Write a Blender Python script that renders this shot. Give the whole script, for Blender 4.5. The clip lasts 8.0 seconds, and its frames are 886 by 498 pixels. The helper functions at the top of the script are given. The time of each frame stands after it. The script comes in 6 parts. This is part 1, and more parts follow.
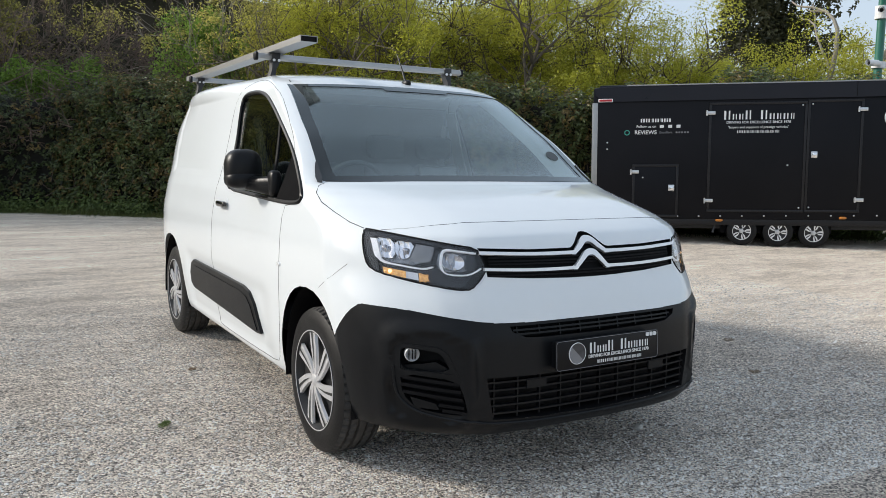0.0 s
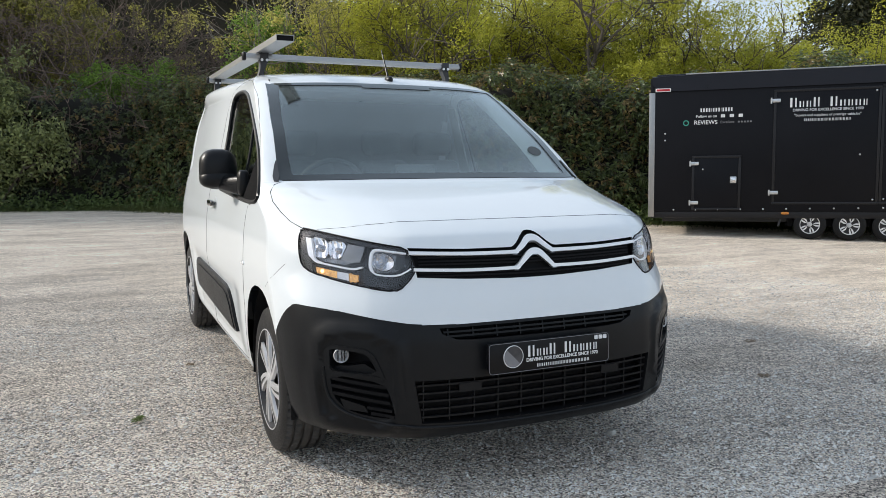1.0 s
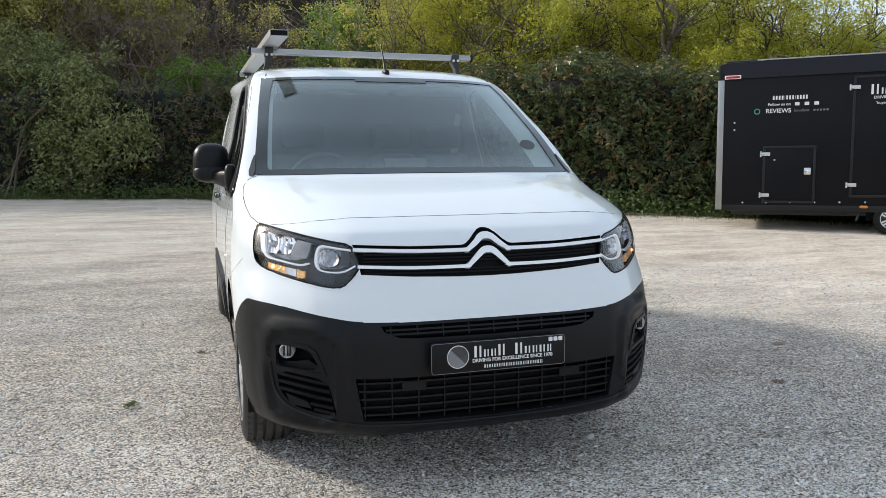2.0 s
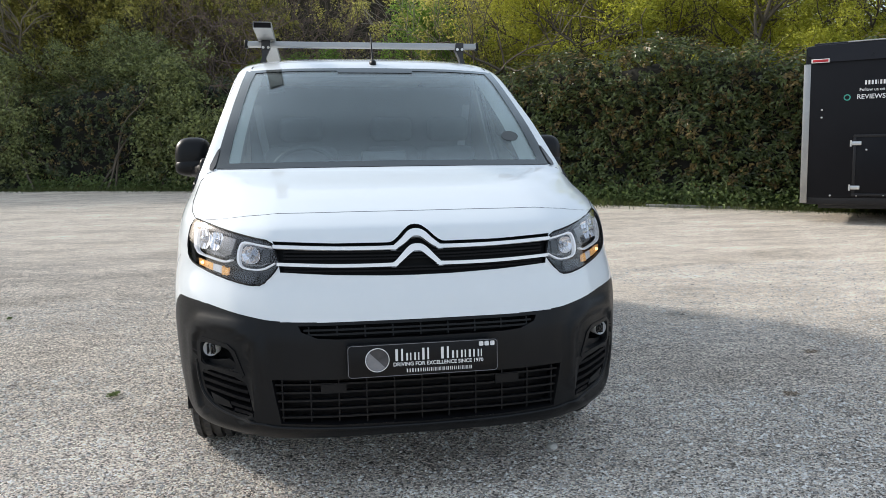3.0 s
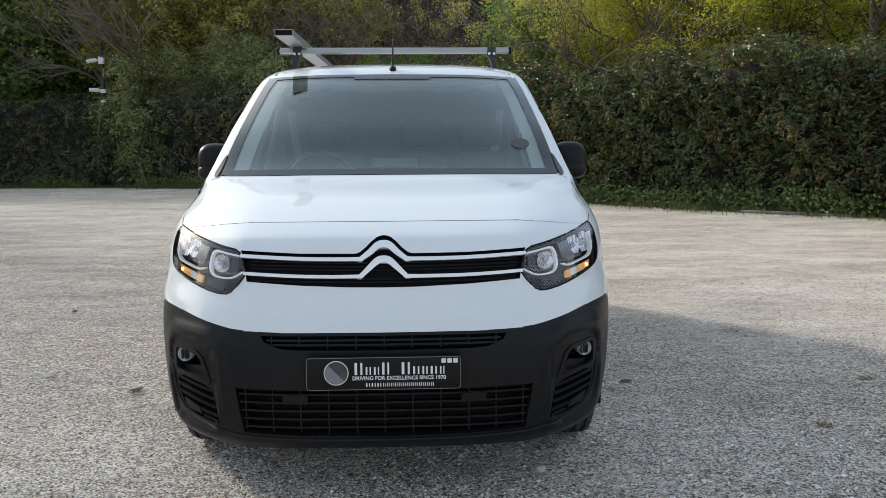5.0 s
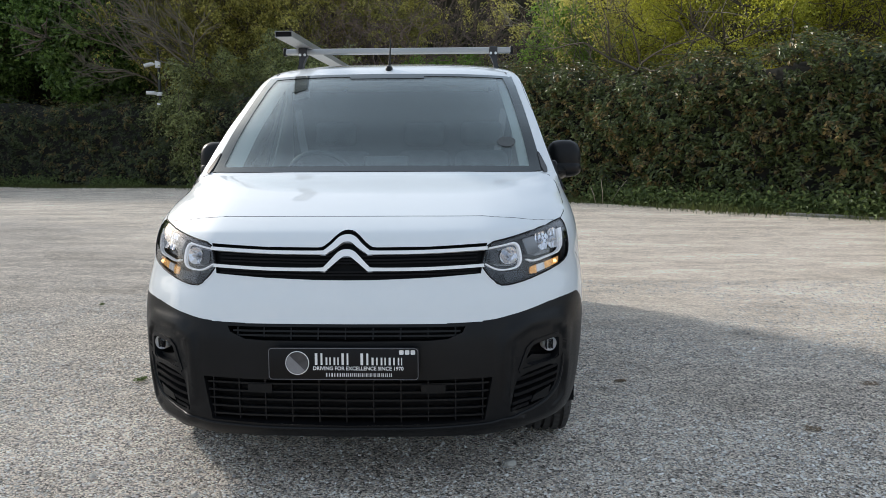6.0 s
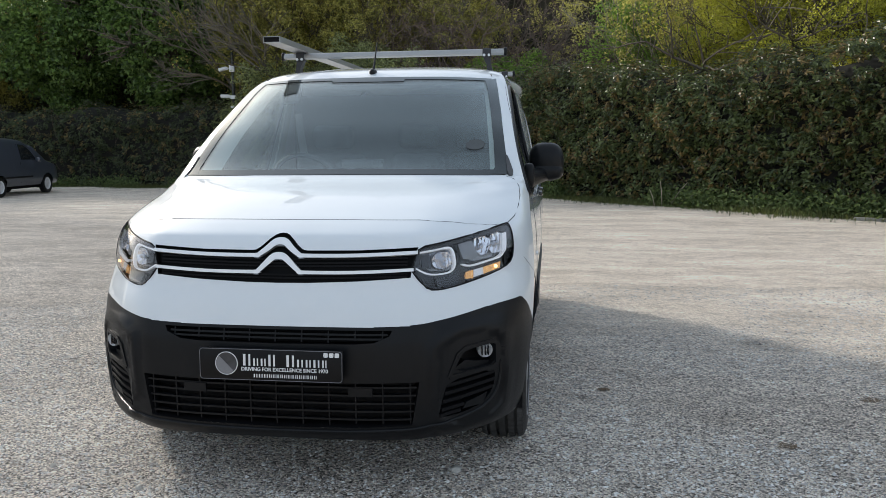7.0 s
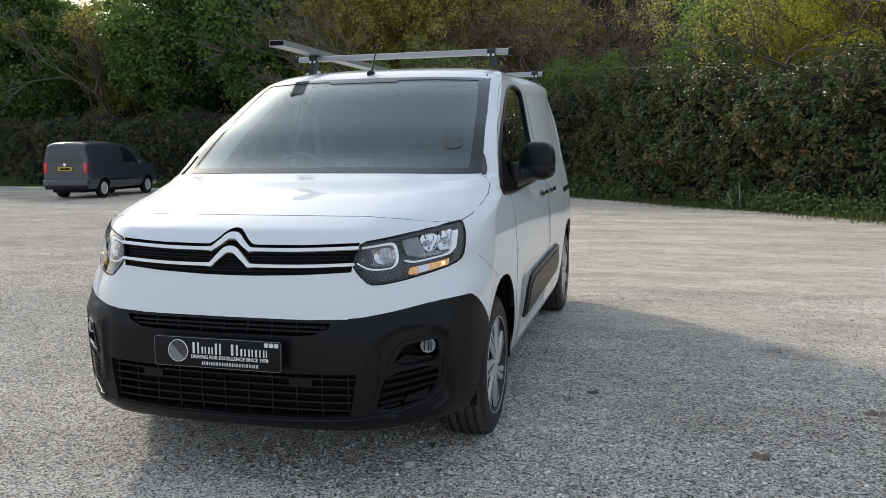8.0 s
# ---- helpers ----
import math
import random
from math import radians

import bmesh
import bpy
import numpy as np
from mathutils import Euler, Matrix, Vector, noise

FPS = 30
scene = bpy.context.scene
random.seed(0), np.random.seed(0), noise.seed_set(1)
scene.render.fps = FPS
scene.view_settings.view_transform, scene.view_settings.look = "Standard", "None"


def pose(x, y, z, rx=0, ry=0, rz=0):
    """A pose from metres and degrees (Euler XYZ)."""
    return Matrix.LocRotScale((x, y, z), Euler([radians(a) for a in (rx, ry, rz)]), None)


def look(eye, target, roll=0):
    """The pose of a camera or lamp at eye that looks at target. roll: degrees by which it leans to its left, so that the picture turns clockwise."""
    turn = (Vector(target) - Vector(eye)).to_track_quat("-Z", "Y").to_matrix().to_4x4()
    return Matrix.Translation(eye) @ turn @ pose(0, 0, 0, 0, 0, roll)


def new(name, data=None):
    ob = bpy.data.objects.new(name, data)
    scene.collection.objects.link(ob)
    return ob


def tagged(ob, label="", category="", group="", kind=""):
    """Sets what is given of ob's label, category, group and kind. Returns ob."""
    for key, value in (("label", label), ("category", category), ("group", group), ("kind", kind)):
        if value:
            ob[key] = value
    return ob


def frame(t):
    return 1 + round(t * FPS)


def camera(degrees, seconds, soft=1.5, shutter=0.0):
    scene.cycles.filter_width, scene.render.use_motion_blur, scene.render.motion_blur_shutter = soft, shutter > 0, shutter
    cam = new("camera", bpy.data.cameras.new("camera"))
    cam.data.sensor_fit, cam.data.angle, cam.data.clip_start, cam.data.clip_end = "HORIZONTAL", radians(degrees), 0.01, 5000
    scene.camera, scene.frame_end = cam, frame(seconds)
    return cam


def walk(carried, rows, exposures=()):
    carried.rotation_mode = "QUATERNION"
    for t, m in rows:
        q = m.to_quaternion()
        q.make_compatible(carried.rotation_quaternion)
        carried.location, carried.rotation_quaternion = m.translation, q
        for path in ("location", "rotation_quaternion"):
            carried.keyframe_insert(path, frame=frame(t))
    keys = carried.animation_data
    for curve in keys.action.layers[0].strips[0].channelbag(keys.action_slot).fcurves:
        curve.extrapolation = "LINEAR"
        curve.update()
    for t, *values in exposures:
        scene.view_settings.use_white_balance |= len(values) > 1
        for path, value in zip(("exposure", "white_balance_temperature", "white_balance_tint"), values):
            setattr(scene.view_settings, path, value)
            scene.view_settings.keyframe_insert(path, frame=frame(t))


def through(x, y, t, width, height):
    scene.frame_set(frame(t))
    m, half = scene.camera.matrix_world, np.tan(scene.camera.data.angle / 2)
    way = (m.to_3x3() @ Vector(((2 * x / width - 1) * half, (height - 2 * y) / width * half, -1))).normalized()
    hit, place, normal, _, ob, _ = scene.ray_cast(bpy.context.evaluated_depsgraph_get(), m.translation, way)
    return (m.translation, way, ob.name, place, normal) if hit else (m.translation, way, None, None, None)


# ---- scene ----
# ---- camera and its walk ----
cam = camera(59.0, 8.0, soft=.5)
# t, x, y, z, yaw, pitch, roll
ROWS = [
    (0.0, -2.150, -2.450, 1.285, -30.80, -6.24, -0.92),
    (0.5, -1.870, -2.522, 1.296, -27.73, -6.46, -0.40),
    (1.0, -1.596, -2.664, 1.305, -24.50, -6.74, -0.07),
    (1.5, -1.318, -2.810, 1.326, -20.97, -7.05, 0.14),
    (1.7, -1.230, -2.812, 1.329, -19.75, -7.25, 0.10),
    (2.8, -0.542, -2.812, 1.332, -11.90, -8.14, 0.25),
    (3.0, -0.403, -2.825, 1.331, -10.19, -8.12, 0.49),
    (3.5, -0.239, -2.773, 1.347, -7.50, -8.33, 0.37),
    (4.0, -0.087, -2.690, 1.365, -5.30, -8.35, 0.32),
    (4.5, 0.003, -2.724, 1.374, -3.64, -8.27, 0.22),
    (4.7, 0.047, -2.753, 1.368, -3.06, -8.13, 0.30),
    (5.8, 0.363, -2.869, 1.361, 1.16, -8.03, 0.26),
    (6.0, 0.457, -2.854, 1.344, 2.06, -7.92, 0.34),
    (6.5, 0.711, -2.795, 1.361, 4.90, -7.90, 0.43),
    (7.0, 1.007, -2.792, 1.351, 8.01, -7.81, 0.47),
    (7.5, 1.319, -2.802, 1.357, 11.43, -7.58, 0.57),
    (8.0, 1.586, -2.716, 1.326, 15.16, -7.53, 0.61),
]
walk(cam, [(t, pose(x, y, z, 90 + pitch, roll, yaw)) for t, x, y, z, yaw, pitch, roll in ROWS],
     [(0.0, .19), (1.0, .30), (1.7, .38), (3.0, .45), (3.5, .35), (4.5, .22), (6.0, .26), (7.0, .26), (8.0, .23)])

# ---- sky and sun: low sun behind the van, on its right ----
SUN = Vector((-2.75, 2.4, 1.85)).normalized()
sky_world = bpy.data.worlds.new("sky")
scene.world = sky_world
sky_world.use_nodes = True
_n = sky_world.node_tree.nodes
_sky = _n.new("ShaderNodeTexSky")
_sky.sky_type, _sky.sun_disc = "NISHITA", False
_sky.sun_elevation = math.asin(SUN.z)
_sky.sun_rotation = math.atan2(SUN.x, SUN.y)
_sky.dust_density, _sky.air_density, _sky.altitude = 3.0, 1.0, 50
# thin bright cloud veil over the whole sky
_veil = _n.new("ShaderNodeMixRGB")
_veil.inputs[0].default_value, _veil.inputs[2].default_value = .60, (4.55, 5.2, 5.95, 1)
sky_world.node_tree.links.new(_sky.outputs[0], _veil.inputs[1])
sky_world.node_tree.links.new(_veil.outputs[0], _n["Background"].inputs[0])
_n["Background"].inputs[1].default_value = .15
_lamp = bpy.data.lights.new("sun", "SUN")
_lamp.energy, _lamp.angle, _lamp.color = 2.9, radians(5), (1, .95, .87)
sun = new("sun", _lamp)
sun.matrix_basis = look(SUN * 60, (0, 0, 0))
# ---- materials ----
def shader(name):
    m = bpy.data.materials.new(name)
    m.use_nodes = True
    t = m.node_tree
    return m, t, t.nodes["Principled BSDF"], t.nodes["Material Output"]


def add(t, kind, **sockets):
    n = t.nodes.new(kind)
    for key, value in sockets.items():
        s = n.inputs[key.replace("_", " ")]
        if isinstance(value, bpy.types.NodeSocket):
            t.links.new(value, s)
        else:
            s.default_value = value
    return n


def ramp(t, fac, *stops):
    n = t.nodes.new("ShaderNodeValToRGB")
    t.links.new(fac, n.inputs[0])
    e = n.color_ramp.elements
    while len(e) < len(stops):
        e.new(.5)
    for el, (p, c) in zip(e, stops):
        el.position, el.color = p, (*c, 1)
    return n.outputs[0]


def shade(c, k):
    return tuple(min(1, v * k) for v in c)


def mat(name, col, rough=.5, metal=0., vary=.12, scale=5., fine=90., bump=0., bump_scale=400., coat=0., spec=.5, glow=0., rvary=.12, stretch=(1, 1, 1)):
    m, t, b, out = shader(name)
    tc = add(t, "ShaderNodeTexCoord")
    mp = add(t, "ShaderNodeMapping", Vector=tc.outputs["Object"], Scale=stretch)
    big = add(t, "ShaderNodeTexNoise", Vector=mp.outputs[0], Scale=scale, Detail=6., Roughness=.65)
    small = add(t, "ShaderNodeTexNoise", Vector=mp.outputs[0], Scale=fine, Detail=3.)
    s = t.nodes.new("ShaderNodeMath")
    s.operation = "MULTIPLY_ADD"
    t.links.new(small.outputs[0], s.inputs[0])
    s.inputs[1].default_value = .45
    t.links.new(big.outputs[0], s.inputs[2])
    c = ramp(t, s.outputs[0], (.45, shade(col, 1 - vary)), (.95, shade(col, 1 + vary)))
    t.links.new(c, b.inputs["Base Color"])
    r = t.nodes.new("ShaderNodeMapRange")
    t.links.new(s.outputs[0], r.inputs[0])
    r.inputs[1].default_value, r.inputs[2].default_value = .4, 1.0
    r.inputs[3].default_value, r.inputs[4].default_value = max(.02, rough * (1 - rvary)), min(1, rough * (1 + rvary))
    t.links.new(r.outputs[0], b.inputs["Roughness"])
    b.inputs["Metallic"].default_value = metal
    b.inputs["Coat Weight"].default_value, b.inputs["Coat Roughness"].default_value = coat, .04
    b.inputs["Specular IOR Level"].default_value = spec
    if glow:
        b.inputs["Emission Color"].default_value, b.inputs["Emission Strength"].default_value = (*col, 1), glow
    if bump:
        n = add(t, "ShaderNodeTexNoise", Vector=mp.outputs[0], Scale=bump_scale, Detail=4.)
        k = add(t, "ShaderNodeBump", Strength=bump, Distance=.01, Height=n.outputs[0])
        t.links.new(k.outputs[0], b.inputs["Normal"])
    return m


def glass(name, tint, rough=.0, bare=.05, sheen=(1, 1, 1), power=4.5, backed=False):
    """A pane: see-through, or backed with print, with mirror gloss that grows towards grazing sight; bare: its share straight on, at each face."""
    m, t, b, out = shader(name)
    t.nodes.remove(b)
    clear = add(t, "ShaderNodeBsdfDiffuse" if backed else "ShaderNodeBsdfTransparent", Color=(*tint, 1))
    gloss = add(t, "ShaderNodeBsdfGlossy", Color=(*sheen, 1), Roughness=rough)
    f = add(t, "ShaderNodeLayerWeight", Blend=.5)
    p = t.nodes.new("ShaderNodeMath")
    p.operation = "POWER"
    t.links.new(f.outputs["Facing"], p.inputs[0])
    p.inputs[1].default_value = power
    q = t.nodes.new("ShaderNodeMath")
    q.operation = "MULTIPLY_ADD"
    t.links.new(p.outputs[0], q.inputs[0])
    q.inputs[1].default_value, q.inputs[2].default_value = 1 - bare, bare
    mix = add(t, "ShaderNodeMixShader", Fac=q.outputs[0])
    t.links.new(clear.outputs[0], mix.inputs[1])
    t.links.new(gloss.outputs[0], mix.inputs[2])
    t.links.new(mix.outputs[0], out.inputs[0])
    return m


def leaf(name, dark, light, through=.35, rough=.45, patch=.25):
    """Leaves: each its own tone, patches over metres, light shining through."""
    m, t, b, out = shader(name)
    geo = add(t, "ShaderNodeNewGeometry")
    tc = add(t, "ShaderNodeTexCoord")
    big = add(t, "ShaderNodeTexNoise", Vector=tc.outputs["Object"], Scale=patch * 4, Detail=4.)
    s = t.nodes.new("ShaderNodeMath")
    s.operation = "MULTIPLY_ADD"
    t.links.new(geo.outputs["Random Per Island"], s.inputs[0])
    s.inputs[1].default_value = .7
    t.links.new(big.outputs[0], s.inputs[2])
    mid = tuple((a + c) / 2 for a, c in zip(dark, light))
    c = ramp(t, s.outputs[0], (.35, dark), (.75, mid), (1.15, light))
    t.links.new(c, b.inputs["Base Color"])
    b.inputs["Roughness"].default_value = rough
    tr = add(t, "ShaderNodeBsdfTranslucent", Color=c)
    mix = add(t, "ShaderNodeMixShader", Fac=through)
    t.links.new(b.outputs[0], mix.inputs[1])
    t.links.new(tr.outputs[0], mix.inputs[2])
    t.links.new(mix.outputs[0], out.inputs[0])
    return m


WHITE = mat("white_paint", (.725, .765, .79), .55, 0, .012, 1.2, 30, coat=1., rvary=.06, spec=.15)
PLASTIC = mat("black_plastic", (.0060, .0066, .0078), .36, 0, .25, 6, 500, bump=.08, bump_scale=900, spec=.22)
PLASTIC_DARK = mat("deep_black_plastic", (.005, .005, .006), .6, 0, .3, 9, 300, spec=.15)
GLOSSBLACK = mat("gloss_black", (.012, .012, .013), .15, 0, .2, 8, 200, coat=.5)
SATIN = mat("satin_bright_trim", (.84, .85, .86), .25, .25, .03, 10, 200, coat=.5)
CHROME = mat("chrome", (.82, .83, .85), .07, 1., .05, 12, 300)
RUBBER = mat("tyre_rubber", (.0065, .0065, .007), .42, 0, .35, 14, 240, bump=.15, bump_scale=350, spec=.25)
TREAD = mat("dusty_tread_rubber", (.062, .060, .058), .85, 0, .35, 14, 240, bump=.2, bump_scale=350, spec=.2)
SILVER = mat("silver_wheel_paint", (.56, .56, .57), .34, .35, .08, 20, 300)
DARKWHEEL = mat("dark_wheel_paint", (.014, .014, .015), .5, 0, .2, 20, 300)
ALU = mat("dull_aluminium", (.37, .37, .365), .42, .85, .14, 3, 160, bump=.06, bump_scale=600, stretch=(1, .08, 1))
BLACKSTEEL = mat("black_powder_coat", (.022, .023, .026), .55, 0, .3, 15, 300)
BOLT = mat("zinc", (.62, .63, .64), .3, 1., .1, 30, 300)
SCREEN = glass("windscreen_glass", (.90, .95, .95), 0., .026, (.90, .98, 1.), 3.1)
PANE = glass("door_glass", (.70, .74, .72), 0., .045)
LENS = glass("clear_lens", (.97, .97, .98), 0., .025)
AMBER = mat("amber_lamp", (.80, .38, .13), .2, .3, .7, 70, 160, glow=.28, bump=.7, bump_scale=90)
REFLECTOR = mat("lamp_reflector", (.50, .51, .53), .16, 1., .35, 55, 180, bump=.5, bump_scale=110)
SHELL = mat("metallised_lamp_shell", (.26, .265, .275), .20, .85, .4, 26, 120, bump=.35, bump_scale=70)
GREYLAMP = mat("smoked_reflector", (.028, .029, .031), .22, .3, .4, 30, 260)
BEZEL = mat("grey_lamp_bezel", (.22, .225, .23), .22, .55, .3, 30, 260)
# slight emission added to brighten the guides, which only reflect
GUIDE = mat("white_light_guide", (.80, .82, .84), .3, 0, .05, 30, 260, glow=.12)
# emissive, paints the warm glint at the indicator bulb
BULBGLINT = mat("indicator_glint", (1., .62, .25), .3, 0, .05, 30, 200, glow=2.5)
MATTEBLACK = mat("matte_black_plastic", (.006, .006, .0065), .9, 0, .2, 9, 300, spec=.05)
CABIN = mat("cabin_plastic", (.055, .058, .061), .6, 0, .2, 6, 300, bump=.1)
CLOTH = mat("seat_cloth", (.075, .078, .082), .9, 0, .3, 9, 400, bump=.2)
BULKHEAD = mat("bulkhead_grey", (.085, .088, .092), .6, 0, .1, 4, 200)
TRIMGREY = mat("grey_pillar_trim", (.50, .52, .50), .7, 0, .06, 5, 300)
BELT = mat("grey_webbing", (.20, .205, .21), .8, 0, .1, 8, 300)
PLATE = mat("black_plate", (.006, .006, .007), .38, 0, .15, 8, 200, spec=.2)
LETTER = mat("white_print", (.8, .8, .8), .5, 0, .05, 10, 200)
LETTERGREY = mat("grey_print", (.20, .20, .21), .5, 0, .1, 10, 200)
DISC = mat("grey_disc", (.06, .06, .065), .4, .3, .4, 12, 60)
FRIT = mat("black_screen_border", (.005, .0055, .006), .6, 0, .2, 9, 300, spec=.10)
SCREENEDGE = glass("printed_screen_edge", (.012, .013, .014), .04, .018, (.90, .98, 1.), 3.1, True)
VISORDARK = mat("dark_visor", (.03, .034, .03), .7, 0, .15, 20, 200)
STICKER = mat("grey_sticker", (.07, .078, .08), .6, 0, .2, 60, 300)
# ---- building helpers ----
def world_of(ob):
    if ob.parent:
        return world_of(ob.parent) @ ob.matrix_parent_inverse @ ob.matrix_basis
    return ob.matrix_basis.copy()


def to_mesh(name, bm, material, flat=False):
    me = bpy.data.meshes.new(name)
    bm.to_mesh(me)
    bm.free()
    me.materials.append(material)
    if not flat:
        me.shade_smooth()
        me.set_sharp_from_angle(angle=radians(38))
    return me


def part(name, bm, material, parent, label="", at=None, flat=False):
    """One mesh as a part of a thing; bm is in the world's metres, or, with at, round its own origin."""
    me = bm if isinstance(bm, bpy.types.Mesh) else to_mesh(name, bm, material, flat)
    ob = new(name, me)
    ob.parent = parent
    if at is None:
        ob.matrix_parent_inverse = world_of(parent).inverted()
    else:
        ob.matrix_basis = at
    return tagged(ob, label)


def thing(name, at, label, category, group="", kind=""):
    ob = new(name)
    ob.empty_display_size = .2
    ob.matrix_basis = at
    return tagged(ob, label, category, group, kind)


def solid(name, bm, material, label, category, group="", kind="", at=None, flat=False):
    ob = new(name, to_mesh(name, bm, material, flat))
    if at is not None:
        ob.matrix_basis = at
    return tagged(ob, label, category, group, kind)


def box(x0, y0, z0, x1, y1, z1, bevel=0., seg=2, bm=None):
    bm = bm or bmesh.new()
    r = bmesh.ops.create_cube(bm, size=1)
    vs = r["verts"]
    for v in vs:
        v.co = Vector(((x0 + x1) / 2 + v.co.x * (x1 - x0), (y0 + y1) / 2 + v.co.y * (y1 - y0), (z0 + z1) / 2 + v.co.z * (z1 - z0)))
    if bevel:
        es = {e for v in vs for e in v.link_edges}
        bmesh.ops.bevel(bm, geom=list(es), offset=bevel, segments=seg, affect="EDGES", profile=.5)
    return bm


def rod(bm, a, b, r0, r1=None, n=10, caps=True):
    """A tapered round bar from a to b."""
    a, b = Vector(a), Vector(b)
    r1 = r0 if r1 is None else r1
    q = (b - a).to_track_quat("Z", "Y")
    rings = []
    for p, r in ((a, r0), (b, r1)):
        rings.append([bm.verts.new(p + q @ Vector((r * math.cos(2 * math.pi * i / n), r * math.sin(2 * math.pi * i / n), 0))) for i in range(n)])
    for i in range(n):
        bm.faces.new((rings[0][i], rings[0][(i + 1) % n], rings[1][(i + 1) % n], rings[1][i]))
    if caps:
        bm.faces.new(rings[0][::-1])
        bm.faces.new(rings[1])
    return bm


def tube(bm, pts, r, n=6, closed=False):
    pts = [Vector(p) for p in pts]
    m, rings = len(pts), []
    for i, p in enumerate(pts):
        a = pts[(i - 1) % m] if closed or i else p
        b = pts[(i + 1) % m] if closed or i < m - 1 else p
        q = (b - a).to_track_quat("Z", "Y")
        rr = r(i / (m - 1)) if callable(r) else r
        rings.append([bm.verts.new(p + q @ Vector((rr * math.cos(2 * math.pi * k / n), rr * math.sin(2 * math.pi * k / n), 0))) for k in range(n)])
    for i in range(m if closed else m - 1):
        A, B = rings[i], rings[(i + 1) % m]
        off = min(range(n), key=lambda s: (A[0].co - B[s].co).length)
        for k in range(n):
            bm.faces.new((A[k], A[(k + 1) % n], B[(k + 1 + off) % n], B[(k + off) % n]))
    if not closed:
        bm.faces.new(rings[0][::-1])
        bm.faces.new(rings[-1])
    return bm


def lathe(profile, n=64, axis="x", bm=None, full=True):
    """Turns (along, radius) pairs round an axis."""
    bm = bm or bmesh.new()
    rings = []
    for i in range(n):
        a = 2 * math.pi * i / n
        c, s = math.cos(a), math.sin(a)
        rings.append([bm.verts.new({"x": (h, r * c, r * s), "z": (r * c, r * s, h), "y": (r * c, h, r * s)}[axis]) for h, r in profile])
    for i in range(n):
        A, B = rings[i], rings[(i + 1) % n]
        for k in range(len(profile) - 1):
            try:
                bm.faces.new((A[k], A[k + 1], B[k + 1], B[k]))
            except ValueError:
                pass
    bmesh.ops.remove_doubles(bm, verts=bm.verts, dist=1e-6)
    bmesh.ops.recalc_face_normals(bm, faces=bm.faces)
    return bm


def soft(poly, times=2):
    """Rounds a closed polygon's corners."""
    for _ in range(times):
        out = []
        for i, p in enumerate(poly):
            q = poly[(i + 1) % len(poly)]
            out += [tuple(a * .78 + b * .22 for a, b in zip(p, q)), tuple(a * .22 + b * .78 for a, b in zip(p, q))]
        poly = out
    return poly


def round_box(x0, y0, x1, y1, r, n=5):
    """A rectangle's outline with rounded corners."""
    out = []
    for cx, cy, a in ((x1 - r, y1 - r, 0), (x0 + r, y1 - r, 90), (x0 + r, y0 + r, 180), (x1 - r, y0 + r, 270)):
        out += [(cx + r * math.cos(radians(a + 90 * i / n)), cy + r * math.sin(radians(a + 90 * i / n))) for i in range(n + 1)]
    return out


def oval(cx, cy, rx, ry, n=20, power=1.):
    def f(v):
        return math.copysign(abs(v) ** power, v)
    return [(cx + rx * f(math.cos(2 * math.pi * i / n)), cy + ry * f(math.sin(2 * math.pi * i / n))) for i in range(n)]


def band(line, width):
    """A polygon of that width along an open 2D line; width may be a list."""
    n = len(line)
    w = width if isinstance(width, (list, tuple)) else [width] * n
    left, right = [], []
    for i, p in enumerate(line):
        a, b = line[max(0, i - 1)], line[min(n - 1, i + 1)]
        d = Vector((b[0] - a[0], b[1] - a[1])).normalized()
        left.append((p[0] - d.y * w[i] / 2, p[1] + d.x * w[i] / 2))
        right.append((p[0] + d.y * w[i] / 2, p[1] - d.x * w[i] / 2))
    return left + right[::-1]


def sheet(poly, lay, out=.0, thick=.004, step=.03, bm=None, heart=(0, 2.0, .8)):
    """A 2D outline laid on a curved skin: lay(a, b) gives the skin, out its lift, thick its depth."""
    flat = bmesh.new()
    flat.faces.new([flat.verts.new((a, b, 0)) for a, b in poly])
    for i in (0, 1):
        lo, hi = min(p[i] for p in poly), max(p[i] for p in poly)
        n = int((hi - lo) / step)
        for k in range(1, n + 1):
            co = Vector((0, 0, 0))
            no = Vector((0, 0, 0))
            co[i], no[i] = lo + (hi - lo) * k / (n + 1), 1
            bmesh.ops.bisect_plane(flat, geom=flat.verts[:] + flat.edges[:] + flat.faces[:], plane_co=co, plane_no=no, dist=1e-5)
    bm = bm or bmesh.new()
    top, low = {}, {}
    e = 1e-3
    for v in flat.verts:
        a, b = v.co.x, v.co.y
        p = lay(a, b)
        nrm = (lay(a + e, b) - lay(a - e, b)).cross(lay(a, b + e) - lay(a, b - e))
        nrm = nrm.normalized() if nrm.length > 1e-12 else (p - Vector(heart)).normalized()
        if nrm.dot(p - Vector(heart)) < 0:
            nrm = -nrm
        lift = out(a, b) if callable(out) else out
        top[v] = bm.verts.new(p + nrm * lift)
        low[v] = bm.verts.new(p + nrm * (lift - thick))
    made = []
    for f in flat.faces:
        vs = list(f.verts)
        made.append(bm.faces.new([top[v] for v in vs]))
        made.append(bm.faces.new([low[v] for v in vs[::-1]]))
    for ed in flat.edges:
        if len(ed.link_faces) == 1:
            a, b = ed.verts
            made.append(bm.faces.new((top[a], top[b], low[b], low[a])))
    flat.free()
    bmesh.ops.recalc_face_normals(bm, faces=made)
    return bm


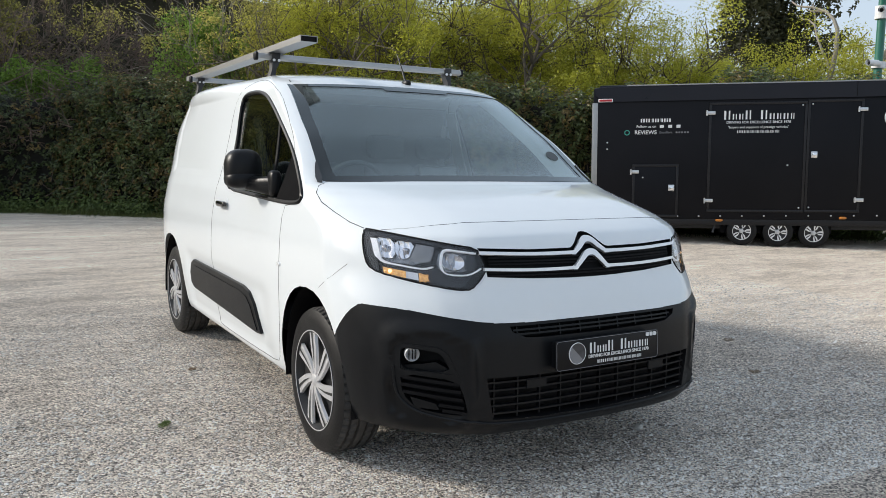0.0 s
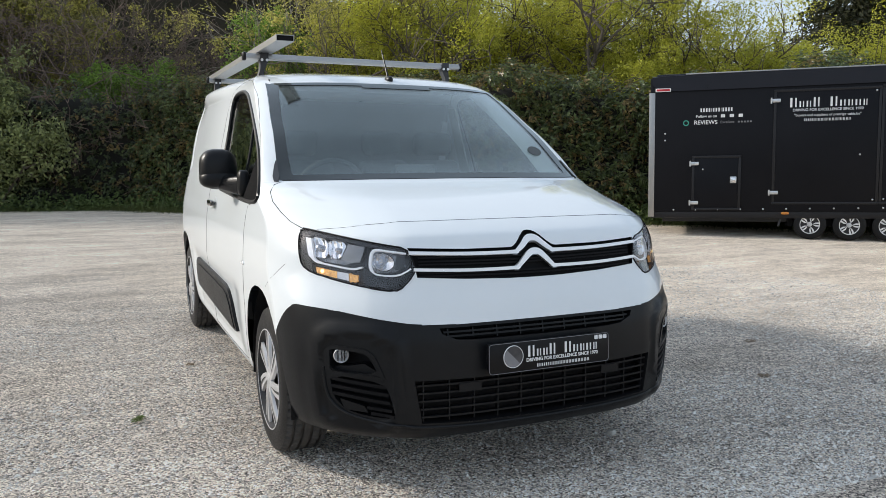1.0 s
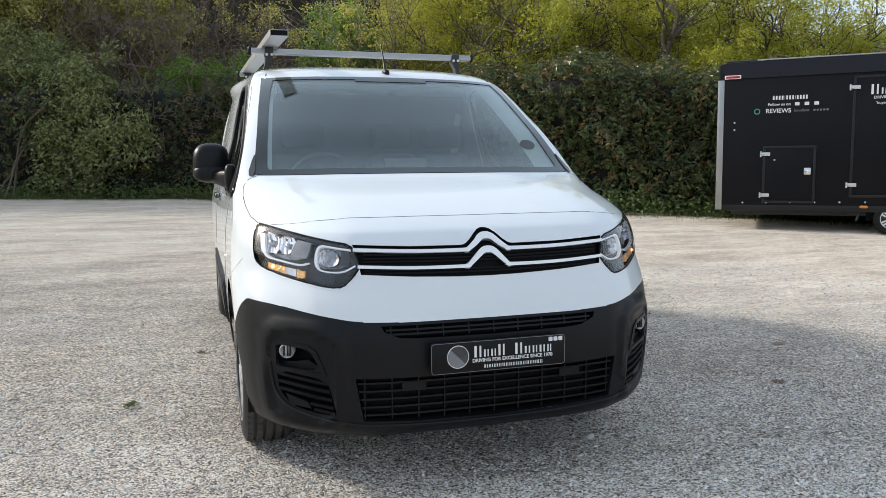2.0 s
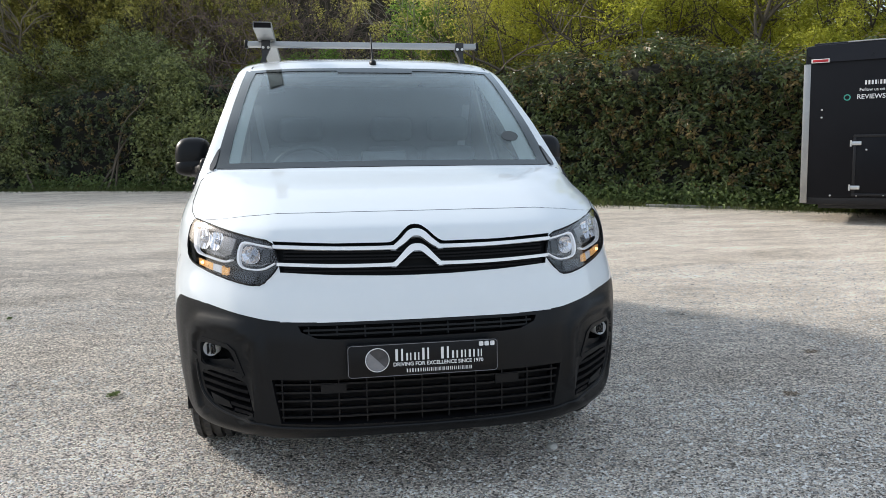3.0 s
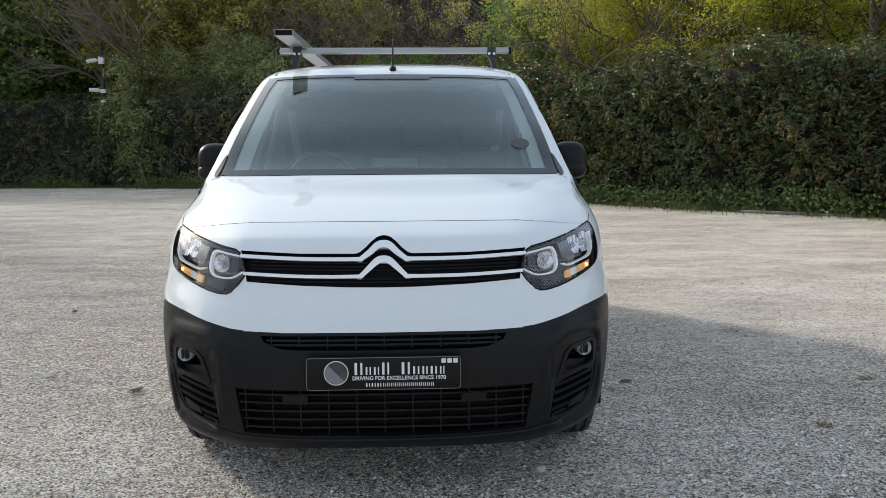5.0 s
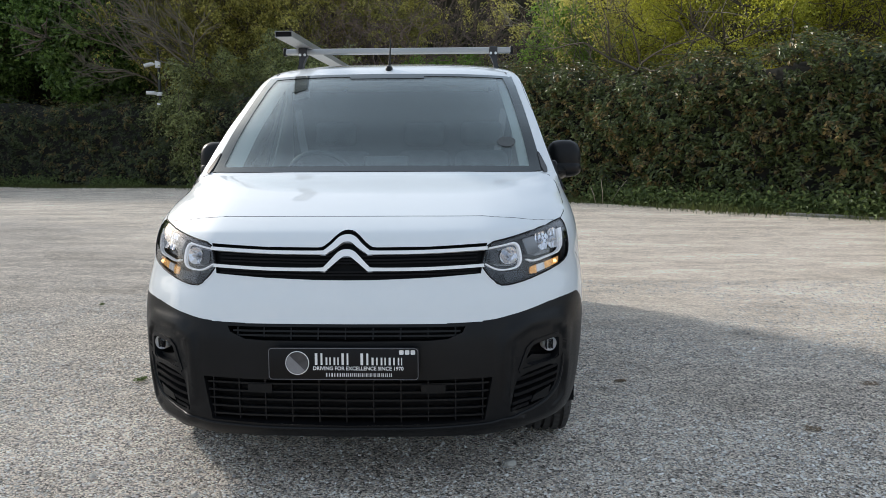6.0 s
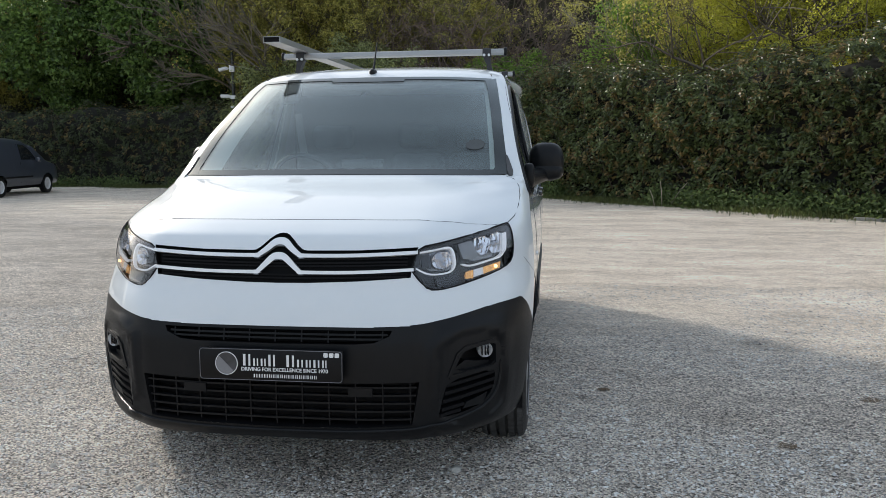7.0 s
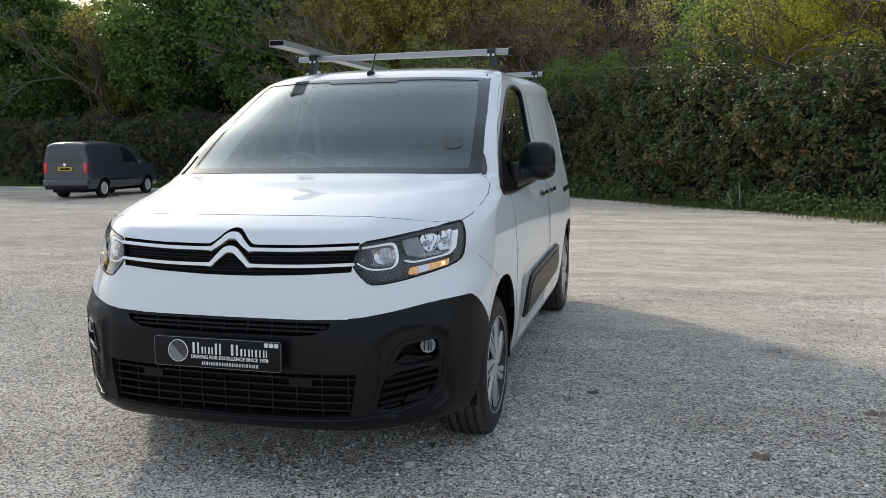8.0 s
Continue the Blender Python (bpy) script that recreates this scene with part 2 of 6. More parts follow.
def inside(p, poly):
    x, y = p
    hit = False
    j = len(poly) - 1
    for i in range(len(poly)):
        (ax, ay), (bx, by) = poly[i], poly[j]
        if (ay > y) != (by > y) and x < (bx - ax) * (y - ay) / (by - ay) + ax:
            hit = not hit
        j = i
    return hit


def trace(bm, poly, axes, pick, closed=True):
    """Cuts the outline into the faces for which pick(centre) holds; axes: the two coordinates the outline is drawn in."""
    i, j = axes
    a0, a1 = min(p[0] for p in poly) - .04, max(p[0] for p in poly) + .04
    b0, b1 = min(p[1] for p in poly) - .04, max(p[1] for p in poly) + .04
    faces = []
    for f in bm.faces:
        c = f.calc_center_median()
        if a0 < c[i] < a1 and b0 < c[j] < b1 and pick(c):
            faces.append(f)
    n = len(poly)
    for k in range(n if closed else n - 1):
        p, q = poly[k], poly[(k + 1) % n]
        d = (q[0] - p[0], q[1] - p[1])
        if math.hypot(*d) < 1e-6:
            continue
        co, no = Vector((0, 0, 0)), Vector((0, 0, 0))
        co[i], co[j] = p
        no[i], no[j] = -d[1], d[0]
        # only the faces near this stretch of the outline
        m = .07
        near, rest = [], []
        for f in faces:
            if not f.is_valid:
                continue
            c = f.calc_center_median()
            ok = min(p[0], q[0]) - m < c[i] < max(p[0], q[0]) + m and min(p[1], q[1]) - m < c[j] < max(p[1], q[1]) + m
            (near if ok else rest).append(f)
        es = list({e for f in near for e in f.edges})
        vs = list({v for f in near for v in f.verts})
        r = bmesh.ops.bisect_plane(bm, geom=near + es + vs, plane_co=co, plane_no=no.normalized(), dist=1e-5)
        got = {g for g in r["geom"] if isinstance(g, bmesh.types.BMFace)}
        faces = rest + list(got | {f for f in near if f.is_valid})
    return bm


def take(bm, wanted, keep=True):
    """Moves the faces for which wanted(centre) holds into a mesh of their own (or drops them)."""
    fs = [f for f in bm.faces if wanted(f.calc_center_median())]
    other = None
    if keep:
        other = bmesh.new()
        vmap = {}
        for f in fs:
            for v in f.verts:
                if v not in vmap:
                    vmap[v] = other.verts.new(v.co)
            try:
                other.faces.new([vmap[v] for v in f.verts])
            except ValueError:
                pass
        other.normal_update()
    bmesh.ops.delete(bm, geom=fs, context="FACES")
    return other


def raw(name, verts, faces, material, smooth_shade=False):
    """A mesh from numpy arrays: verts (n, 3), faces (m, k)."""
    me = bpy.data.meshes.new(name)
    n, (m, k) = len(verts), faces.shape
    me.vertices.add(n)
    me.vertices.foreach_set("co", np.ascontiguousarray(verts, dtype=np.float32).ravel())
    me.loops.add(m * k)
    me.loops.foreach_set("vertex_index", np.ascontiguousarray(faces, dtype=np.int32).ravel())
    me.polygons.add(m)
    me.polygons.foreach_set("loop_start", np.arange(0, m * k, k, dtype=np.int32))
    me.polygons.foreach_set("use_smooth", np.full(m, smooth_shade, dtype=bool))
    me.update(calc_edges=True)
    me.materials.append(material)
    return me


def words(text, size, material, parent, at, label="", depth=.0015, bold=0., name="lettering"):
    """Built-in lettering as a mesh, centred on at (a pose whose x runs along the line and z stands off the surface)."""
    cu = bpy.data.curves.new("t", "FONT")
    cu.body, cu.size, cu.align_x, cu.align_y, cu.extrude, cu.offset = text, size, "CENTER", "CENTER", depth, bold
    tmp = new("t", cu)
    me = bpy.data.meshes.new_from_object(tmp)
    bpy.data.objects.remove(tmp)
    me.name = name
    me.materials.clear()
    me.materials.append(material)
    ob = new(name, me)
    ob.parent = parent
    ob.matrix_parent_inverse = world_of(parent).inverted()
    ob.matrix_basis = at
    return tagged(ob, label)


def bars(lengths, gap, height, material, parent, at, label="", name="lettering"):
    """Plain bars in place of lettering: lengths in metres, side by side."""
    x = -(sum(lengths) + gap * (len(lengths) - 1)) / 2
    tall = height if isinstance(height, tuple) else (height,) * len(lengths)
    foot = -max(tall) / 2
    for w, h in zip(lengths, tall):
        ob = new(name, to_mesh(name, box(x, foot, -.001, x + w, foot + h, .0015), material, True))
        ob.parent = parent
        ob.matrix_parent_inverse = world_of(parent).inverted()
        ob.matrix_basis = at
        tagged(ob, label)
        x += w + gap


def strokes(widths, gap, height, material, parent, at, label="", name="lettering"):
    """Plain bars in place of lettering, a thick and a thin one for each letter's width."""
    x = -(sum(widths) + gap * (len(widths) - 1)) / 2
    tall = height if isinstance(height, tuple) else (height,) * len(widths)
    foot = -max(tall) / 2
    for w, h in zip(widths, tall):
        bm = box(x, foot, -.001, x + w * .30, foot + h, .0015)
        box(x + w * .68, foot, -.001, x + w * .90, foot + h, .0015, bm=bm)
        ob = new(name, to_mesh(name, bm, material, True))
        ob.parent = parent
        ob.matrix_parent_inverse = world_of(parent).inverted()
        ob.matrix_basis = at
        tagged(ob, label)
        x += w + gap
# ---- the van's skin: nose at y = 0, tail at y = 4.2, left side at +x ----
def spline(*pts):
    """Monotone cubic through (a, b) pairs, flat beyond its ends."""
    xs, ys = [p[0] for p in pts], [p[1] for p in pts]
    n = len(xs)
    d = [(ys[i + 1] - ys[i]) / (xs[i + 1] - xs[i]) for i in range(n - 1)]
    m = [d[0]] + [0 if d[i - 1] * d[i] <= 0 else 2 * d[i - 1] * d[i] / (d[i - 1] + d[i]) for i in range(1, n - 1)] + [d[-1]]

    def at(x):
        if x <= xs[0]:
            return ys[0]
        if x >= xs[-1]:
            return ys[-1]
        i = 0
        while x > xs[i + 1]:
            i += 1
        h = xs[i + 1] - xs[i]
        t = (x - xs[i]) / h
        return (ys[i] * (1 + 2 * t) * (1 - t) ** 2 + m[i] * h * t * (1 - t) ** 2
                + ys[i + 1] * t * t * (3 - 2 * t) + m[i + 1] * h * t * t * (t - 1))
    return at


def smooth(a, b, x):
    t = min(1, max(0, (x - a) / (b - a)))
    return t * t * (3 - 2 * t)


# centre line of the nose, bonnet, windscreen and roof; half width; depth of the corner's sweep
nose = spline((.25, -.085), (.29, -.118), (.34, -.127), (.50, -.125), (.62, -.118), (.67, -.108), (.75, -.085), (.84, -.05), (.93, -.03),
              (1.0, .012), (1.04, .085), (1.08, .20), (1.12, .35), (1.16, .56), (1.185, .72), (1.19, .745), (1.45, 1.115), (1.70, 1.49),
              (1.745, 1.62), (1.783, 1.85), (1.808, 2.1), (1.825, 2.7))
wide = spline((.20, .80), (.24, .865), (.32, .895), (.50, .918), (.75, .929), (.92, .922), (1.02, .908), (1.10, .893), (1.19, .862), (1.30, .828), (1.40, .803),
              (1.60, .757), (1.68, .734), (1.735, .702), (1.772, .652), (1.802, .55), (1.818, .36), (1.825, .06))
sweep = spline((.20, .45), (.30, .52), (.55, .535), (.72, .55), (.88, .60), (1.02, .60), (1.10, .60), (1.15, .42), (1.19, .205), (1.235, .163), (1.30, .137),
               (1.40, .155), (1.50, .19), (1.60, .225), (1.68, .25), (1.76, .28), (1.80, .25))
bow = spline((.2, 0), (1.10, 0), (1.19, .45), (1.45, .6), (1.8, .6))
plan = spline((0, 0), (.30, .012), (.55, .062), (.70, .19), (.80, .34), (.88, .49), (.92, .59), (.96, .73), (.985, .87), (1.0, 1.0))
TAIL = 4.22


def shape(u, k):
    u = min(1, abs(u))
    return (1 - k) * plan(u) + k * (.62 * u * u + .38 * u ** 8)


def front(x, z):
    """Depth of the skin seen from the front."""
    y = nose(z) + sweep(z) * shape(x / wide(z), bow(z))
    if .24 < z < .72 and abs(x) > .5:
        # swollen shoulder round the fog lamp and corner vent
        r = (abs(abs(x) - .712) / .105) ** 4 + (abs(z - .475) / .160) ** 4
        y -= .016 * smooth(.9, 1.5, r) * (1 - smooth(1.9, 4.5, r))
    return y


def taper(y, z):
    return 1 - .022 * smooth(1.6, 4.2, y) * smooth(.9, 1.3, z) - .012 * smooth(2.2, 4.2, y)


def flank(y, z):
    """Half width of the skin seen from the side."""
    y1 = nose(z) + sweep(z)
    if y >= y1:
        w = wide(z) * taper(y, z)
        # pressed blank panel behind the door and the crease over the sill
        w -= .009 * smooth(2.46, 3.20, y) * (1 - smooth(3.66, 3.72, y)) * smooth(1.18, 1.23, z) * (1 - smooth(1.67, 1.70, z))
        w -= .012 * smooth(1.2, 1.45, y) * (1 - smooth(2.9, 3.1, y)) * smooth(.27, .33, z) * (1 - smooth(.60, .70, z))
        w -= .10 * max(0, (y - 3.6) / .62) ** 2
        # the load bay's squarer roof shoulder
        w += .034 * smooth(1.9, 3.2, y) * smooth(1.0, 1.40, z) * (1 - smooth(1.775, 1.818, z))
        w += .050 * smooth(2.1, 3.2, y) * (1 - .9 * smooth(3.3, 4.1, y)) * smooth(1.66, 1.76, z) * (1 - smooth(1.79, 1.818, z))
        w -= .060 * smooth(3.3, 4.2, y) * smooth(1.45, 1.78, z)
        if y > TAIL - .14:
            w -= .14 * (1 - math.sqrt(max(0, 1 - ((y - TAIL + .14) / .14) ** 2)))
        return w
    lo, hi = 0.0, 1.0
    k, s = bow(z), (y - nose(z)) / sweep(z)
    for _ in range(24):
        mid = (lo + hi) / 2
        lo, hi = (mid, hi) if shape(mid, k) < s else (lo, mid)
    return wide(z) * lo


def on_front(x, z):
    return Vector((x, front(x, z), z))


def on_flank(y, z, side):
    return Vector((side * flank(y, z), y, z))


def skin_normal(p):
    """The skin's own normal at a place on it."""
    x, y, z = p
    e, s = 2e-3, (1 if x >= 0 else -1)
    if y < nose(z) + sweep(z) - .002 and abs(x) < wide(z) * .985:
        a = (front(x + e, z) - front(x - e, z)) / (2 * e)
        b = (front(x, z + e) - front(x, z - e)) / (2 * e)
        return Vector((a, -1, b)).normalized()
    if y > TAIL - .005:
        return Vector((0, 1, 0))
    a = (flank(y + e, z) - flank(y - e, z)) / (2 * e)
    b = (flank(y, z + e) - flank(y, z - e)) / (2 * e)
    return Vector((s, -a, -b)).normalized()


def sleek(me):
    """Shades a panel by the skin's normals, so that cut edges leave no ripples."""
    me.normals_split_custom_set_from_vertices([skin_normal(v.co) for v in me.vertices])
# ---- the white panel van ----
def mirrored(half):
    """A right-left symmetric outline from its half, drawn from the middle's top round to the middle's bottom at x >= 0."""
    return half + [(-a, b) for a, b in half[::-1] if a > 1e-6]


def skin():
    bm = bmesh.new()
    zs = ([.258 + .742 * i / 36 for i in range(36)] + [1.0 + .19 * i / 26 for i in range(26)]
          + [1.19 + .53 * i / 26 for i in range(26)] + [1.72 + .105 * (i / 14) ** .8 for i in range(15)])
    us = [math.sin(math.pi / 2 * i / 30) ** .9 for i in range(31)]
    loops = []
    for z in zs:
        y1, w = nose(z) + sweep(z), wide(z)
        half = [(u * w, front(u * w, z)) for u in us]
        ys = [y1 + (TAIL - .14 - y1) * i / 84 for i in range(1, 85)] + [TAIL - .14 + .14 * math.sin(math.pi / 2 * i / 5) for i in range(1, 6)]
        half += [(max(.01, flank(y, z)), y) for y in ys] + [(0, TAIL)]
        ring = half + [(-x, y) for x, y in half[-2:0:-1]]
        loops.append([bm.verts.new((x, y, z)) for x, y in ring])
    n = len(loops[0])
    for A, B in zip(loops, loops[1:]):
        for i in range(n):
            bm.faces.new((A[i], A[(i + 1) % n], B[(i + 1) % n], B[i]))
    bm.faces.new(loops[-1])
    return bm


SCREEN_EDGE = mirrored([(0, 1.704), (.30, 1.702), (.55, 1.697), (.655, 1.691), (.686, 1.680), (.701, 1.63), (.733, 1.503), (.764, 1.354), (.786, 1.235), (.784, 1.194),
                        (.70, 1.1945), (.40, 1.199), (0, 1.200)])
BONNET = mirrored([(0, 1.198), (.40, 1.197), (.70, 1.1925), (.788, 1.189), (.822, 1.178), (.848, 1.148), (.857, 1.11), (.856, 1.075), (.846, 1.042), (.824, 1.0235),
                   (.780, 1.0215), (.70, 1.031), (.62, 1.043), (.50, 1.054), (.25, 1.056), (0, 1.056)])
GRILLE = mirrored([(0, 1.0155), (.014, 1.014), (.027, 1.009), (.045, .996), (.068, .974), (.084, .962), (.095, .957), (.108, .9555), (.30, .957), (.516, .966), (.502, .925), (.492, .858), (.30, .846), (.12, .839), (0, .838)])
LAMP = [(.824, 1.024), (.800, 1.020), (.70, .998), (.60, .978), (.522, .966), (.504, .925), (.494, .886), (.520, .850), (.558, .813), (.60, .811), (.66, .820), (.75, .840), (.822, .862), (.846, .885),
        (.850, .935), (.842, .99)]
LAMP = soft(LAMP, 1)
BUMPER_TOP = [(.935, .742), (.862, .739), (.80, .736), (.72, .725), (.64, .711), (.55, .698), (.457, .690), (.30, .687), (0, .687)]
UPPER_SLOT = mirrored([(0, .676), (.30, .676), (.435, .676), (.425, .655), (.37, .632), (.30, .627), (0, .625)])
LOWER_SLOT = mirrored([(0, .484), (.30, .484), (.533, .487), (.522, .42), (.505, .325), (.30, .316), (0, .312)])
FOG = soft([(.650, .508), (.676, .568), (.694, .584), (.780, .592), (.793, .584), (.792, .522), (.774, .506)], 1)
SLATS = soft([(.795, .494), (.630, .478), (.612, .42), (.598, .344), (.68, .346), (.745, .362), (.785, .41)], 1)
WINDOW = [(2.175, 1.125), (2.165, 1.25), (2.180, 1.40), (2.235, 1.60), (2.230, 1.652), (2.170, 1.676), (1.98, 1.676), (1.80, 1.642), (1.62, 1.562), (1.43, 1.462), (1.20, 1.338),
          (.985, 1.190), (.900, 1.125), (.925, 1.098), (1.12, 1.090), (1.60, 1.105)]
WINDOW = soft(WINDOW, 2)
DOOR = [(1.115, 1.072), (1.100, .85), (1.115, .55), (1.17, .34), (1.23, .292), (1.60, .285), (2.27, .285), (2.325, .31), (2.335, .70), (2.345, 1.10), (2.355, 1.45), (2.365, 1.62), (2.32, 1.705),
        (2.14, 1.750), (1.93, 1.738), (1.74, 1.695), (1.58, 1.630), (1.40, 1.520), (1.27, 1.430), (1.215, 1.380), (1.190, 1.342), (1.10, 1.276), (.980, 1.190), (.908, 1.135), (.899, 1.112), (.925, 1.092), (1.02, 1.086)]
DOOR = soft(DOOR, 1)
SIDE_TRIM = [(2.80, .630), (2.20, .622), (1.70, .612), (1.60, .592), (1.53, .540), (1.475, .455), (1.44, .395), (1.52, .388), (2.20, .415), (2.86, .440), (2.915, .465), (2.925, .53), (2.88, .60)]
AXLES = (.742, 3.53)


def arch(y):
    return [(y + .385, .252), (y + .385, .30)] + [(y + .385 * math.cos(a) * abs(math.cos(a)) ** -.12 if abs(math.cos(a)) > 1e-3 else y, .30 + .44 * math.sin(a))
                                                   for a in [math.pi * i / 18 for i in range(1, 18)]] + [(y - .385, .30), (y - .385, .252)]


def rim(poly, lay, out0, out1, bm=None, heart=(0, 2.0, .8)):
    """The wall round an opening, from one depth to another."""
    bm = bm or bmesh.new()
    e, rings = 1e-3, ([], [])
    for a, b in poly:
        p = lay(a, b)
        n = (lay(a + e, b) - lay(a - e, b)).cross(lay(a, b + e) - lay(a, b - e)).normalized()
        if n.dot(p - Vector(heart)) < 0:
            n = -n
        rings[0].append(bm.verts.new(p + n * out0))
        rings[1].append(bm.verts.new(p + n * out1))
    k = len(poly)
    for i in range(k):
        bm.faces.new((rings[0][i], rings[0][(i + 1) % k], rings[1][(i + 1) % k], rings[1][i]))
    return bm


def seam(line, lay, r=.002, closed=False, lift=-.0005):
    """A dark shut line let into the skin."""
    pts = []
    n = len(line)
    for i in range(n if closed else n - 1):
        p, q = line[i], line[(i + 1) % n]
        k = max(1, int(math.hypot(q[0] - p[0], q[1] - p[1]) / .03))
        pts += [lay(p[0] + (q[0] - p[0]) * j / k, p[1] + (q[1] - p[1]) * j / k) for j in range(k)]
    if not closed:
        pts.append(lay(*line[-1]))
    return tube(bmesh.new(), pts, r, 6, closed)


def bend_line(pts, n=5):
    """A smooth open line through the points."""
    out = []
    for i in range(len(pts) - 1):
        p = [Vector(pts[max(0, min(len(pts) - 1, i + k))]) for k in (-1, 0, 1, 2)]
        for j in range(n):
            t = j / n
            out.append(tuple(.5 * (2 * p[1] + (p[2] - p[0]) * t + (2 * p[0] - 5 * p[1] + 4 * p[2] - p[3]) * t * t + (3 * p[1] - p[0] - 3 * p[2] + p[3]) * t ** 3)))
    return out + [tuple(pts[-1])]


def pebble(c, r, e=.6, n=20, m=12):
    """A rounded block round c with half sizes r."""
    def f(v):
        return math.copysign(abs(v) ** e, v)
    bm = bmesh.new()
    rings = []
    for j in range(1, m):
        t = -math.pi / 2 + math.pi * j / m
        rings.append([bm.verts.new((c[0] + r[0] * f(math.cos(t)) * f(math.cos(2 * math.pi * i / n)), c[1] + r[1] * f(math.cos(t)) * f(math.sin(2 * math.pi * i / n)), c[2] + r[2] * f(math.sin(t)))) for i in range(n)])
    for A, B in zip(rings, rings[1:]):
        for i in range(n):
            bm.faces.new((A[i], A[(i + 1) % n], B[(i + 1) % n], B[i]))
    bm.faces.new(rings[0][::-1])
    bm.faces.new(rings[-1])
    return bm


def wheel_parts(tyre_r=.322, wide_half=.102):
    """Meshes of one wheel whose outer face looks along +x."""
    r, w = tyre_r, wide_half
    prof = [(-w, .224), (-w - .004, .255), (-w, .285), (-w + .012, r - .010), (-w + .026, r - .003)]
    for k in range(4):
        x = -w + .042 + k * (2 * w - .084) / 3
        prof += [(x - .0075, r), (x - .0055, r - .014), (x + .0055, r - .014), (x + .0075, r)]
    prof += [(w - .026, r - .003), (w - .012, r - .010), (w, .285), (w + .004, .255), (w, .224), (w - .02, .212)]
    wall = lathe(prof[:4], 72)
    lathe(prof[-5:], 72, bm=wall)
    tread = lathe(prof[3:-4], 216)
    # sipes across the shoulders
    for v in tread.verts:
        rad = math.hypot(v.co.y, v.co.z)
        a = round(math.atan2(v.co.z, v.co.y) / (2 * math.pi / 216)) % 216
        if rad > r - .012 and abs(v.co.x) > .020 and (a + (2 if v.co.x > 0 else 0)) % 4 == 0:
            k = (rad - .0080) / rad
            v.co.y, v.co.z = v.co.y * k, v.co.z * k
    dish = lathe([(-.06, .19), (.0, .210), (w - .010, .223), (w + .001, .224), (w + .002, .215), (w - .012, .209), (w - .030, .20), (w - .034, .10), (w - .028, .03), (w - .028, .0001)], 64)
    lip = lathe([(w - .004, .2245), (w + .003, .2225), (w + .003, .2185), (w - .004, .216)], 64)
    cap = lathe([(w - .02, .034), (w - .004, .030), (w + .001, .022), (w + .002, .0001)], 32)
    blade = bmesh.new()
    sections = [(.026, -.30, .014), (.070, -.13, .0220), (.125, .02, .0300), (.175, .10, .0345), (.216, .14, .0370)]
    rings = []
    for rad, ang, half in sections:
        x = w - .002 - .010 * (rad / .2 - .4) ** 2
        c, s = math.cos(ang), math.sin(ang)
        ring = []
        for t, dx in ((-half, -.012), (-half * .86, 0), (half * .86, 0), (half, -.012)):
            ring.append(blade.verts.new((x + dx, rad * c - t * s, rad * s + t * c)))
        rings.append(ring)
    for A, B in zip(rings, rings[1:]):
        for i in range(3):
            blade.faces.new((A[i], A[i + 1], B[i + 1], B[i]))
    bmesh.ops.recalc_face_normals(blade, faces=blade.faces)
    if sum(f.normal.x for f in blade.faces) < 0:
        bmesh.ops.reverse_faces(blade, faces=blade.faces)
    slot = bmesh.new()
    rings = []
    for rad, ang, half in [(.058, -.17, .0015), (.125, .02, .0045), (.175, .10, .0060), (.216, .14, .0070)]:
        x = w + .0005 - .010 * (rad / .2 - .4) ** 2
        c, s = math.cos(ang), math.sin(ang)
        rings.append([slot.verts.new((x, rad * c - t * s, rad * s + t * c)) for t in (-half, half)])
    for A, B in zip(rings, rings[1:]):
        slot.faces.new((A[0], A[1], B[1], B[0]))
    return (to_mesh("tyre", wall, RUBBER), to_mesh("wheel", dish, DARKWHEEL), to_mesh("rim", lip, SILVER), to_mesh("cap", cap, SILVER),
            to_mesh("spoke", blade, SILVER), to_mesh("slot", slot, DARKWHEEL), to_mesh("tread", tread, TREAD))


def add_wheel(parent, meshes, at, spokes=7, name="wheel", label="silver multi-spoke wheel trim on black tyre"):
    tyre, dish, lip, cap, spoke, slot, *tread = meshes
    hub = new(name, dish)
    hub.parent = parent
    hub.matrix_parent_inverse = world_of(parent).inverted()
    hub.matrix_basis = at
    tagged(hub, label)
    for nm, me in (("tyre", tyre), ("rim", lip), ("hub_cap", cap), *(("tyre_tread", me) for me in tread)):
        part(nm, me, None, hub, at=Matrix())
    for i in range(spokes):
        turn = Matrix.Rotation(2 * math.pi * i / spokes, 4, "X")
        part("spoke", spoke, None, hub, at=turn)
        if slot:
            part("spoke_groove", slot, None, hub, at=turn)
    return hub


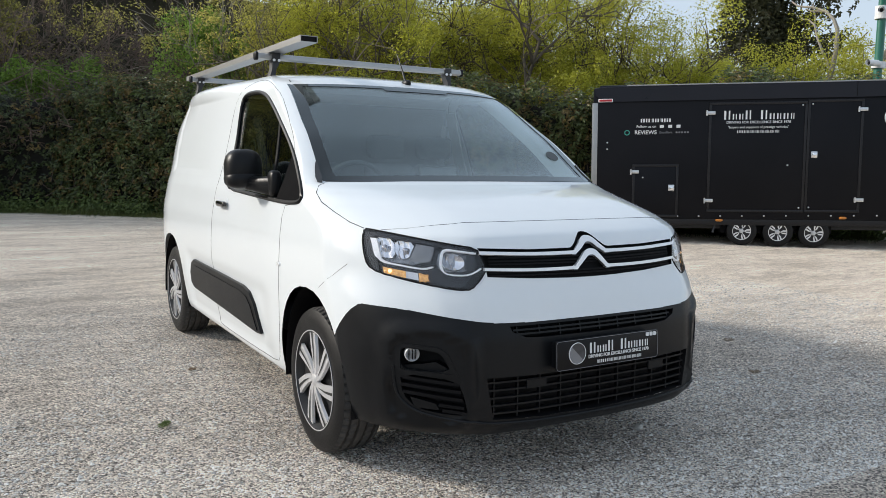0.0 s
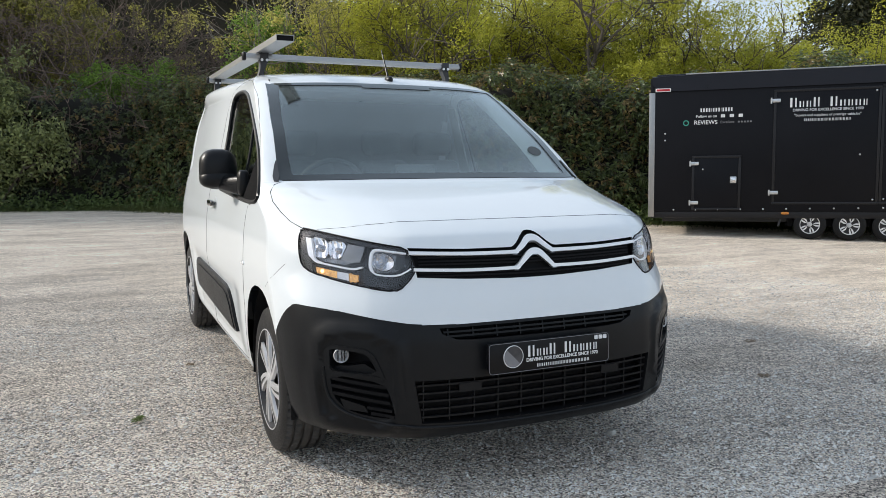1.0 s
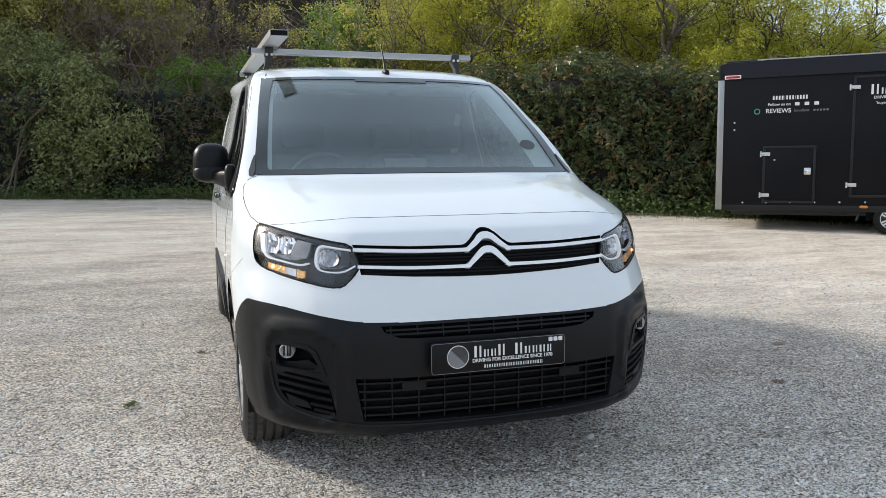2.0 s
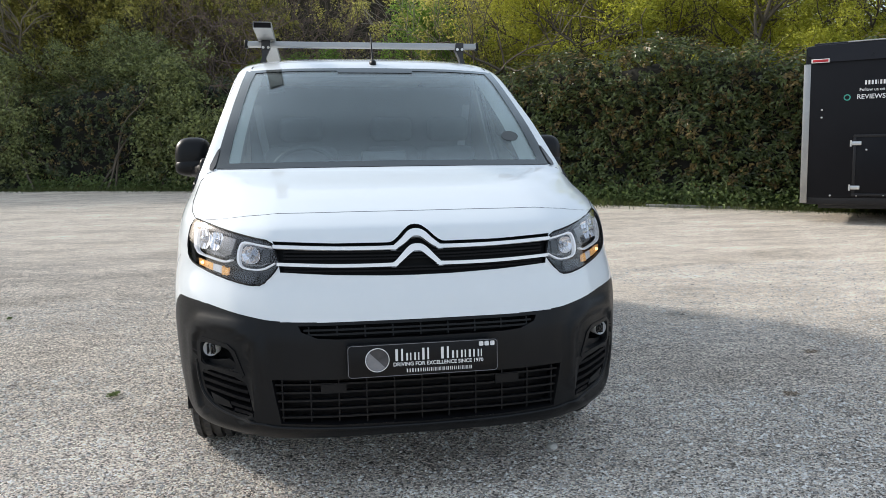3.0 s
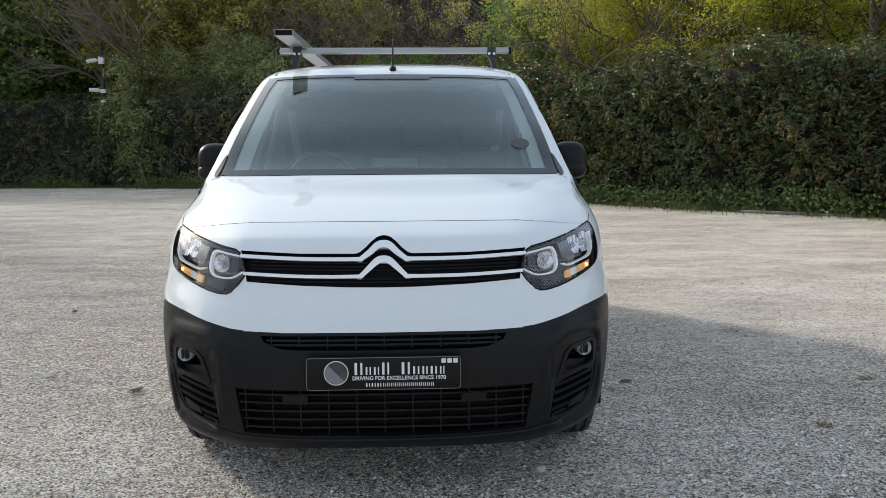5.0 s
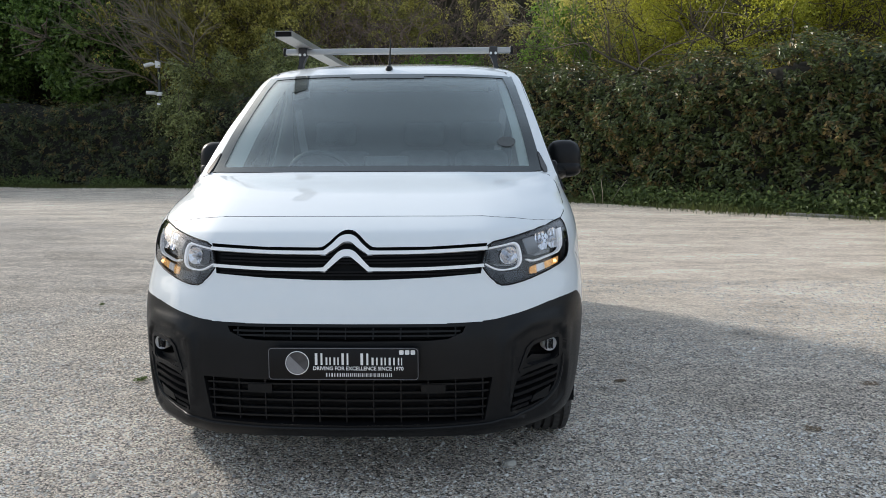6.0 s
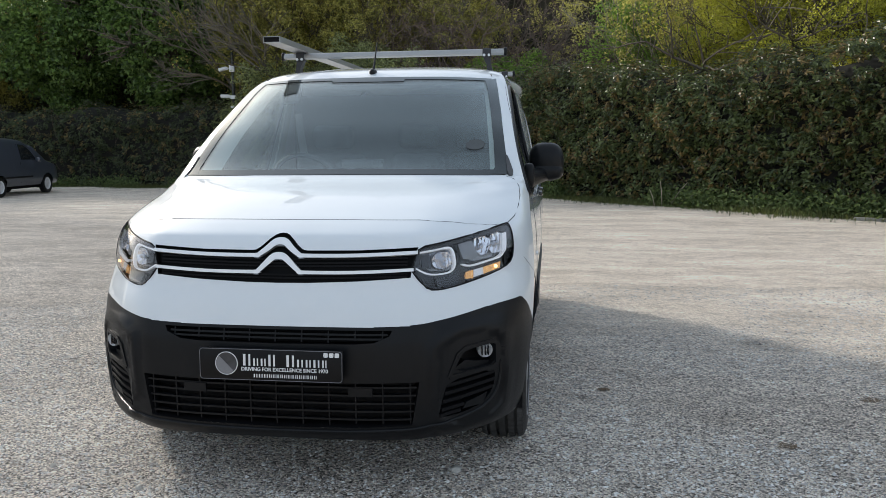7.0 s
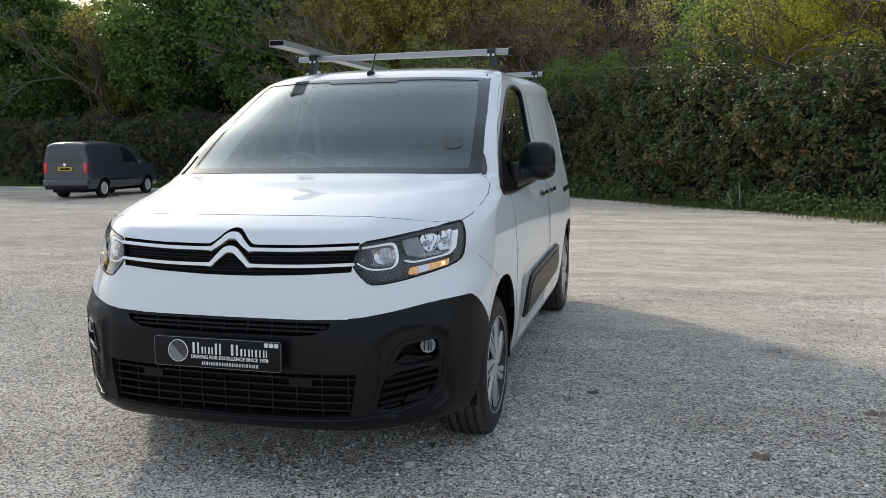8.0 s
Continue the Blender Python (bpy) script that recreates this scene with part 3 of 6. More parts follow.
def build_van():
    van = thing("panel_van", pose(0, 2.1, 0), "white compact panel van with black plastic bumper, parked on gravel", "van")
    bm = skin()
    fore = lambda lim: (lambda c: c.y < lim)
    trace(bm, SCREEN_EDGE, (0, 2), lambda c: .6 < c.y < 1.80 and c.z > 1.17)
    take(bm, lambda c: c.y < 1.80 and c.z > 1.17 and inside((c.x, c.z), SCREEN_EDGE), False)
    trace(bm, BONNET, (0, 2), fore(1.3))
    for s in (1, -1):
        pol = [(s * a, b) for a, b in LAMP]
        trace(bm, pol, (0, 2), fore(.75))
        take(bm, lambda c: c.y < .75 and inside((c.x, c.z), pol), False)
    trace(bm, GRILLE, (0, 2), fore(.3))
    take(bm, lambda c: c.y < .3 and inside((c.x, c.z), GRILLE), False)
    for s in (1, -1):
        for y in AXLES:
            pol = arch(y)
            trace(bm, pol, (1, 2), lambda c: c.x * s > .45)
            take(bm, lambda c: c.x * s > .45 and inside((c.y, c.z), pol), False)
        for pol in (WINDOW, DOOR):
            trace(bm, pol, (1, 2), lambda c: c.x * s > .45)
        take(bm, lambda c: c.x * s > .45 and inside((c.y, c.z), WINDOW), False)
    # bumper
    line = BUMPER_TOP + [(-a, b) for a, b in BUMPER_TOP[-2::-1]]
    trace(bm, line, (0, 2), fore(.6), closed=False)
    edge = [(.262, .745), (.300, .735), (.335, .711), (.365, .682), (.400, .643), (.47, .55)]
    for s in (1, -1):
        trace(bm, edge, (1, 2), lambda c: c.x * s > .6, closed=False)
    top = spline(*[(a, b) for a, b in BUMPER_TOP[::-1]])
    slant = spline((.262, .745), (.300, .735), (.335, .711), (.365, .682), (.400, .643), (.47, .55))
    bump = take(bm, lambda c: c.y < .475 and c.z < top(abs(c.x)) and (c.y < .262 or c.z < slant(c.y)))
    for pol in (UPPER_SLOT, LOWER_SLOT):
        trace(bump, pol, (0, 2), fore(.3))
        take(bump, lambda c: c.y < .3 and inside((c.x, c.z), pol), False)
    for s in (1, -1):
        for base in (FOG, SLATS):
            pol = [(s * a, b) for a, b in base]
            trace(bump, pol, (0, 2), fore(.45))
            take(bump, lambda c: c.y < .45 and inside((c.x, c.z), pol), False)
    hood = take(bm, lambda c: c.y < 1.3 and inside((c.x, c.z), BONNET))
    doors = [take(bm, lambda c: c.x * s > .45 and inside((c.y, c.z), DOOR)) for s in (1, -1)]
    shells = [part("body", bm, WHITE, van, "glossy white painted steel body"), part("bonnet", hood, WHITE, van)]
    shells += [part("door", d, WHITE, van) for d in doors]
    front_bumper = part("bumper", bump, PLASTIC, van, "unpainted black textured plastic bumper")
    for ob in shells + [front_bumper]:
        sleek(ob.data)
    door_l, door_r = shells[2], shells[3]

    # shut lines
    part("bonnet_gap", seam(BONNET[9:-9], on_front, .0011), PLASTIC_DARK, van)
    for s, d in ((1, door_l), (-1, door_r)):
        lay = lambda a, b, s=s: on_flank(a, b, s)
        part("door_gap", seam(DOOR, lay, .0012, True), PLASTIC_DARK, d)
        part("bonnet_side_gap", seam([(s * a, b) for a, b in BONNET[3:10]], on_front, .0018), PLASTIC_DARK, van)
        part("wing_gap", seam([(.40, .880), (.475, .829), (.545, .790), (.600, .760)], lambda a, b, s=s: on_flank(a, b, s), .0008), PLASTIC_DARK, van)
    lay_l = lambda a, b: on_flank(a, b, 1)
    part("sliding_door_gap", seam([(2.37, .30), (2.37, 1.0), (2.38, 1.60), (2.44, 1.66), (3.20, 1.66), (3.27, 1.60), (3.27, .80)], lay_l, .0008), PLASTIC_DARK, van)
    part("door_rail", sheet(band([(3.28, .985), (3.95, .99)], .035), lay_l, .003, .01), PLASTIC_DARK, van, "black sliding door rail")

    # windscreen
    part("windscreen", sheet(SCREEN_EDGE, on_front, -.001, .0045, .05), SCREEN, van, "sloping windscreen reflecting the sky")
    frit = [band([(-.765, 1.207), (-.4, 1.2125), (0, 1.214), (.4, 1.2125), (.765, 1.207)], .024), band([(-.66, 1.687), (-.4, 1.693), (0, 1.6955), (.4, 1.693), (.66, 1.687)], .015),
            band([(-.20, 1.682), (.20, 1.682)], .014)]
    for pol in frit:
        part("screen_border", sheet(pol, on_front, .0012, .002, .04), SCREENEDGE, van)
    for s in (1, -1):
        pol = band([(s * a, b) for a, b in ((.757, 1.199), (.760, 1.235), (.738, 1.354), (.706, 1.503), (.674, 1.63), (.655, 1.688))], [.072, .056, .050, .046, .046, .056])
        part("screen_border", sheet(pol, on_front, .0015, .002, .04), SCREENEDGE, van)
        part("pillar_cover", sheet(soft([(s * a, b) for a, b in ((.774, 1.285), (.786, 1.276), (.822, 1.192), (.792, 1.188))], 1), on_front, .007, .014, .02), GLOSSBLACK, van)
    # sun visor, a thin dark slab hanging inside the cab
    visor = bmesh.new()
    face = [(-.588, 1.872, 1.708), (-.501, 1.876, 1.712), (-.484, 1.744, 1.598), (-.574, 1.738, 1.586)]
    a, b = [visor.verts.new(p) for p in face], [visor.verts.new((p[0], p[1] + .010, p[2] - .012)) for p in face]
    visor.faces.new(a)
    visor.faces.new(b[::-1])
    for k in range(4):
        visor.faces.new((a[k], a[(k + 1) % 4], b[(k + 1) % 4], b[k]))
    bmesh.ops.recalc_face_normals(visor, faces=visor.faces)
    part("sun_visor", visor, VISORDARK, van, "dark sun visor hanging behind the windscreen")
    part("screen_sticker", sheet(oval(.628, 1.335, .045, .024, 24), on_front, .0015, .002, .02), STICKER, van, "round grey sticker on the windscreen")

    # black nose panel with two bright strips that rise to chevrons
    g = part("grille", sheet(GRILLE, on_front, -.020, .006, .03), FRIT, van, "black grille band with two bright chevron strips")
    part("grille_edge", rim(GRILLE, on_front, .0, -.022), FRIT, g)
    half = lambda pts: pts[::-1] + [(-a, b) for a, b in pts[1:]]
    upper = half([(0, .986), (.022, .981), (.048, .960), (.078, .940), (.096, .9365), (.28, .938), (.515, .947)])
    lower = half([(0, .936), (.022, .931), (.050, .907), (.078, .882), (.096, .877), (.28, .878), (.502, .887)])
    for nm, line in (("upper_strip", upper), ("lower_strip", lower)):
        line = bend_line(line, 4)
        thick = [float(np.interp(abs(a), [0, .03, .07, .10, .5], [.0235, .0225, .0165, .0125, .0115])) for a, b in line]
        strip = part(nm, sheet(band(line, thick), on_front, .006, .016, .03), SATIN, g, "bright satin strip with a chevron")
        # grey band: shading of the strip's lower edge put into colour
        foot = [(a, b - float(np.interp(abs(a), [0, .07, .11], [.0135, .010, .0065]))) for a, b in line if abs(a) < .105]
        part("strip_edge_shade", sheet(band(foot, .0045), on_front, .0035, .012, .03), BEZEL, strip)
    for z in (.925, .911, .900, .868, .857):
        part("slat", sheet(band([(-.48, z + .006), (-.12, z), (.12, z), (.48, z + .006)], .006), on_front, -.006, .008, .05), PLASTIC_DARK, g)

    # headlamps
    def inset(depth):
        return lambda a, b: on_front(a, b) + Vector((0, depth, 0))

    for s in (1, -1):
        side = lambda pts: [(s * a, b) for a, b in pts]
        lamp = part("headlamp", sheet(side(LAMP), inset(.062), 0, .004, .03), GREYLAMP, van, "clear headlamp with chrome reflectors and amber indicator")
        wall = bmesh.new()
        rings = [[wall.verts.new(inset(d)(a, b)) for a, b in side(LAMP)] for d in (.0, .064)]
        k = len(LAMP)
        for i in range(k):
            wall.faces.new((rings[0][i], rings[0][(i + 1) % k], rings[1][(i + 1) % k], rings[1][i]))
        part("lamp_wall", wall, GREYLAMP, lamp)
        part("lamp_surround", tube(bmesh.new(), [on_front(a, b) for a, b in side(LAMP)], .0032, 6, True), PLASTIC_DARK, lamp)
        part("bezel", sheet(side([(.528, .962), (.66, .984), (.80, 1.012), (.832, 1.010), (.840, .93), (.828, .872), (.815, .868), (.822, .99), (.80, .998), (.70, .982), (.66, .972), (.60, .962), (.53, .950)]), inset(.012), 0, .02, .02), GREYLAMP, lamp)

        def bowl(cx, cz, rx, rz, deep, ribs):
            return lambda a, b: on_front(a, b) + Vector((0, .020 + deep * max(0, 1 - ((a - s * cx) / rx) ** 2 - ((b - cz) / rz) ** 2) + ribs * math.sin(a * 380 + 2 * math.sin(b * 70)), 0))
        part("reflector_shell", sheet(side([(.688, .974), (.752, .990), (.806, .998), (.814, .912), (.790, .903), (.706, .893), (.676, .905)]), inset(.056), 0, .004, .02), SHELL, lamp, "grey metallised reflector housing")
        part("inner_shell", sheet(side([(.522, .942), (.612, .951), (.628, .938), (.637, .905), (.633, .882), (.615, .870), (.555, .872), (.512, .892)]), inset(.052), 0, .004, .02), SHELL, lamp)
        part("main_reflector", sheet(soft(side([(.694, .977), (.752, .988), (.758, .918), (.722, .915)]), 1), bowl(.727, .948, .045, .05, .028, .0032), 0, .004, .0045), CHROME, lamp, "ribbed chrome reflector")
        part("dipped_reflector", sheet(soft(side([(.754, .989), (.803, .995), (.811, .918), (.760, .917)]), 1), bowl(.783, .955, .04, .05, .028, .0032), 0, .004, .0045), CHROME, lamp, "ribbed chrome reflector")
        for a, b, r in ((.728, .948, .011), (.783, .954, .013)):
            part("bulb", pebble(on_front(s * a, b) + Vector((0, .036, 0)), (r, .014, r), 1., 14, 10), REFLECTOR, lamp)
        part("bezel_bridge", sheet(side([(.650, .966), (.697, .974), (.724, .914), (.700, .905), (.672, .910)]), lambda a, b: on_front(a, b) + Vector((0, .014 + .25 * abs(a - s * .66), 0)), 0, .012, .02), BEZEL, lamp)
        part("day_light", sheet(band(side(bend_line([(.813, .990), (.816, .944), (.812, .917), (.797, .902), (.757, .893), (.70, .884), (.668, .893)], 3)), [.015] * 6 + [.009] * 4 + [.0065] * 8 + [.004]), inset(.008), 0, .012, .015), GUIDE, lamp, "white light guide")
        part("inner_light_guide", sheet(band(side(bend_line([(.522, .946), (.575, .953), (.616, .958), (.634, .946), (.643, .910), (.641, .884), (.626, .868), (.582, .864), (.546, .870), (.509, .890)], 2)), [.0055] * 4 + [.0075] * 3 + [.0085] * 4 + [.0055] * 8), inset(.008), 0, .012, .015), GUIDE, lamp)
        part("inner_reflector", sheet(oval(s * .598, .912, .036, .031, 24), bowl(.598, .912, .036, .031, .026, .0012), 0, .004, .006), CHROME, lamp)
        part("inner_bulb", pebble(on_front(s * .602, .913) + Vector((0, .032, 0)), (.011, .012, .011), 1., 16, 10), REFLECTOR, lamp)
        part("inner_shade", sheet(side([(.524, .936), (.552, .939), (.562, .884), (.530, .890)]), inset(.018), 0, .01, .02), GREYLAMP, lamp)
        part("indicator", sheet(side([(.742, .871), (.803, .883), (.801, .860), (.744, .846)]), lambda a, b: on_front(a, b) + Vector((0, .016 + .002 * math.sin(a * 500), 0)), 0, .008, .005), AMBER, lamp, "lit amber indicator")
        part("indicator_bulb", pebble(on_front(s * .786, .869) + Vector((0, .012, 0)), (.007, .008, .007), 1., 12, 8), BULBGLINT, lamp)
        part("indicator_middle", sheet(side([(.708, .866), (.741, .871), (.743, .846), (.709, .839)]), lambda a, b: on_front(a, b) + Vector((0, .018 + .002 * math.sin(a * 400), 0)), 0, .008, .006), SATIN, lamp)
        part("indicator_corner", sheet(side([(.683, .861), (.706, .866), (.708, .836), (.680, .838)]), lambda a, b: on_front(a, b) + Vector((0, .016 + .002 * math.sin(a * 400 + b * 300), 0)), 0, .008, .006), AMBER, lamp)
        part("side_reflector", sheet(side([(.575, .850), (.662, .852), (.661, .828), (.588, .816)]), lambda a, b: on_front(a, b) + Vector((0, .020 + .0022 * math.sin(a * 480) * math.sin(b * 300), 0)), 0, .008, .006), GREYLAMP, lamp)
        part("lens", sheet(side(LAMP), on_front, .001, .003, .03), LENS, lamp, "clear plastic lens")

    # bumper openings
    for pol, rows, cols, nm in ((UPPER_SLOT, (.645, .661), [-.4 + .1 * i for i in range(9)], "upper_vent"), (LOWER_SLOT, (.345, .375, .405, .435, .465), [-.5 + .1 * i for i in range(11)], "lower_vent")):
        xs = [abs(a) for a, b in pol]
        v = part(nm, sheet(pol, on_front, -.07, .004, .06), PLASTIC_DARK, front_bumper, "black slatted air intake")
        part("vent_wall", rim(pol, on_front, .0, -.07), PLASTIC_DARK, v)
        zlo, zhi = min(b for a, b in pol), max(b for a, b in pol)
        for z in rows:
            w = (.40 if zhi > .6 else .50) + (z - zlo) * (.18 if zhi < .6 else .5)
            w = min(w, .425 if zhi > .6 else .525)
            part("slat", sheet(band([(-w, z), (-w / 2, z), (0, z), (w / 2, z), (w, z)], .007), on_front, -.010, .024, .05), PLASTIC, v)
        for x in cols:
            top_z = zhi - .002 if abs(x) < .42 else zhi - .004
            part("slat_post", sheet(band([(x, zlo + (.006 if abs(x) < .3 else .014)), (x, top_z)], .005), on_front, -.012, .018, .05), PLASTIC, v)
        if zhi < .6:
            for x in (-.318, .318):
                part("blank", sheet([(x - .045, .432), (x + .045, .432), (x + .045, .465), (x - .045, .465)], on_front, -.006, .012, .03), PLASTIC, v)
    for s in (1, -1):
        side = lambda pts: [(s * a, b) for a, b in pts]
        f = part("fog_recess", sheet(side(FOG), on_front, -.07, .004, .04), PLASTIC_DARK, front_bumper, "deep black fog lamp recess")
        part("recess_wall", rim(side(FOG), on_front, .0, -.07), PLASTIC, f)
        part("recess_frame", sheet(band(side([(.634, .492), (.667, .576), (.690, .594), (.784, .600), (.800, .586), (.799, .512), (.778, .499), (.70, .499), (.634, .492)]), .014), on_front, .004, .012, .02), PLASTIC, f)
        part("recess_ledge", sheet(side([(.655, .512), (.70, .540), (.74, .528), (.79, .520), (.788, .508), (.655, .506)]), on_front, -.022, .04, .02), PLASTIC, f)
        c = on_front(s * .757, .567)
        turn = Matrix.Translation(c + Vector((0, .012, 0))) @ Matrix.Rotation(s * .35, 4, "Z")
        fog = part("fog_lamp", lathe([(.03, .028), (.0, .029), (-.004, .027), (.004, .024), (.018, .015), (.022, .0001)], 28, "y"), SATIN, f, at=world_of(f).inverted() @ turn)
        part("fog_lens", lathe([(-.003, .027), (-.008, .018), (-.010, .0001)], 28, "y"), LENS, fog, at=Matrix())
        for a in (-.012, .002, .012):
            part("fog_shade", box(a - .002, -.001, -.020, a + .002, .012, .016), PLASTIC_DARK, fog, at=Matrix())
        sl = part("corner_vent", sheet(side(SLATS), on_front, -.035, .004, .04), PLASTIC_DARK, front_bumper)
        part("vent_wall", rim(side(SLATS), on_front, .0, -.035), PLASTIC, sl)
        for a0, a1, z, z1 in ((.624, .788, .462, .479), (.618, .790, .433, .450), (.613, .784, .402, .422), (.608, .684, .372, .380), (.604, .672, .352, .359)):
            part("slat", sheet(band(side([(a0, z), (a1, z1)]), .012), on_front, .001, .025, .03), PLASTIC_DARK, sl)
        part("vent_blank", sheet(side([(.692, .384), (.764, .404), (.750, .364), (.680, .360)]), on_front, .0, .03, .02), PLASTIC, sl)
        part("bumper_lip", tube(bmesh.new(), [on_front(s * a, b) for a, b in bend_line([(.812, .52), (.808, .46), (.792, .398), (.748, .353), (.674, .331), (.583, .320), (.50, .310), (.25, .300), (0, .298)])], .0065, 8), PLASTIC, front_bumper)

    # dealer plate
    tilt = pose(0, -.160, .556, 90 - 3, 0, 0)
    pl = part("dealer_plate", box(-.270, -.059, -.004, .270, .059, .003, .004), PLATE, van, "black dealer plate with white print", at=world_of(van).inverted() @ tilt)
    part("plate_holder", box(-.255, -.150, .505, .255, -.10, .605, .006), PLASTIC, van)
    part("plate_edge", tube(bmesh.new(), [tilt @ Vector((a, b, .0035)) for a, b in round_box(-.267, -.056, .267, .056, .012)], .0011, 5, True), LETTERGREY, pl)
    base = world_of(pl)
    part("disc", lathe([(.003, .0001), (.0045, .036), (.0045, .041), (.003, .041)], 40, "z"), DISC, pl, "round grey emblem", at=Matrix.Translation((-.165, .003, 0)))
    half_disc = bmesh.new()
    half_disc.faces.new([half_disc.verts.new((.040 * math.cos(radians(a)), .040 * math.sin(radians(a)), .0052)) for a in range(135, 316, 15)])
    part("disc_half", half_disc, LETTERGREY, pl, at=Matrix.Translation((-.165, .003, 0)))
    part("disc_ring", lathe([(.003, .0395), (.006, .0405), (.006, .042), (.003, .043)], 40, "z"), LETTER, pl, at=Matrix.Translation((-.165, .003, 0)))
    letters = lambda a, b: Matrix.Translation((a, b, .0035))
    strokes([.030, .020, .020, .027], .0085, (.042, .027, .027, .042), LETTER, pl, world_of(pl) @ letters(-.040, .0175), name="name_bar")
    strokes([.031, .024, .020, .024, .017], .0085, (.042, .027, .027, .027, .027), LETTER, pl, world_of(pl) @ letters(.137, .0175), name="name_bar")
    words("DRIVING FOR EXCELLENCE SINCE 1970", .0185, LETTER, pl, world_of(pl) @ letters(.053, -.0165), bold=.0003)
    strokes([.015, .015, .015] + [.0095] * 9 + [.0095, .0095, .0095, .0095], .0045, .0125, LETTER, pl, world_of(pl) @ letters(.056, -.0395), name="address_bar")
    for k in range(3):
        part("icon", box(.200 + .0205 * k, .035, .003, .216 + .0205 * k, .051, .0045, .003), LETTER, pl, at=Matrix())

    # doors' glass, frames, handles, mirrors, trims
    for s, d in ((1, door_l), (-1, door_r)):
        lay = lambda a, b, s=s: on_flank(a, b, s)
        part("window", sheet(WINDOW, lay, -.006, .004, .06), PANE, d, "dark side window glass")
        part("window_seal", tube(bmesh.new(), [lay(*p) for p in WINDOW], .011, 6, True), PLASTIC, d, "black rubber window seal")
        part("mirror_sail", sheet([p for p in WINDOW if p[0] < 1.22] + [(1.22, 1.095), (1.185, 1.325)], lay, .005, .012, .03), MATTEBLACK, d, "black plastic sail behind the mirror")
        part("quarter_glass", sheet([p for p in WINDOW if 1.20 < p[0] < 1.47 and p[1] > 1.14] + [(1.21, 1.335), (1.24, 1.105), (1.36, 1.105), (1.47, 1.47)], lay, -.003, .003, .03), PANE, d, "dark fixed quarter glass")
        part("quarter_bar", sheet(band([(1.36, 1.10), (1.41, 1.28), (1.485, 1.485)], .024), lay, .002, .01, .04), PLASTIC, d)
        mir = part("door_mirror", pebble((s * .965, 1.535, 1.238), (.094, .085, .104), .72, 28, 18), PLASTIC, d, "large black door mirror")
        m2 = part("mirror_base", pebble((s * .965, 1.53, 1.188), (.095, .088, .050), .72, 28, 14), PLASTIC, mir)
        arm = bmesh.new()
        for c, r in (((s * .930, 1.51, 1.168), (.055, .075, .036)), ((s * .888, 1.318, 1.160), (.022, .030, .048))):
            q = pebble(c, r, .7, 16, 10)
            for v in q.verts:
                arm.verts.new(v.co)
            q.free()
        hull = bmesh.ops.convex_hull(arm, input=arm.verts[:])
        bmesh.ops.delete(arm, geom=[v for v in arm.verts if not v.link_faces], context="VERTS")
        part("mirror_arm", arm, PLASTIC, mir)
        part("mirror_foot", pebble((s * .880, 1.300, 1.172), (.030, .045, .066), .6, 20, 12), PLASTIC, mir)
        part("mirror_glass", sheet([(s * .905, 1.185), (s * 1.020, 1.185), (s * 1.020, 1.295), (s * .905, 1.295)], lambda a, b: Vector((a, 1.622, b)), 0, .003, .1, heart=(s, 0, 1.2)), CHROME, mir)
        for y in ((2.11, 2.50) if s > 0 else (2.11,)):
            h = part("handle", pebble((s * (flank(y, 1.032) + .022), y, 1.032), (.014, .085, .017), .5, 20, 10), GLOSSBLACK, d if y < 2.3 else van, "black door handle")
            part("handle_cup", sheet(oval(y - .0, 1.04, .062, .030, 20), lay, .001, .004, .02), WHITE, h)
            part("handle_mount", pebble((s * (flank(y, 1.032) + .008), y + .065, 1.032), (.014, .018, .014), .6, 12, 8), GLOSSBLACK, h)
        tr = part("side_trim", sheet(SIDE_TRIM, lay, .016, .020, .05), PLASTIC, van, "black plastic side moulding")
        part("trim_face", sheet([(a * .93 + 2.15 * .07, b * .80 + .50 * .20 - .012) for a, b in SIDE_TRIM], lay, .021, .008, .05), PLASTIC, tr)
        rep = part("side_repeater", pebble((s * (flank(1.09, .80) + .002), 1.095, .800), (.010, .022, .013), .8, 16, 10), LENS, van, "small clear side repeater")
        part("repeater_body", pebble((s * (flank(1.09, .80)), 1.095, .800), (.007, .016, .009), .8, 12, 8), SATIN, rep)
        # arch lips and liners
        for y in AXLES:
            pol = arch(y)
            ln = bmesh.new()
            rings = [[ln.verts.new((s * x, a, b)) for a, b in pol] for x in (.888, .60)]
            for i in range(len(pol) - 1):
                ln.faces.new((rings[0][i], rings[0][i + 1], rings[1][i + 1], rings[1][i]))
            ln.faces.new(rings[1])
            part("arch_liner", ln, PLASTIC_DARK, van)
        part("sill_underside", box(s * .55, 1.16, .225, s * .82, 3.13, .268, .01), PLASTIC_DARK, van)
    # aerial
    part("aerial_base", pebble((0, 1.585, 1.735), (.020, .045, .022), .9, 16, 10), PLASTIC, van)
    part("aerial", tube(bmesh.new(), [(0, 1.59, 1.745), (0, 1.625, 1.80), (0, 1.70, 1.915)], lambda t: .0075 - .0045 * t, 8), PLASTIC, van, "short black roof aerial")
    # roof ditch lines
    for s in (1, -1):
        part("roof_gap", seam([(s * .655, 1.712), (s * .648, 1.725)], on_front, .003), PLASTIC_DARK, van)
    # underside and tail
    part("underbody", box(-.56, .40, .215, .56, 4.0, .32, .03), PLASTIC_DARK, van)
    part("undertray", box(-.60, .02, .262, .60, .45, .285, .008), PLASTIC_DARK, van)
    part("engine_bay", box(-.46, .10, .30, .46, .62, .80, .02), PLASTIC_DARK, van)
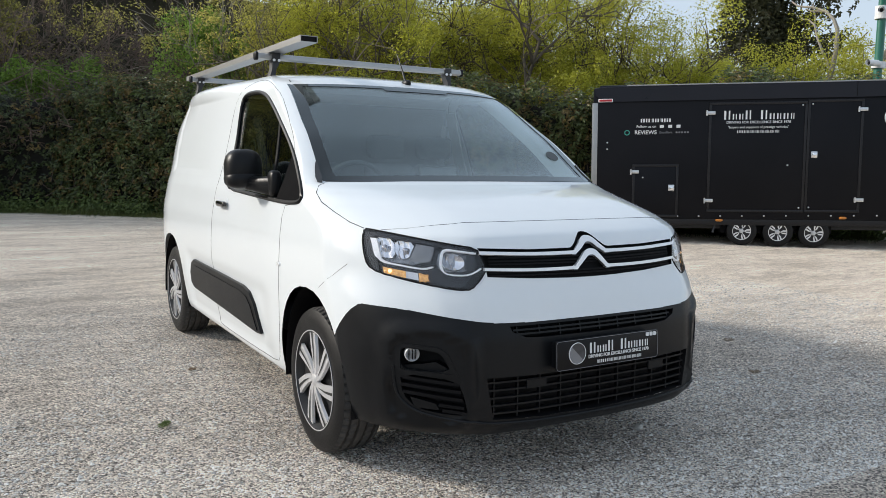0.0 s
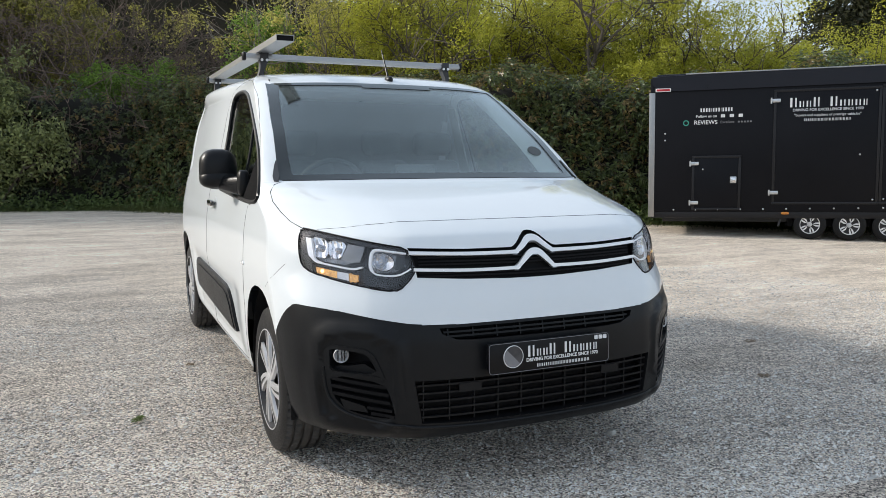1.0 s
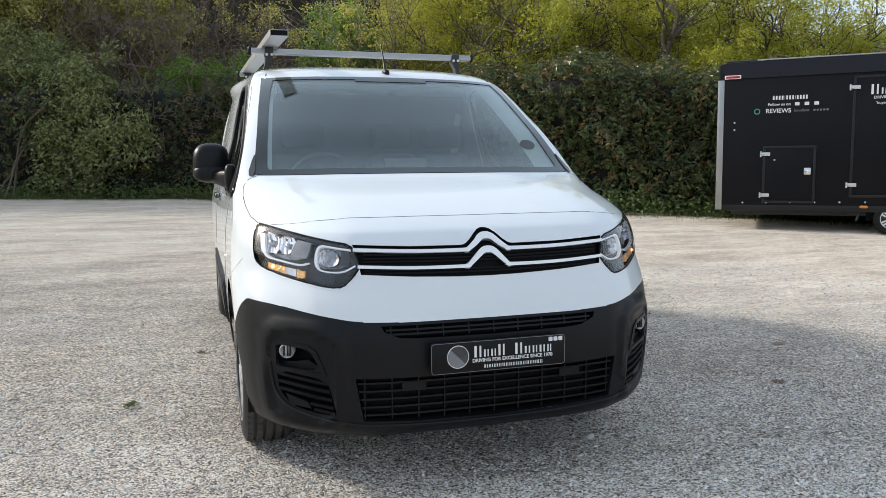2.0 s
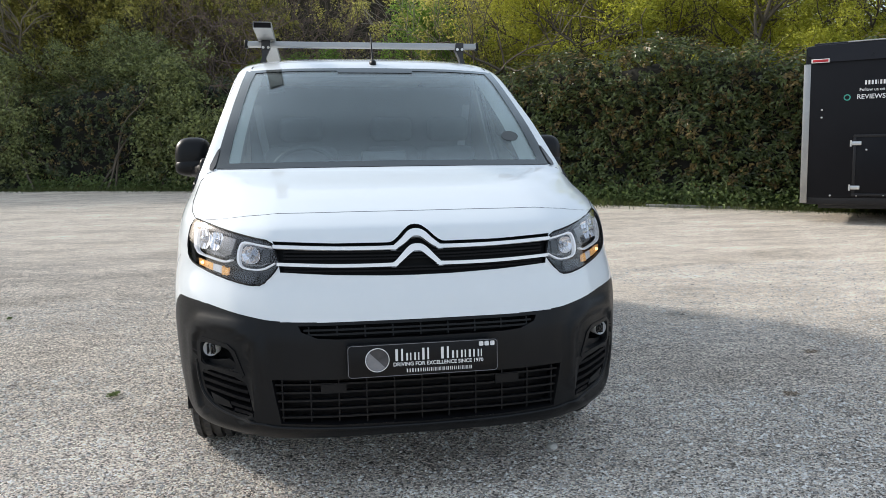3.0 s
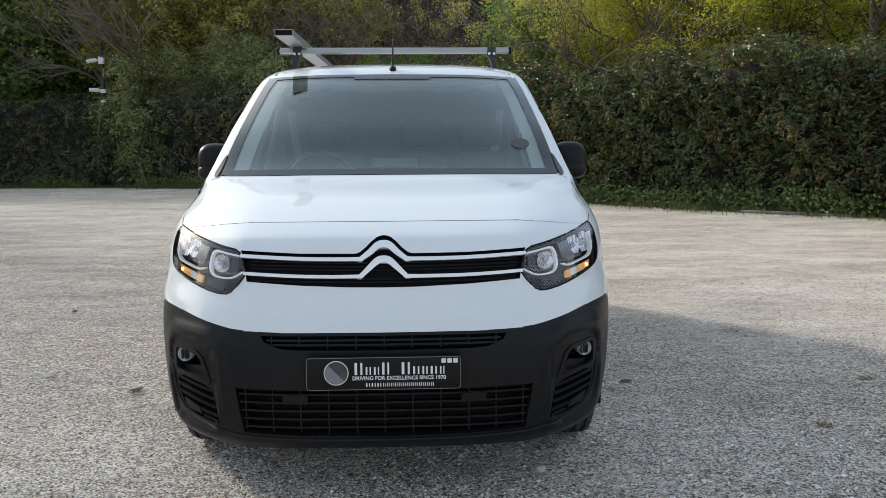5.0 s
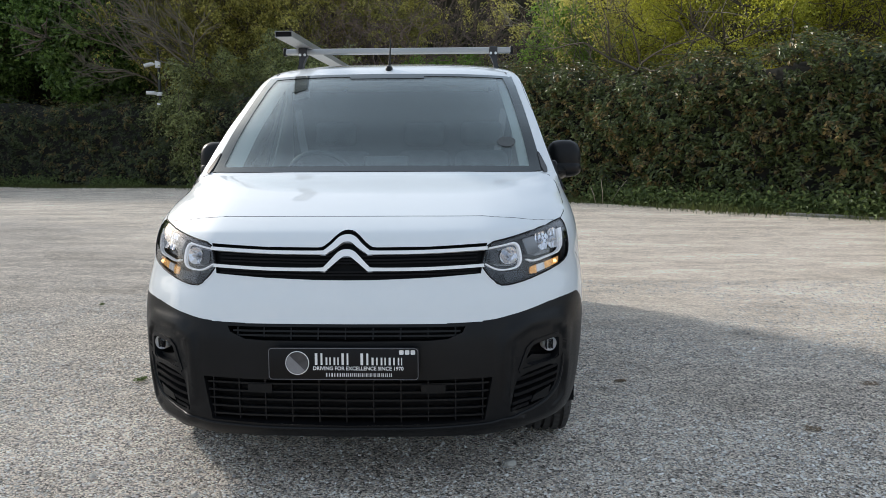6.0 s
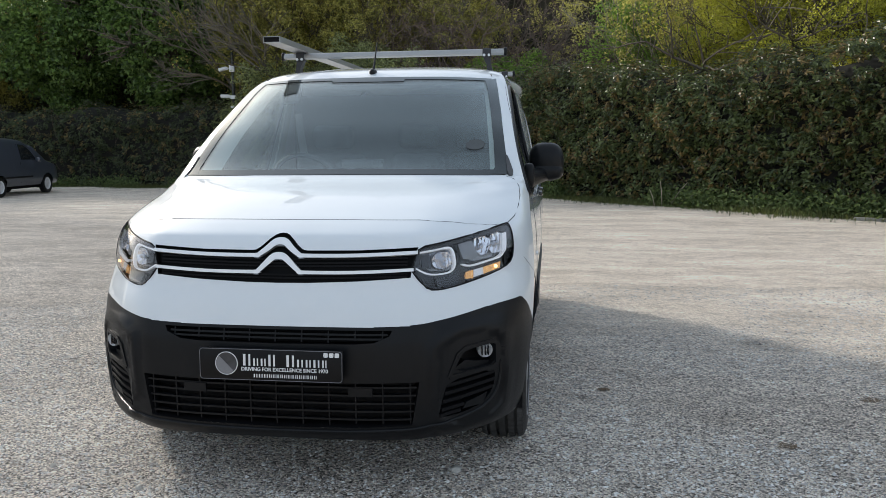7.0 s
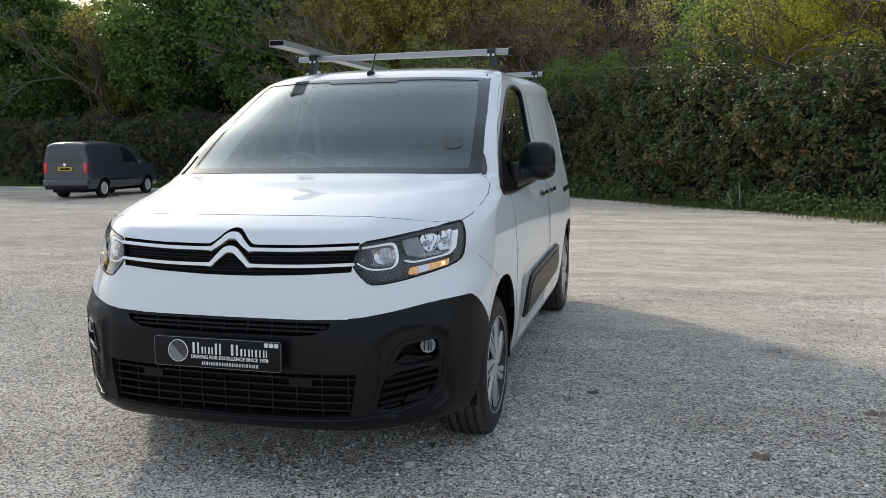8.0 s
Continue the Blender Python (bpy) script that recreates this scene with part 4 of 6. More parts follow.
    # cabin
    part("cabin_floor", box(-.80, .95, .42, .80, 2.30, .46), CABIN, van)
    part("bulkhead", box(-.72, 2.34, .40, .72, 2.37, 1.66), BULKHEAD, van, "grey steel bulkhead behind the seats")
    part("dashboard", sheet([(-.80, .95), (.80, .95), (.80, 1.40), (-.80, 1.40)], lambda a, b: Vector((a, b, 1.155 - .10 * smooth(1.22, 1.40, b) - .03 * abs(a) ** 3 + .02 * smooth(.1, .5, -a))), 0, .20, .06, heart=(0, 1.2, 0)), CABIN, van, "dark grey dashboard")
    part("screen_pod", box(-.10, 1.22, 1.165, .13, 1.245, 1.265, .01), GLOSSBLACK, van, "upright display on the dashboard")
    wheel_at = world_of(van).inverted() @ pose(-.38, 1.50, 1.12, -62, 0, 0)
    st = part("steering_wheel", tube(bmesh.new(), [(.185 * math.cos(a), .185 * math.sin(a), 0) for a in [2 * math.pi * i / 36 for i in range(36)]], .014, 8, True), CABIN, van, "dark steering wheel", at=wheel_at)
    part("wheel_hub", pebble((0, 0, .01), (.08, .06, .025), .7), CABIN, st, at=Matrix())
    for x in (-.40, .16, .52):
        seat = part("seat", box(x - (.24 if x < 0 else .17), 1.62, .55, x + (.24 if x < 0 else .17), 2.14, .74, .05, 3), CLOTH, van, "dark cloth seat")
        w = .22 if x < 0 else .165
        b = box(x - w, 2.04, .70, x + w, 2.18, 1.28, .05, 3)
        part("seat_back", b, CLOTH, seat)
        part("headrest", box(x - .13, 2.10, 1.31, x + .13, 2.20, 1.46, .04, 3), CLOTH, seat)
    for s in (1, -1):
        lay = lambda a, b, s=s: on_flank(a, b, s)
        part("inner_pillar", sheet([(2.20, 1.10), (2.34, 1.10), (2.34, 1.64), (2.22, 1.64)], lay, -.025, .01, .08), TRIMGREY, van)
        trim = bmesh.new()
        rows = []
        for a, b in bend_line([(.758, 1.21), (.735, 1.36), (.706, 1.503), (.678, 1.62), (.662, 1.685)], 4):
            p = on_front(s * a, b) + Vector((0, .030, -.012))
            rows.append([trim.verts.new(p + Vector((-s * k * .060, k * .13, 0))) for k in (0, .35, 1)])
        for A, B in zip(rows, rows[1:]):
            for k in (0, 1):
                trim.faces.new((A[k], A[k + 1], B[k + 1], B[k]))
        part("screen_pillar_trim", trim, TRIMGREY, van, "pale grey inner pillar trim")
        part("seat_belt", sheet(band([(s * .665, 1.54), (s * .640, 1.36), (s * .585, 1.10), (s * .52, .86)], .046), lambda a, b: Vector((a, 2.26 - .12 * (1.54 - b), b)), 0, .004, .06), BELT, van, "grey seat belt")
        part("door_card", sheet([(1.2, .50), (2.3, .50), (2.3, 1.09), (1.2, 1.09)], lay, -.03, .02, .1), CABIN, van)
    part("headlining", box(-.62, 1.74, 1.722, .62, 2.35, 1.736, .005), TRIMGREY, van)
    # wheels
    meshes = wheel_parts()
    for y in AXLES:
        add_wheel(van, meshes, pose(.794, y, .322, rx=17))
        add_wheel(van, meshes, pose(-.794, y, .322, rx=40, rz=180))
    return van


build_van()


# ---- roof rack ----
def build_rack():
    rack = thing("roof_rack", pose(0, 3.0, 1.80), "two dull aluminium roof bars with a long aluminium tray", "roof rack")
    for y, z in ((2.13, 1.893), (3.90, 1.905)):
        half = .705 if y < 3 else .665
        prof = soft([(-.024, -.018), (.024, -.018), (.024, .008), (.012, .019), (-.012, .019), (-.024, .008)], 1)
        bm = bmesh.new()
        rings = [[bm.verts.new((x, y + a, z + b)) for a, b in prof] for x in (-half, half)]
        n = len(prof)
        for i in range(n):
            bm.faces.new((rings[0][i], rings[0][(i + 1) % n], rings[1][(i + 1) % n], rings[1][i]))
        bm.faces.new(rings[0][::-1])
        bm.faces.new(rings[1])
        bmesh.ops.recalc_face_normals(bm, faces=bm.faces)
        bar = part("bar", bm, ALU, rack, "dull aluminium bar")
        for s in (1, -1):
            part("end_cap", pebble((s * half, y, z), (.012, .026, .026), .6, 16, 10), PLASTIC, bar)
            foot = part("foot", box(s * .592 - .026, y - .032, z - .034, s * .592 + .026, y + .032, z + .022, .006), BLACKSTEEL, rack, "black steel mounting foot")
            leg = bmesh.new()
            rings = [[leg.verts.new((s * .592 + s * o + dx, y + dy, zz)) for dx, dy in ((-w, -.028), (w, -.028), (w, .028), (-w, .028))] for w, o, zz in ((.022, 0, z - .03), (.013, .012, z - .075), (.020, .035, 1.725))]
            for A, B in zip(rings, rings[1:]):
                for i in range(4):
                    leg.faces.new((A[i], A[(i + 1) % 4], B[(i + 1) % 4], B[i]))
            leg.faces.new(rings[0])
            leg.faces.new(rings[-1][::-1])
            bmesh.ops.recalc_face_normals(leg, faces=leg.faces)
            part("leg", leg, BLACKSTEEL, foot)
            part("gutter_clamp", box(s * .640 - .03, y - .05, 1.712, s * .640 + .03, y + .05, 1.735, .006), BLACKSTEEL, foot)
            for dx in (-.015, .015):
                part("bolt", rod(bmesh.new(), (s * .592 + dx, y - .031, z - .020), (s * .592 + dx, y - .039, z - .020), .0085, n=8), BOLT, foot)
    # hollow tray lying along the bars
    x0, x1, y0, y1, z0, z1 = -.635, -.538, 1.585, 4.18, 1.916, 1.950
    tray = bmesh.new()
    t = .003
    for a in ((x0, y0, z0, x1, y1, z0 + t), (x0, y0, z1 - t, x1, y1, z1), (x0, y0, z0 + t, x0 + t, y1, z1 - t), (x1 - t, y0, z0 + t, x1, y1, z1 - t)):
        box(*a, bm=tray)
    tr = part("tray", tray, ALU, rack, "long hollow aluminium tray")
    part("tray_plug", box(x0 + .004, y0 + .006, z0 + .004, x1 - .004, y0 + .03, z1 - .004), PLASTIC_DARK, tr)
    for y in (2.13, 3.90):
        part("tray_bracket", box(-.61, y - .03, 1.905, -.565, y + .03, 1.925, .003), BLACKSTEEL, tr)
    return rack


build_rack()
# ---- the yard: gravel, banks, hedges, woods ----
def gravel_material():
    m, t, b, out = shader("gravel")
    tc = add(t, "ShaderNodeTexCoord")
    co = tc.outputs["Object"]
    warp = add(t, "ShaderNodeTexNoise", Vector=co, Scale=30., Detail=2.)
    mixv = t.nodes.new("ShaderNodeMixRGB")
    mixv.inputs[0].default_value = .012
    t.links.new(co, mixv.inputs[1])
    t.links.new(warp.outputs["Color"], mixv.inputs[2])
    v1 = add(t, "ShaderNodeTexVoronoi", Vector=mixv.outputs[0], Scale=125., Randomness=1.)
    v2 = add(t, "ShaderNodeTexVoronoi", Vector=mixv.outputs[0], Scale=240., Randomness=1.)
    bw = t.nodes.new("ShaderNodeSeparateColor")
    t.links.new(v1.outputs["Color"], bw.inputs[0])
    stone = ramp(t, bw.outputs[0], (0., (.05, .048, .045)), (.20, (.24, .232, .218)), (.55, (.52, .505, .478)), (.85, (.74, .72, .685)), (1., (.90, .88, .845)))
    bw2 = t.nodes.new("ShaderNodeSeparateColor")
    t.links.new(v2.outputs["Color"], bw2.inputs[0])
    grit = ramp(t, bw2.outputs[0], (0., (.40, .38, .34)), (.5, (.76, .725, .66)), (1., (.96, .925, .86)))
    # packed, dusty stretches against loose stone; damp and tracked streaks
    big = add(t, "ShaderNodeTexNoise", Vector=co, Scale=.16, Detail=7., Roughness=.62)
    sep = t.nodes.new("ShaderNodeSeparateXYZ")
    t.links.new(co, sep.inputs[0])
    # share of pale grit raised towards +x and +y
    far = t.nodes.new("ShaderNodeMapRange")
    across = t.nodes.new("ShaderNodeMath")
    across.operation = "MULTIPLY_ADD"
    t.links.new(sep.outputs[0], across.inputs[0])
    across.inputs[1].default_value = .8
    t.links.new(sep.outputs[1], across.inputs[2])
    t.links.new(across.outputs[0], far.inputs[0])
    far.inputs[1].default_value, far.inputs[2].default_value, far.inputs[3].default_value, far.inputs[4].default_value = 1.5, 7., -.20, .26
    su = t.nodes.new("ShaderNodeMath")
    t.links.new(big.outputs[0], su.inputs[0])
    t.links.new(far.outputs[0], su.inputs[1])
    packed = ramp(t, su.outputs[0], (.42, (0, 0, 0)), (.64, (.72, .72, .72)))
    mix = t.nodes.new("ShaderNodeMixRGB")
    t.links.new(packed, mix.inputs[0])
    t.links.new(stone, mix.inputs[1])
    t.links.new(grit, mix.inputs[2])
    streak_co = add(t, "ShaderNodeMapping", Vector=co, Scale=(.35, 1.0, 1.), Rotation=(0, 0, .35))
    streak = add(t, "ShaderNodeTexNoise", Vector=streak_co.outputs[0], Scale=1.6, Detail=10., Roughness=.78)
    tone = ramp(t, streak.outputs[0], (.32, (.725, .65, .58)), (.50, (1.065, .985, .93)), (.68, (1.39, 1.305, 1.24)))
    mul = t.nodes.new("ShaderNodeMixRGB")
    mul.blend_type = "MULTIPLY"
    mul.inputs[0].default_value = 1
    t.links.new(mix.outputs[0], mul.inputs[1])
    t.links.new(tone, mul.inputs[2])
    mid = add(t, "ShaderNodeTexNoise", Vector=co, Scale=22., Detail=9., Roughness=.8)
    tone2 = ramp(t, mid.outputs[0], (.34, (.72, .715, .71)), (.50, (1.0, 1.0, .99)), (.68, (1.24, 1.23, 1.22)))
    mul2 = t.nodes.new("ShaderNodeMixRGB")
    mul2.blend_type = "MULTIPLY"
    mul2.inputs[0].default_value = 1
    t.links.new(mul.outputs[0], mul2.inputs[1])
    t.links.new(tone2, mul2.inputs[2])
    # dark crumbs and washed-out hollows, a hand's width across
    crumb_co = add(t, "ShaderNodeMapping", Vector=co, Scale=(.55, 1., 1.))
    crumb = add(t, "ShaderNodeTexNoise", Vector=crumb_co.outputs[0], Scale=6.5, Detail=12., Roughness=.88)
    tone3 = ramp(t, crumb.outputs[0], (.35, (.76, .752, .735)), (.46, (1.26, 1.25, 1.225)), (.62, (1.50, 1.485, 1.455)))
    mul3 = t.nodes.new("ShaderNodeMixRGB")
    mul3.blend_type = "MULTIPLY"
    mul3.inputs[0].default_value = 1
    t.links.new(mul2.outputs[0], mul3.inputs[1])
    t.links.new(tone3, mul3.inputs[2])
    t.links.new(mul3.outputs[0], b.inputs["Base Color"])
    b.inputs["Roughness"].default_value = .88
    b.inputs["Diffuse Roughness"].default_value = .6
    b.inputs["Specular IOR Level"].default_value = .3
    hgt = t.nodes.new("ShaderNodeMath")
    hgt.operation = "MULTIPLY_ADD"
    t.links.new(v2.outputs["Distance"], hgt.inputs[0])
    hgt.inputs[1].default_value = -.5
    inv = t.nodes.new("ShaderNodeMath")
    inv.operation = "MULTIPLY"
    t.links.new(v1.outputs["Distance"], inv.inputs[0])
    inv.inputs[1].default_value = -1.
    t.links.new(inv.outputs[0], hgt.inputs[2])
    k = add(t, "ShaderNodeBump", Strength=1., Distance=.016, Height=hgt.outputs[0])
    t.links.new(k.outputs[0], b.inputs["Normal"])
    return m


def stone_material():
    m, t, b, out = shader("loose_stones")
    geo = add(t, "ShaderNodeNewGeometry")
    c = ramp(t, geo.outputs["Random Per Island"], (0., (.16, .155, .145)), (.20, (.46, .447, .425)), (.55, (.72, .70, .665)), (.85, (.86, .84, .80)), (1., (.93, .91, .87)))
    t.links.new(c, b.inputs["Base Color"])
    b.inputs["Roughness"].default_value = .85
    b.inputs["Diffuse Roughness"].default_value = .6
    return m


GRAVEL = gravel_material()
STONES = stone_material()
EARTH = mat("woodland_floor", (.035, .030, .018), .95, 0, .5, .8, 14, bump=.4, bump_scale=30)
BARK = mat("grey_brown_bark", (.10, .083, .062), .9, 0, .45, 3, 40, bump=.5, bump_scale=60, stretch=(1, 1, .25))
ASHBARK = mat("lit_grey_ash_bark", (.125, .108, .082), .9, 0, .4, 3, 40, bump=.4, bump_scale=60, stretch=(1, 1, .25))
PALEBARK = mat("pale_bark", (.22, .20, .165), .85, 0, .35, 3, 40, bump=.4, bump_scale=60, stretch=(1, 1, .25))
TWIG = mat("russet_twigs", (.150, .108, .088), .9, 0, .4, 1.2, 30)
# near-black, stands for the shade between the hedge leaves
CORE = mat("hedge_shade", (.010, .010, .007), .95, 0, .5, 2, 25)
LAUREL = leaf("laurel_leaves", (.010, .018, .006), (.140, .178, .060), .28, .36, .5)
LAUREL_RED = leaf("browned_laurel_leaves", (.030, .026, .012), (.290, .215, .080), .38, .36, .5)
IVY = leaf("dark_mixed_leaves", (.007, .013, .005), (.090, .118, .045), .28, .30, .4)
WILLOW = leaf("willow_leaves", (.215, .240, .024), (.580, .570, .080), .58, .5, .2)
FRESH = leaf("fresh_green_leaves", (.080, .150, .020), (.260, .400, .070), .45, .5, .2)
OLIVE = leaf("olive_leaves", (.110, .118, .028), (.540, .500, .140), .55, .40, .3)
SAGE = leaf("grey_green_leaves", (.040, .055, .020), (.360, .400, .165), .45, .28, .8)
DARKLEAF = leaf("dark_sycamore_leaves", (.016, .040, .009), (.190, .300, .075), .5, .40, .5)
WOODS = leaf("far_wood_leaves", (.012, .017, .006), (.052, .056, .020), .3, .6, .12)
GRASS = leaf("grass_blades", (.035, .052, .012), (.130, .150, .042), .4, .6, .5)
WEED = leaf("nettle_leaves", (.040, .070, .017), (.170, .230, .070), .4, .5, .4)

rng = np.random.default_rng(7)


def ease(t):
    t = np.clip(t, 0, 1)
    return t * t * (3 - 2 * t)


def lie(x, y):
    """The yard's lie: level round the van, dipping a little towards its far corner."""
    return -.18 * ease((-4 - x) / 11) * ease((y - 6) / 12)


def ground():
    """One sheet: fine near the van, coarse to the horizon, the woodland bank rising behind the hedge."""
    ax = np.unique(np.concatenate([np.linspace(-400, -45, 12), np.linspace(-45, -6, 40), np.linspace(-6, 7, 66), np.linspace(7, 45, 40), np.linspace(45, 400, 12)]))
    ay = np.unique(np.concatenate([np.linspace(-400, -20, 12), np.linspace(-20, -2, 18), np.linspace(-2, 8, 60), np.linspace(8, 50, 60), np.linspace(50, 400, 12)]))
    X, Y = np.meshgrid(ax, ay)
    Z = .012 * np.sin(X * .9 + .4 * Y) * np.sin(Y * .7 - .2 * X) * ((np.abs(X) > 2.5) | (Y < -1.5) | (Y > 6))
    Z += .006 * np.sin(X * 2.3) * np.sin(Y * 2.9 + 1) * ((np.abs(X) > 1.6) | (Y < -1) | (Y > 5))
    Z += lie(X, Y)
    n = len(ax)
    V = np.stack([X.ravel(), Y.ravel(), Z.ravel()], 1)
    i = np.arange((len(ay) - 1) * (n - 1))
    r, c = i // (n - 1), i % (n - 1)
    a = r * n + c
    F = np.stack([a, a + 1, a + n + 1, a + n], 1)
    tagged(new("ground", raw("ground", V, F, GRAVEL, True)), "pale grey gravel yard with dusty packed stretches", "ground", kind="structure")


def loose_stones(count=125000):
    """Angular chips lying on the gravel round the van."""
    x = rng.uniform(-4.2, 5.4, count)
    y = -.6 + 5.2 * rng.uniform(0, 1, count) ** 1.6
    size = rng.gamma(5, .00098, count).clip(.003, .012)
    base = np.array([(1, .1, -.3), (.1, 1, -.3), (-1, -.1, -.3), (-.1, -1, -.3), (.25, .1, .62)])
    faces = np.array([(0, 1, 4), (1, 2, 4), (2, 3, 4), (3, 0, 4)])
    V = base[None] * (1 + rng.uniform(-.4, .4, (count, 5, 3)))
    V[:, 4, :2] += rng.uniform(-.45, .45, (count, 2))
    V[:, :, 2] *= rng.uniform(.5, 1., (count, 1))
    a = rng.uniform(0, 6.28, count)
    c, s = np.cos(a)[:, None], np.sin(a)[:, None]
    X = V[:, :, 0] * c - V[:, :, 1] * s
    Y = V[:, :, 0] * s + V[:, :, 1] * c
    V = np.stack([X, Y, V[:, :, 2]], 2) * size[:, None, None]
    V += np.stack([x, y, size * .15], 1)[:, None, :]
    F = faces[None] + (np.arange(count) * 5)[:, None, None]
    tagged(new("loose_gravel", raw("loose_gravel", V.reshape(-1, 3), F.reshape(-1, 3), STONES)), "loose pale and dark gravel chips on the yard", "gravel", kind="stuff")


def leaves(points, size, aim=None, spread=1., broad=.42, fold=.25, droop=0., slim=False):
    """Arrays of folded four-cornered leaves at the points; aim: the direction most of them face."""
    n = len(points)
    d = rng.normal(size=(n, 3))
    d /= np.linalg.norm(d, axis=1, keepdims=True)
    d[:, 2] -= droop
    if aim is not None:
        nrm = aim + spread * rng.normal(size=(n, 3))
    else:
        nrm = rng.normal(size=(n, 3))
    d -= nrm * (np.sum(d * nrm, 1) / np.sum(nrm * nrm, 1))[:, None]
    d /= np.linalg.norm(d, axis=1, keepdims=True) + 1e-9
    nrm /= np.linalg.norm(nrm, axis=1, keepdims=True) + 1e-9
    w = np.cross(nrm, d)
    L = (size * rng.uniform(.65, 1.25, n))[:, None]
    base = points - d * L / 2
    mid = points - d * L * .05
    tip = points + d * L / 2 - nrm * L * fold * .5
    left = mid + w * L * broad / 2 + nrm * L * fold * broad
    right = mid - w * L * broad / 2 + nrm * L * fold * broad
    if slim:
        return np.stack([right, tip, left], 1).reshape(-1, 3), np.arange(n * 3).reshape(-1, 3)
    V = np.stack([base, right, tip, left], 1).reshape(-1, 3)
    k = (np.arange(n) * 4)[:, None]
    F = np.concatenate([k + np.array([0, 1, 2]), k + np.array([0, 2, 3])], 1).reshape(-1, 3)
    return V, F


def lobes(centres, radii, per, tall=1.):
    """Leaf places and facings on the outer shells of many small rounded sprays."""
    k = len(centres)
    d = rng.normal(size=(k * per, 3))
    d /= np.linalg.norm(d, axis=1, keepdims=True)
    d[:, 2] = np.where((d[:, 2] < -.35) & (rng.uniform(0, 1, k * per) < .7), -d[:, 2], d[:, 2])
    r = np.repeat(radii, per) * (1.08 - np.abs(rng.normal(0, .22, k * per)))
    # each spray is lumpy
    ph = np.repeat(rng.uniform(0, 6.28, (k, 3)), per, 0)
    r *= 1 + .22 * np.sin(4 * d[:, 0] + ph[:, 0]) * np.sin(4 * d[:, 1] + ph[:, 1]) + .12 * np.sin(7 * d[:, 2] + ph[:, 2])
    pts = np.repeat(centres, per, 0) + d * r[:, None] * np.array([1, 1, tall])
    return pts, d + np.array([0, 0, .35])


def leaf_part(name, points, size, material, parent, label="", **kw):
    V, F = leaves(points, size, **kw)
    return tagged(part(name, raw(name, V, F, material), None, parent), label, kind="stuff")


LINE_RIGHT = [(-.6, 18.2), (2.2, 14.9), (4.6, 12.75), (8.1, 9.85), (12.5, 5.9)]
LINE_LEFT = [(-36, 26.3), (-31, 25.8), (-22.5, 24.4), (-15, 23.8), (-10, 21.9), (-6.0, 19.7), (-2.6, 18.4), (.2, 17.9)]


def along(line, s):
    """Points and forward normals at lengths s along a plan line."""
    P = np.array(line, float)
    seg = np.diff(P, axis=0)
    ln = np.hypot(seg[:, 0], seg[:, 1])
    cum = np.concatenate([[0], np.cumsum(ln)])
    i = np.clip(np.searchsorted(cum, s, side="right") - 1, 0, len(ln) - 1)
    f = (s - cum[i]) / ln[i]
    d = seg[i] / ln[i][:, None]
    return P[i] + seg[i] * f[:, None], np.stack([d[:, 1], -d[:, 0]], 1), cum[-1]


def waves(s, z, seed):
    return (.55 * np.sin(s * 1.1 + seed) * np.sin(z * 1.7 + .6 * s + seed) + .35 * np.sin(s * 2.9 + 1.3 * seed + z) * np.cos(z * 3.1 - s)
            + .2 * np.sin(s * 6.1 + z * 4.7 + seed))


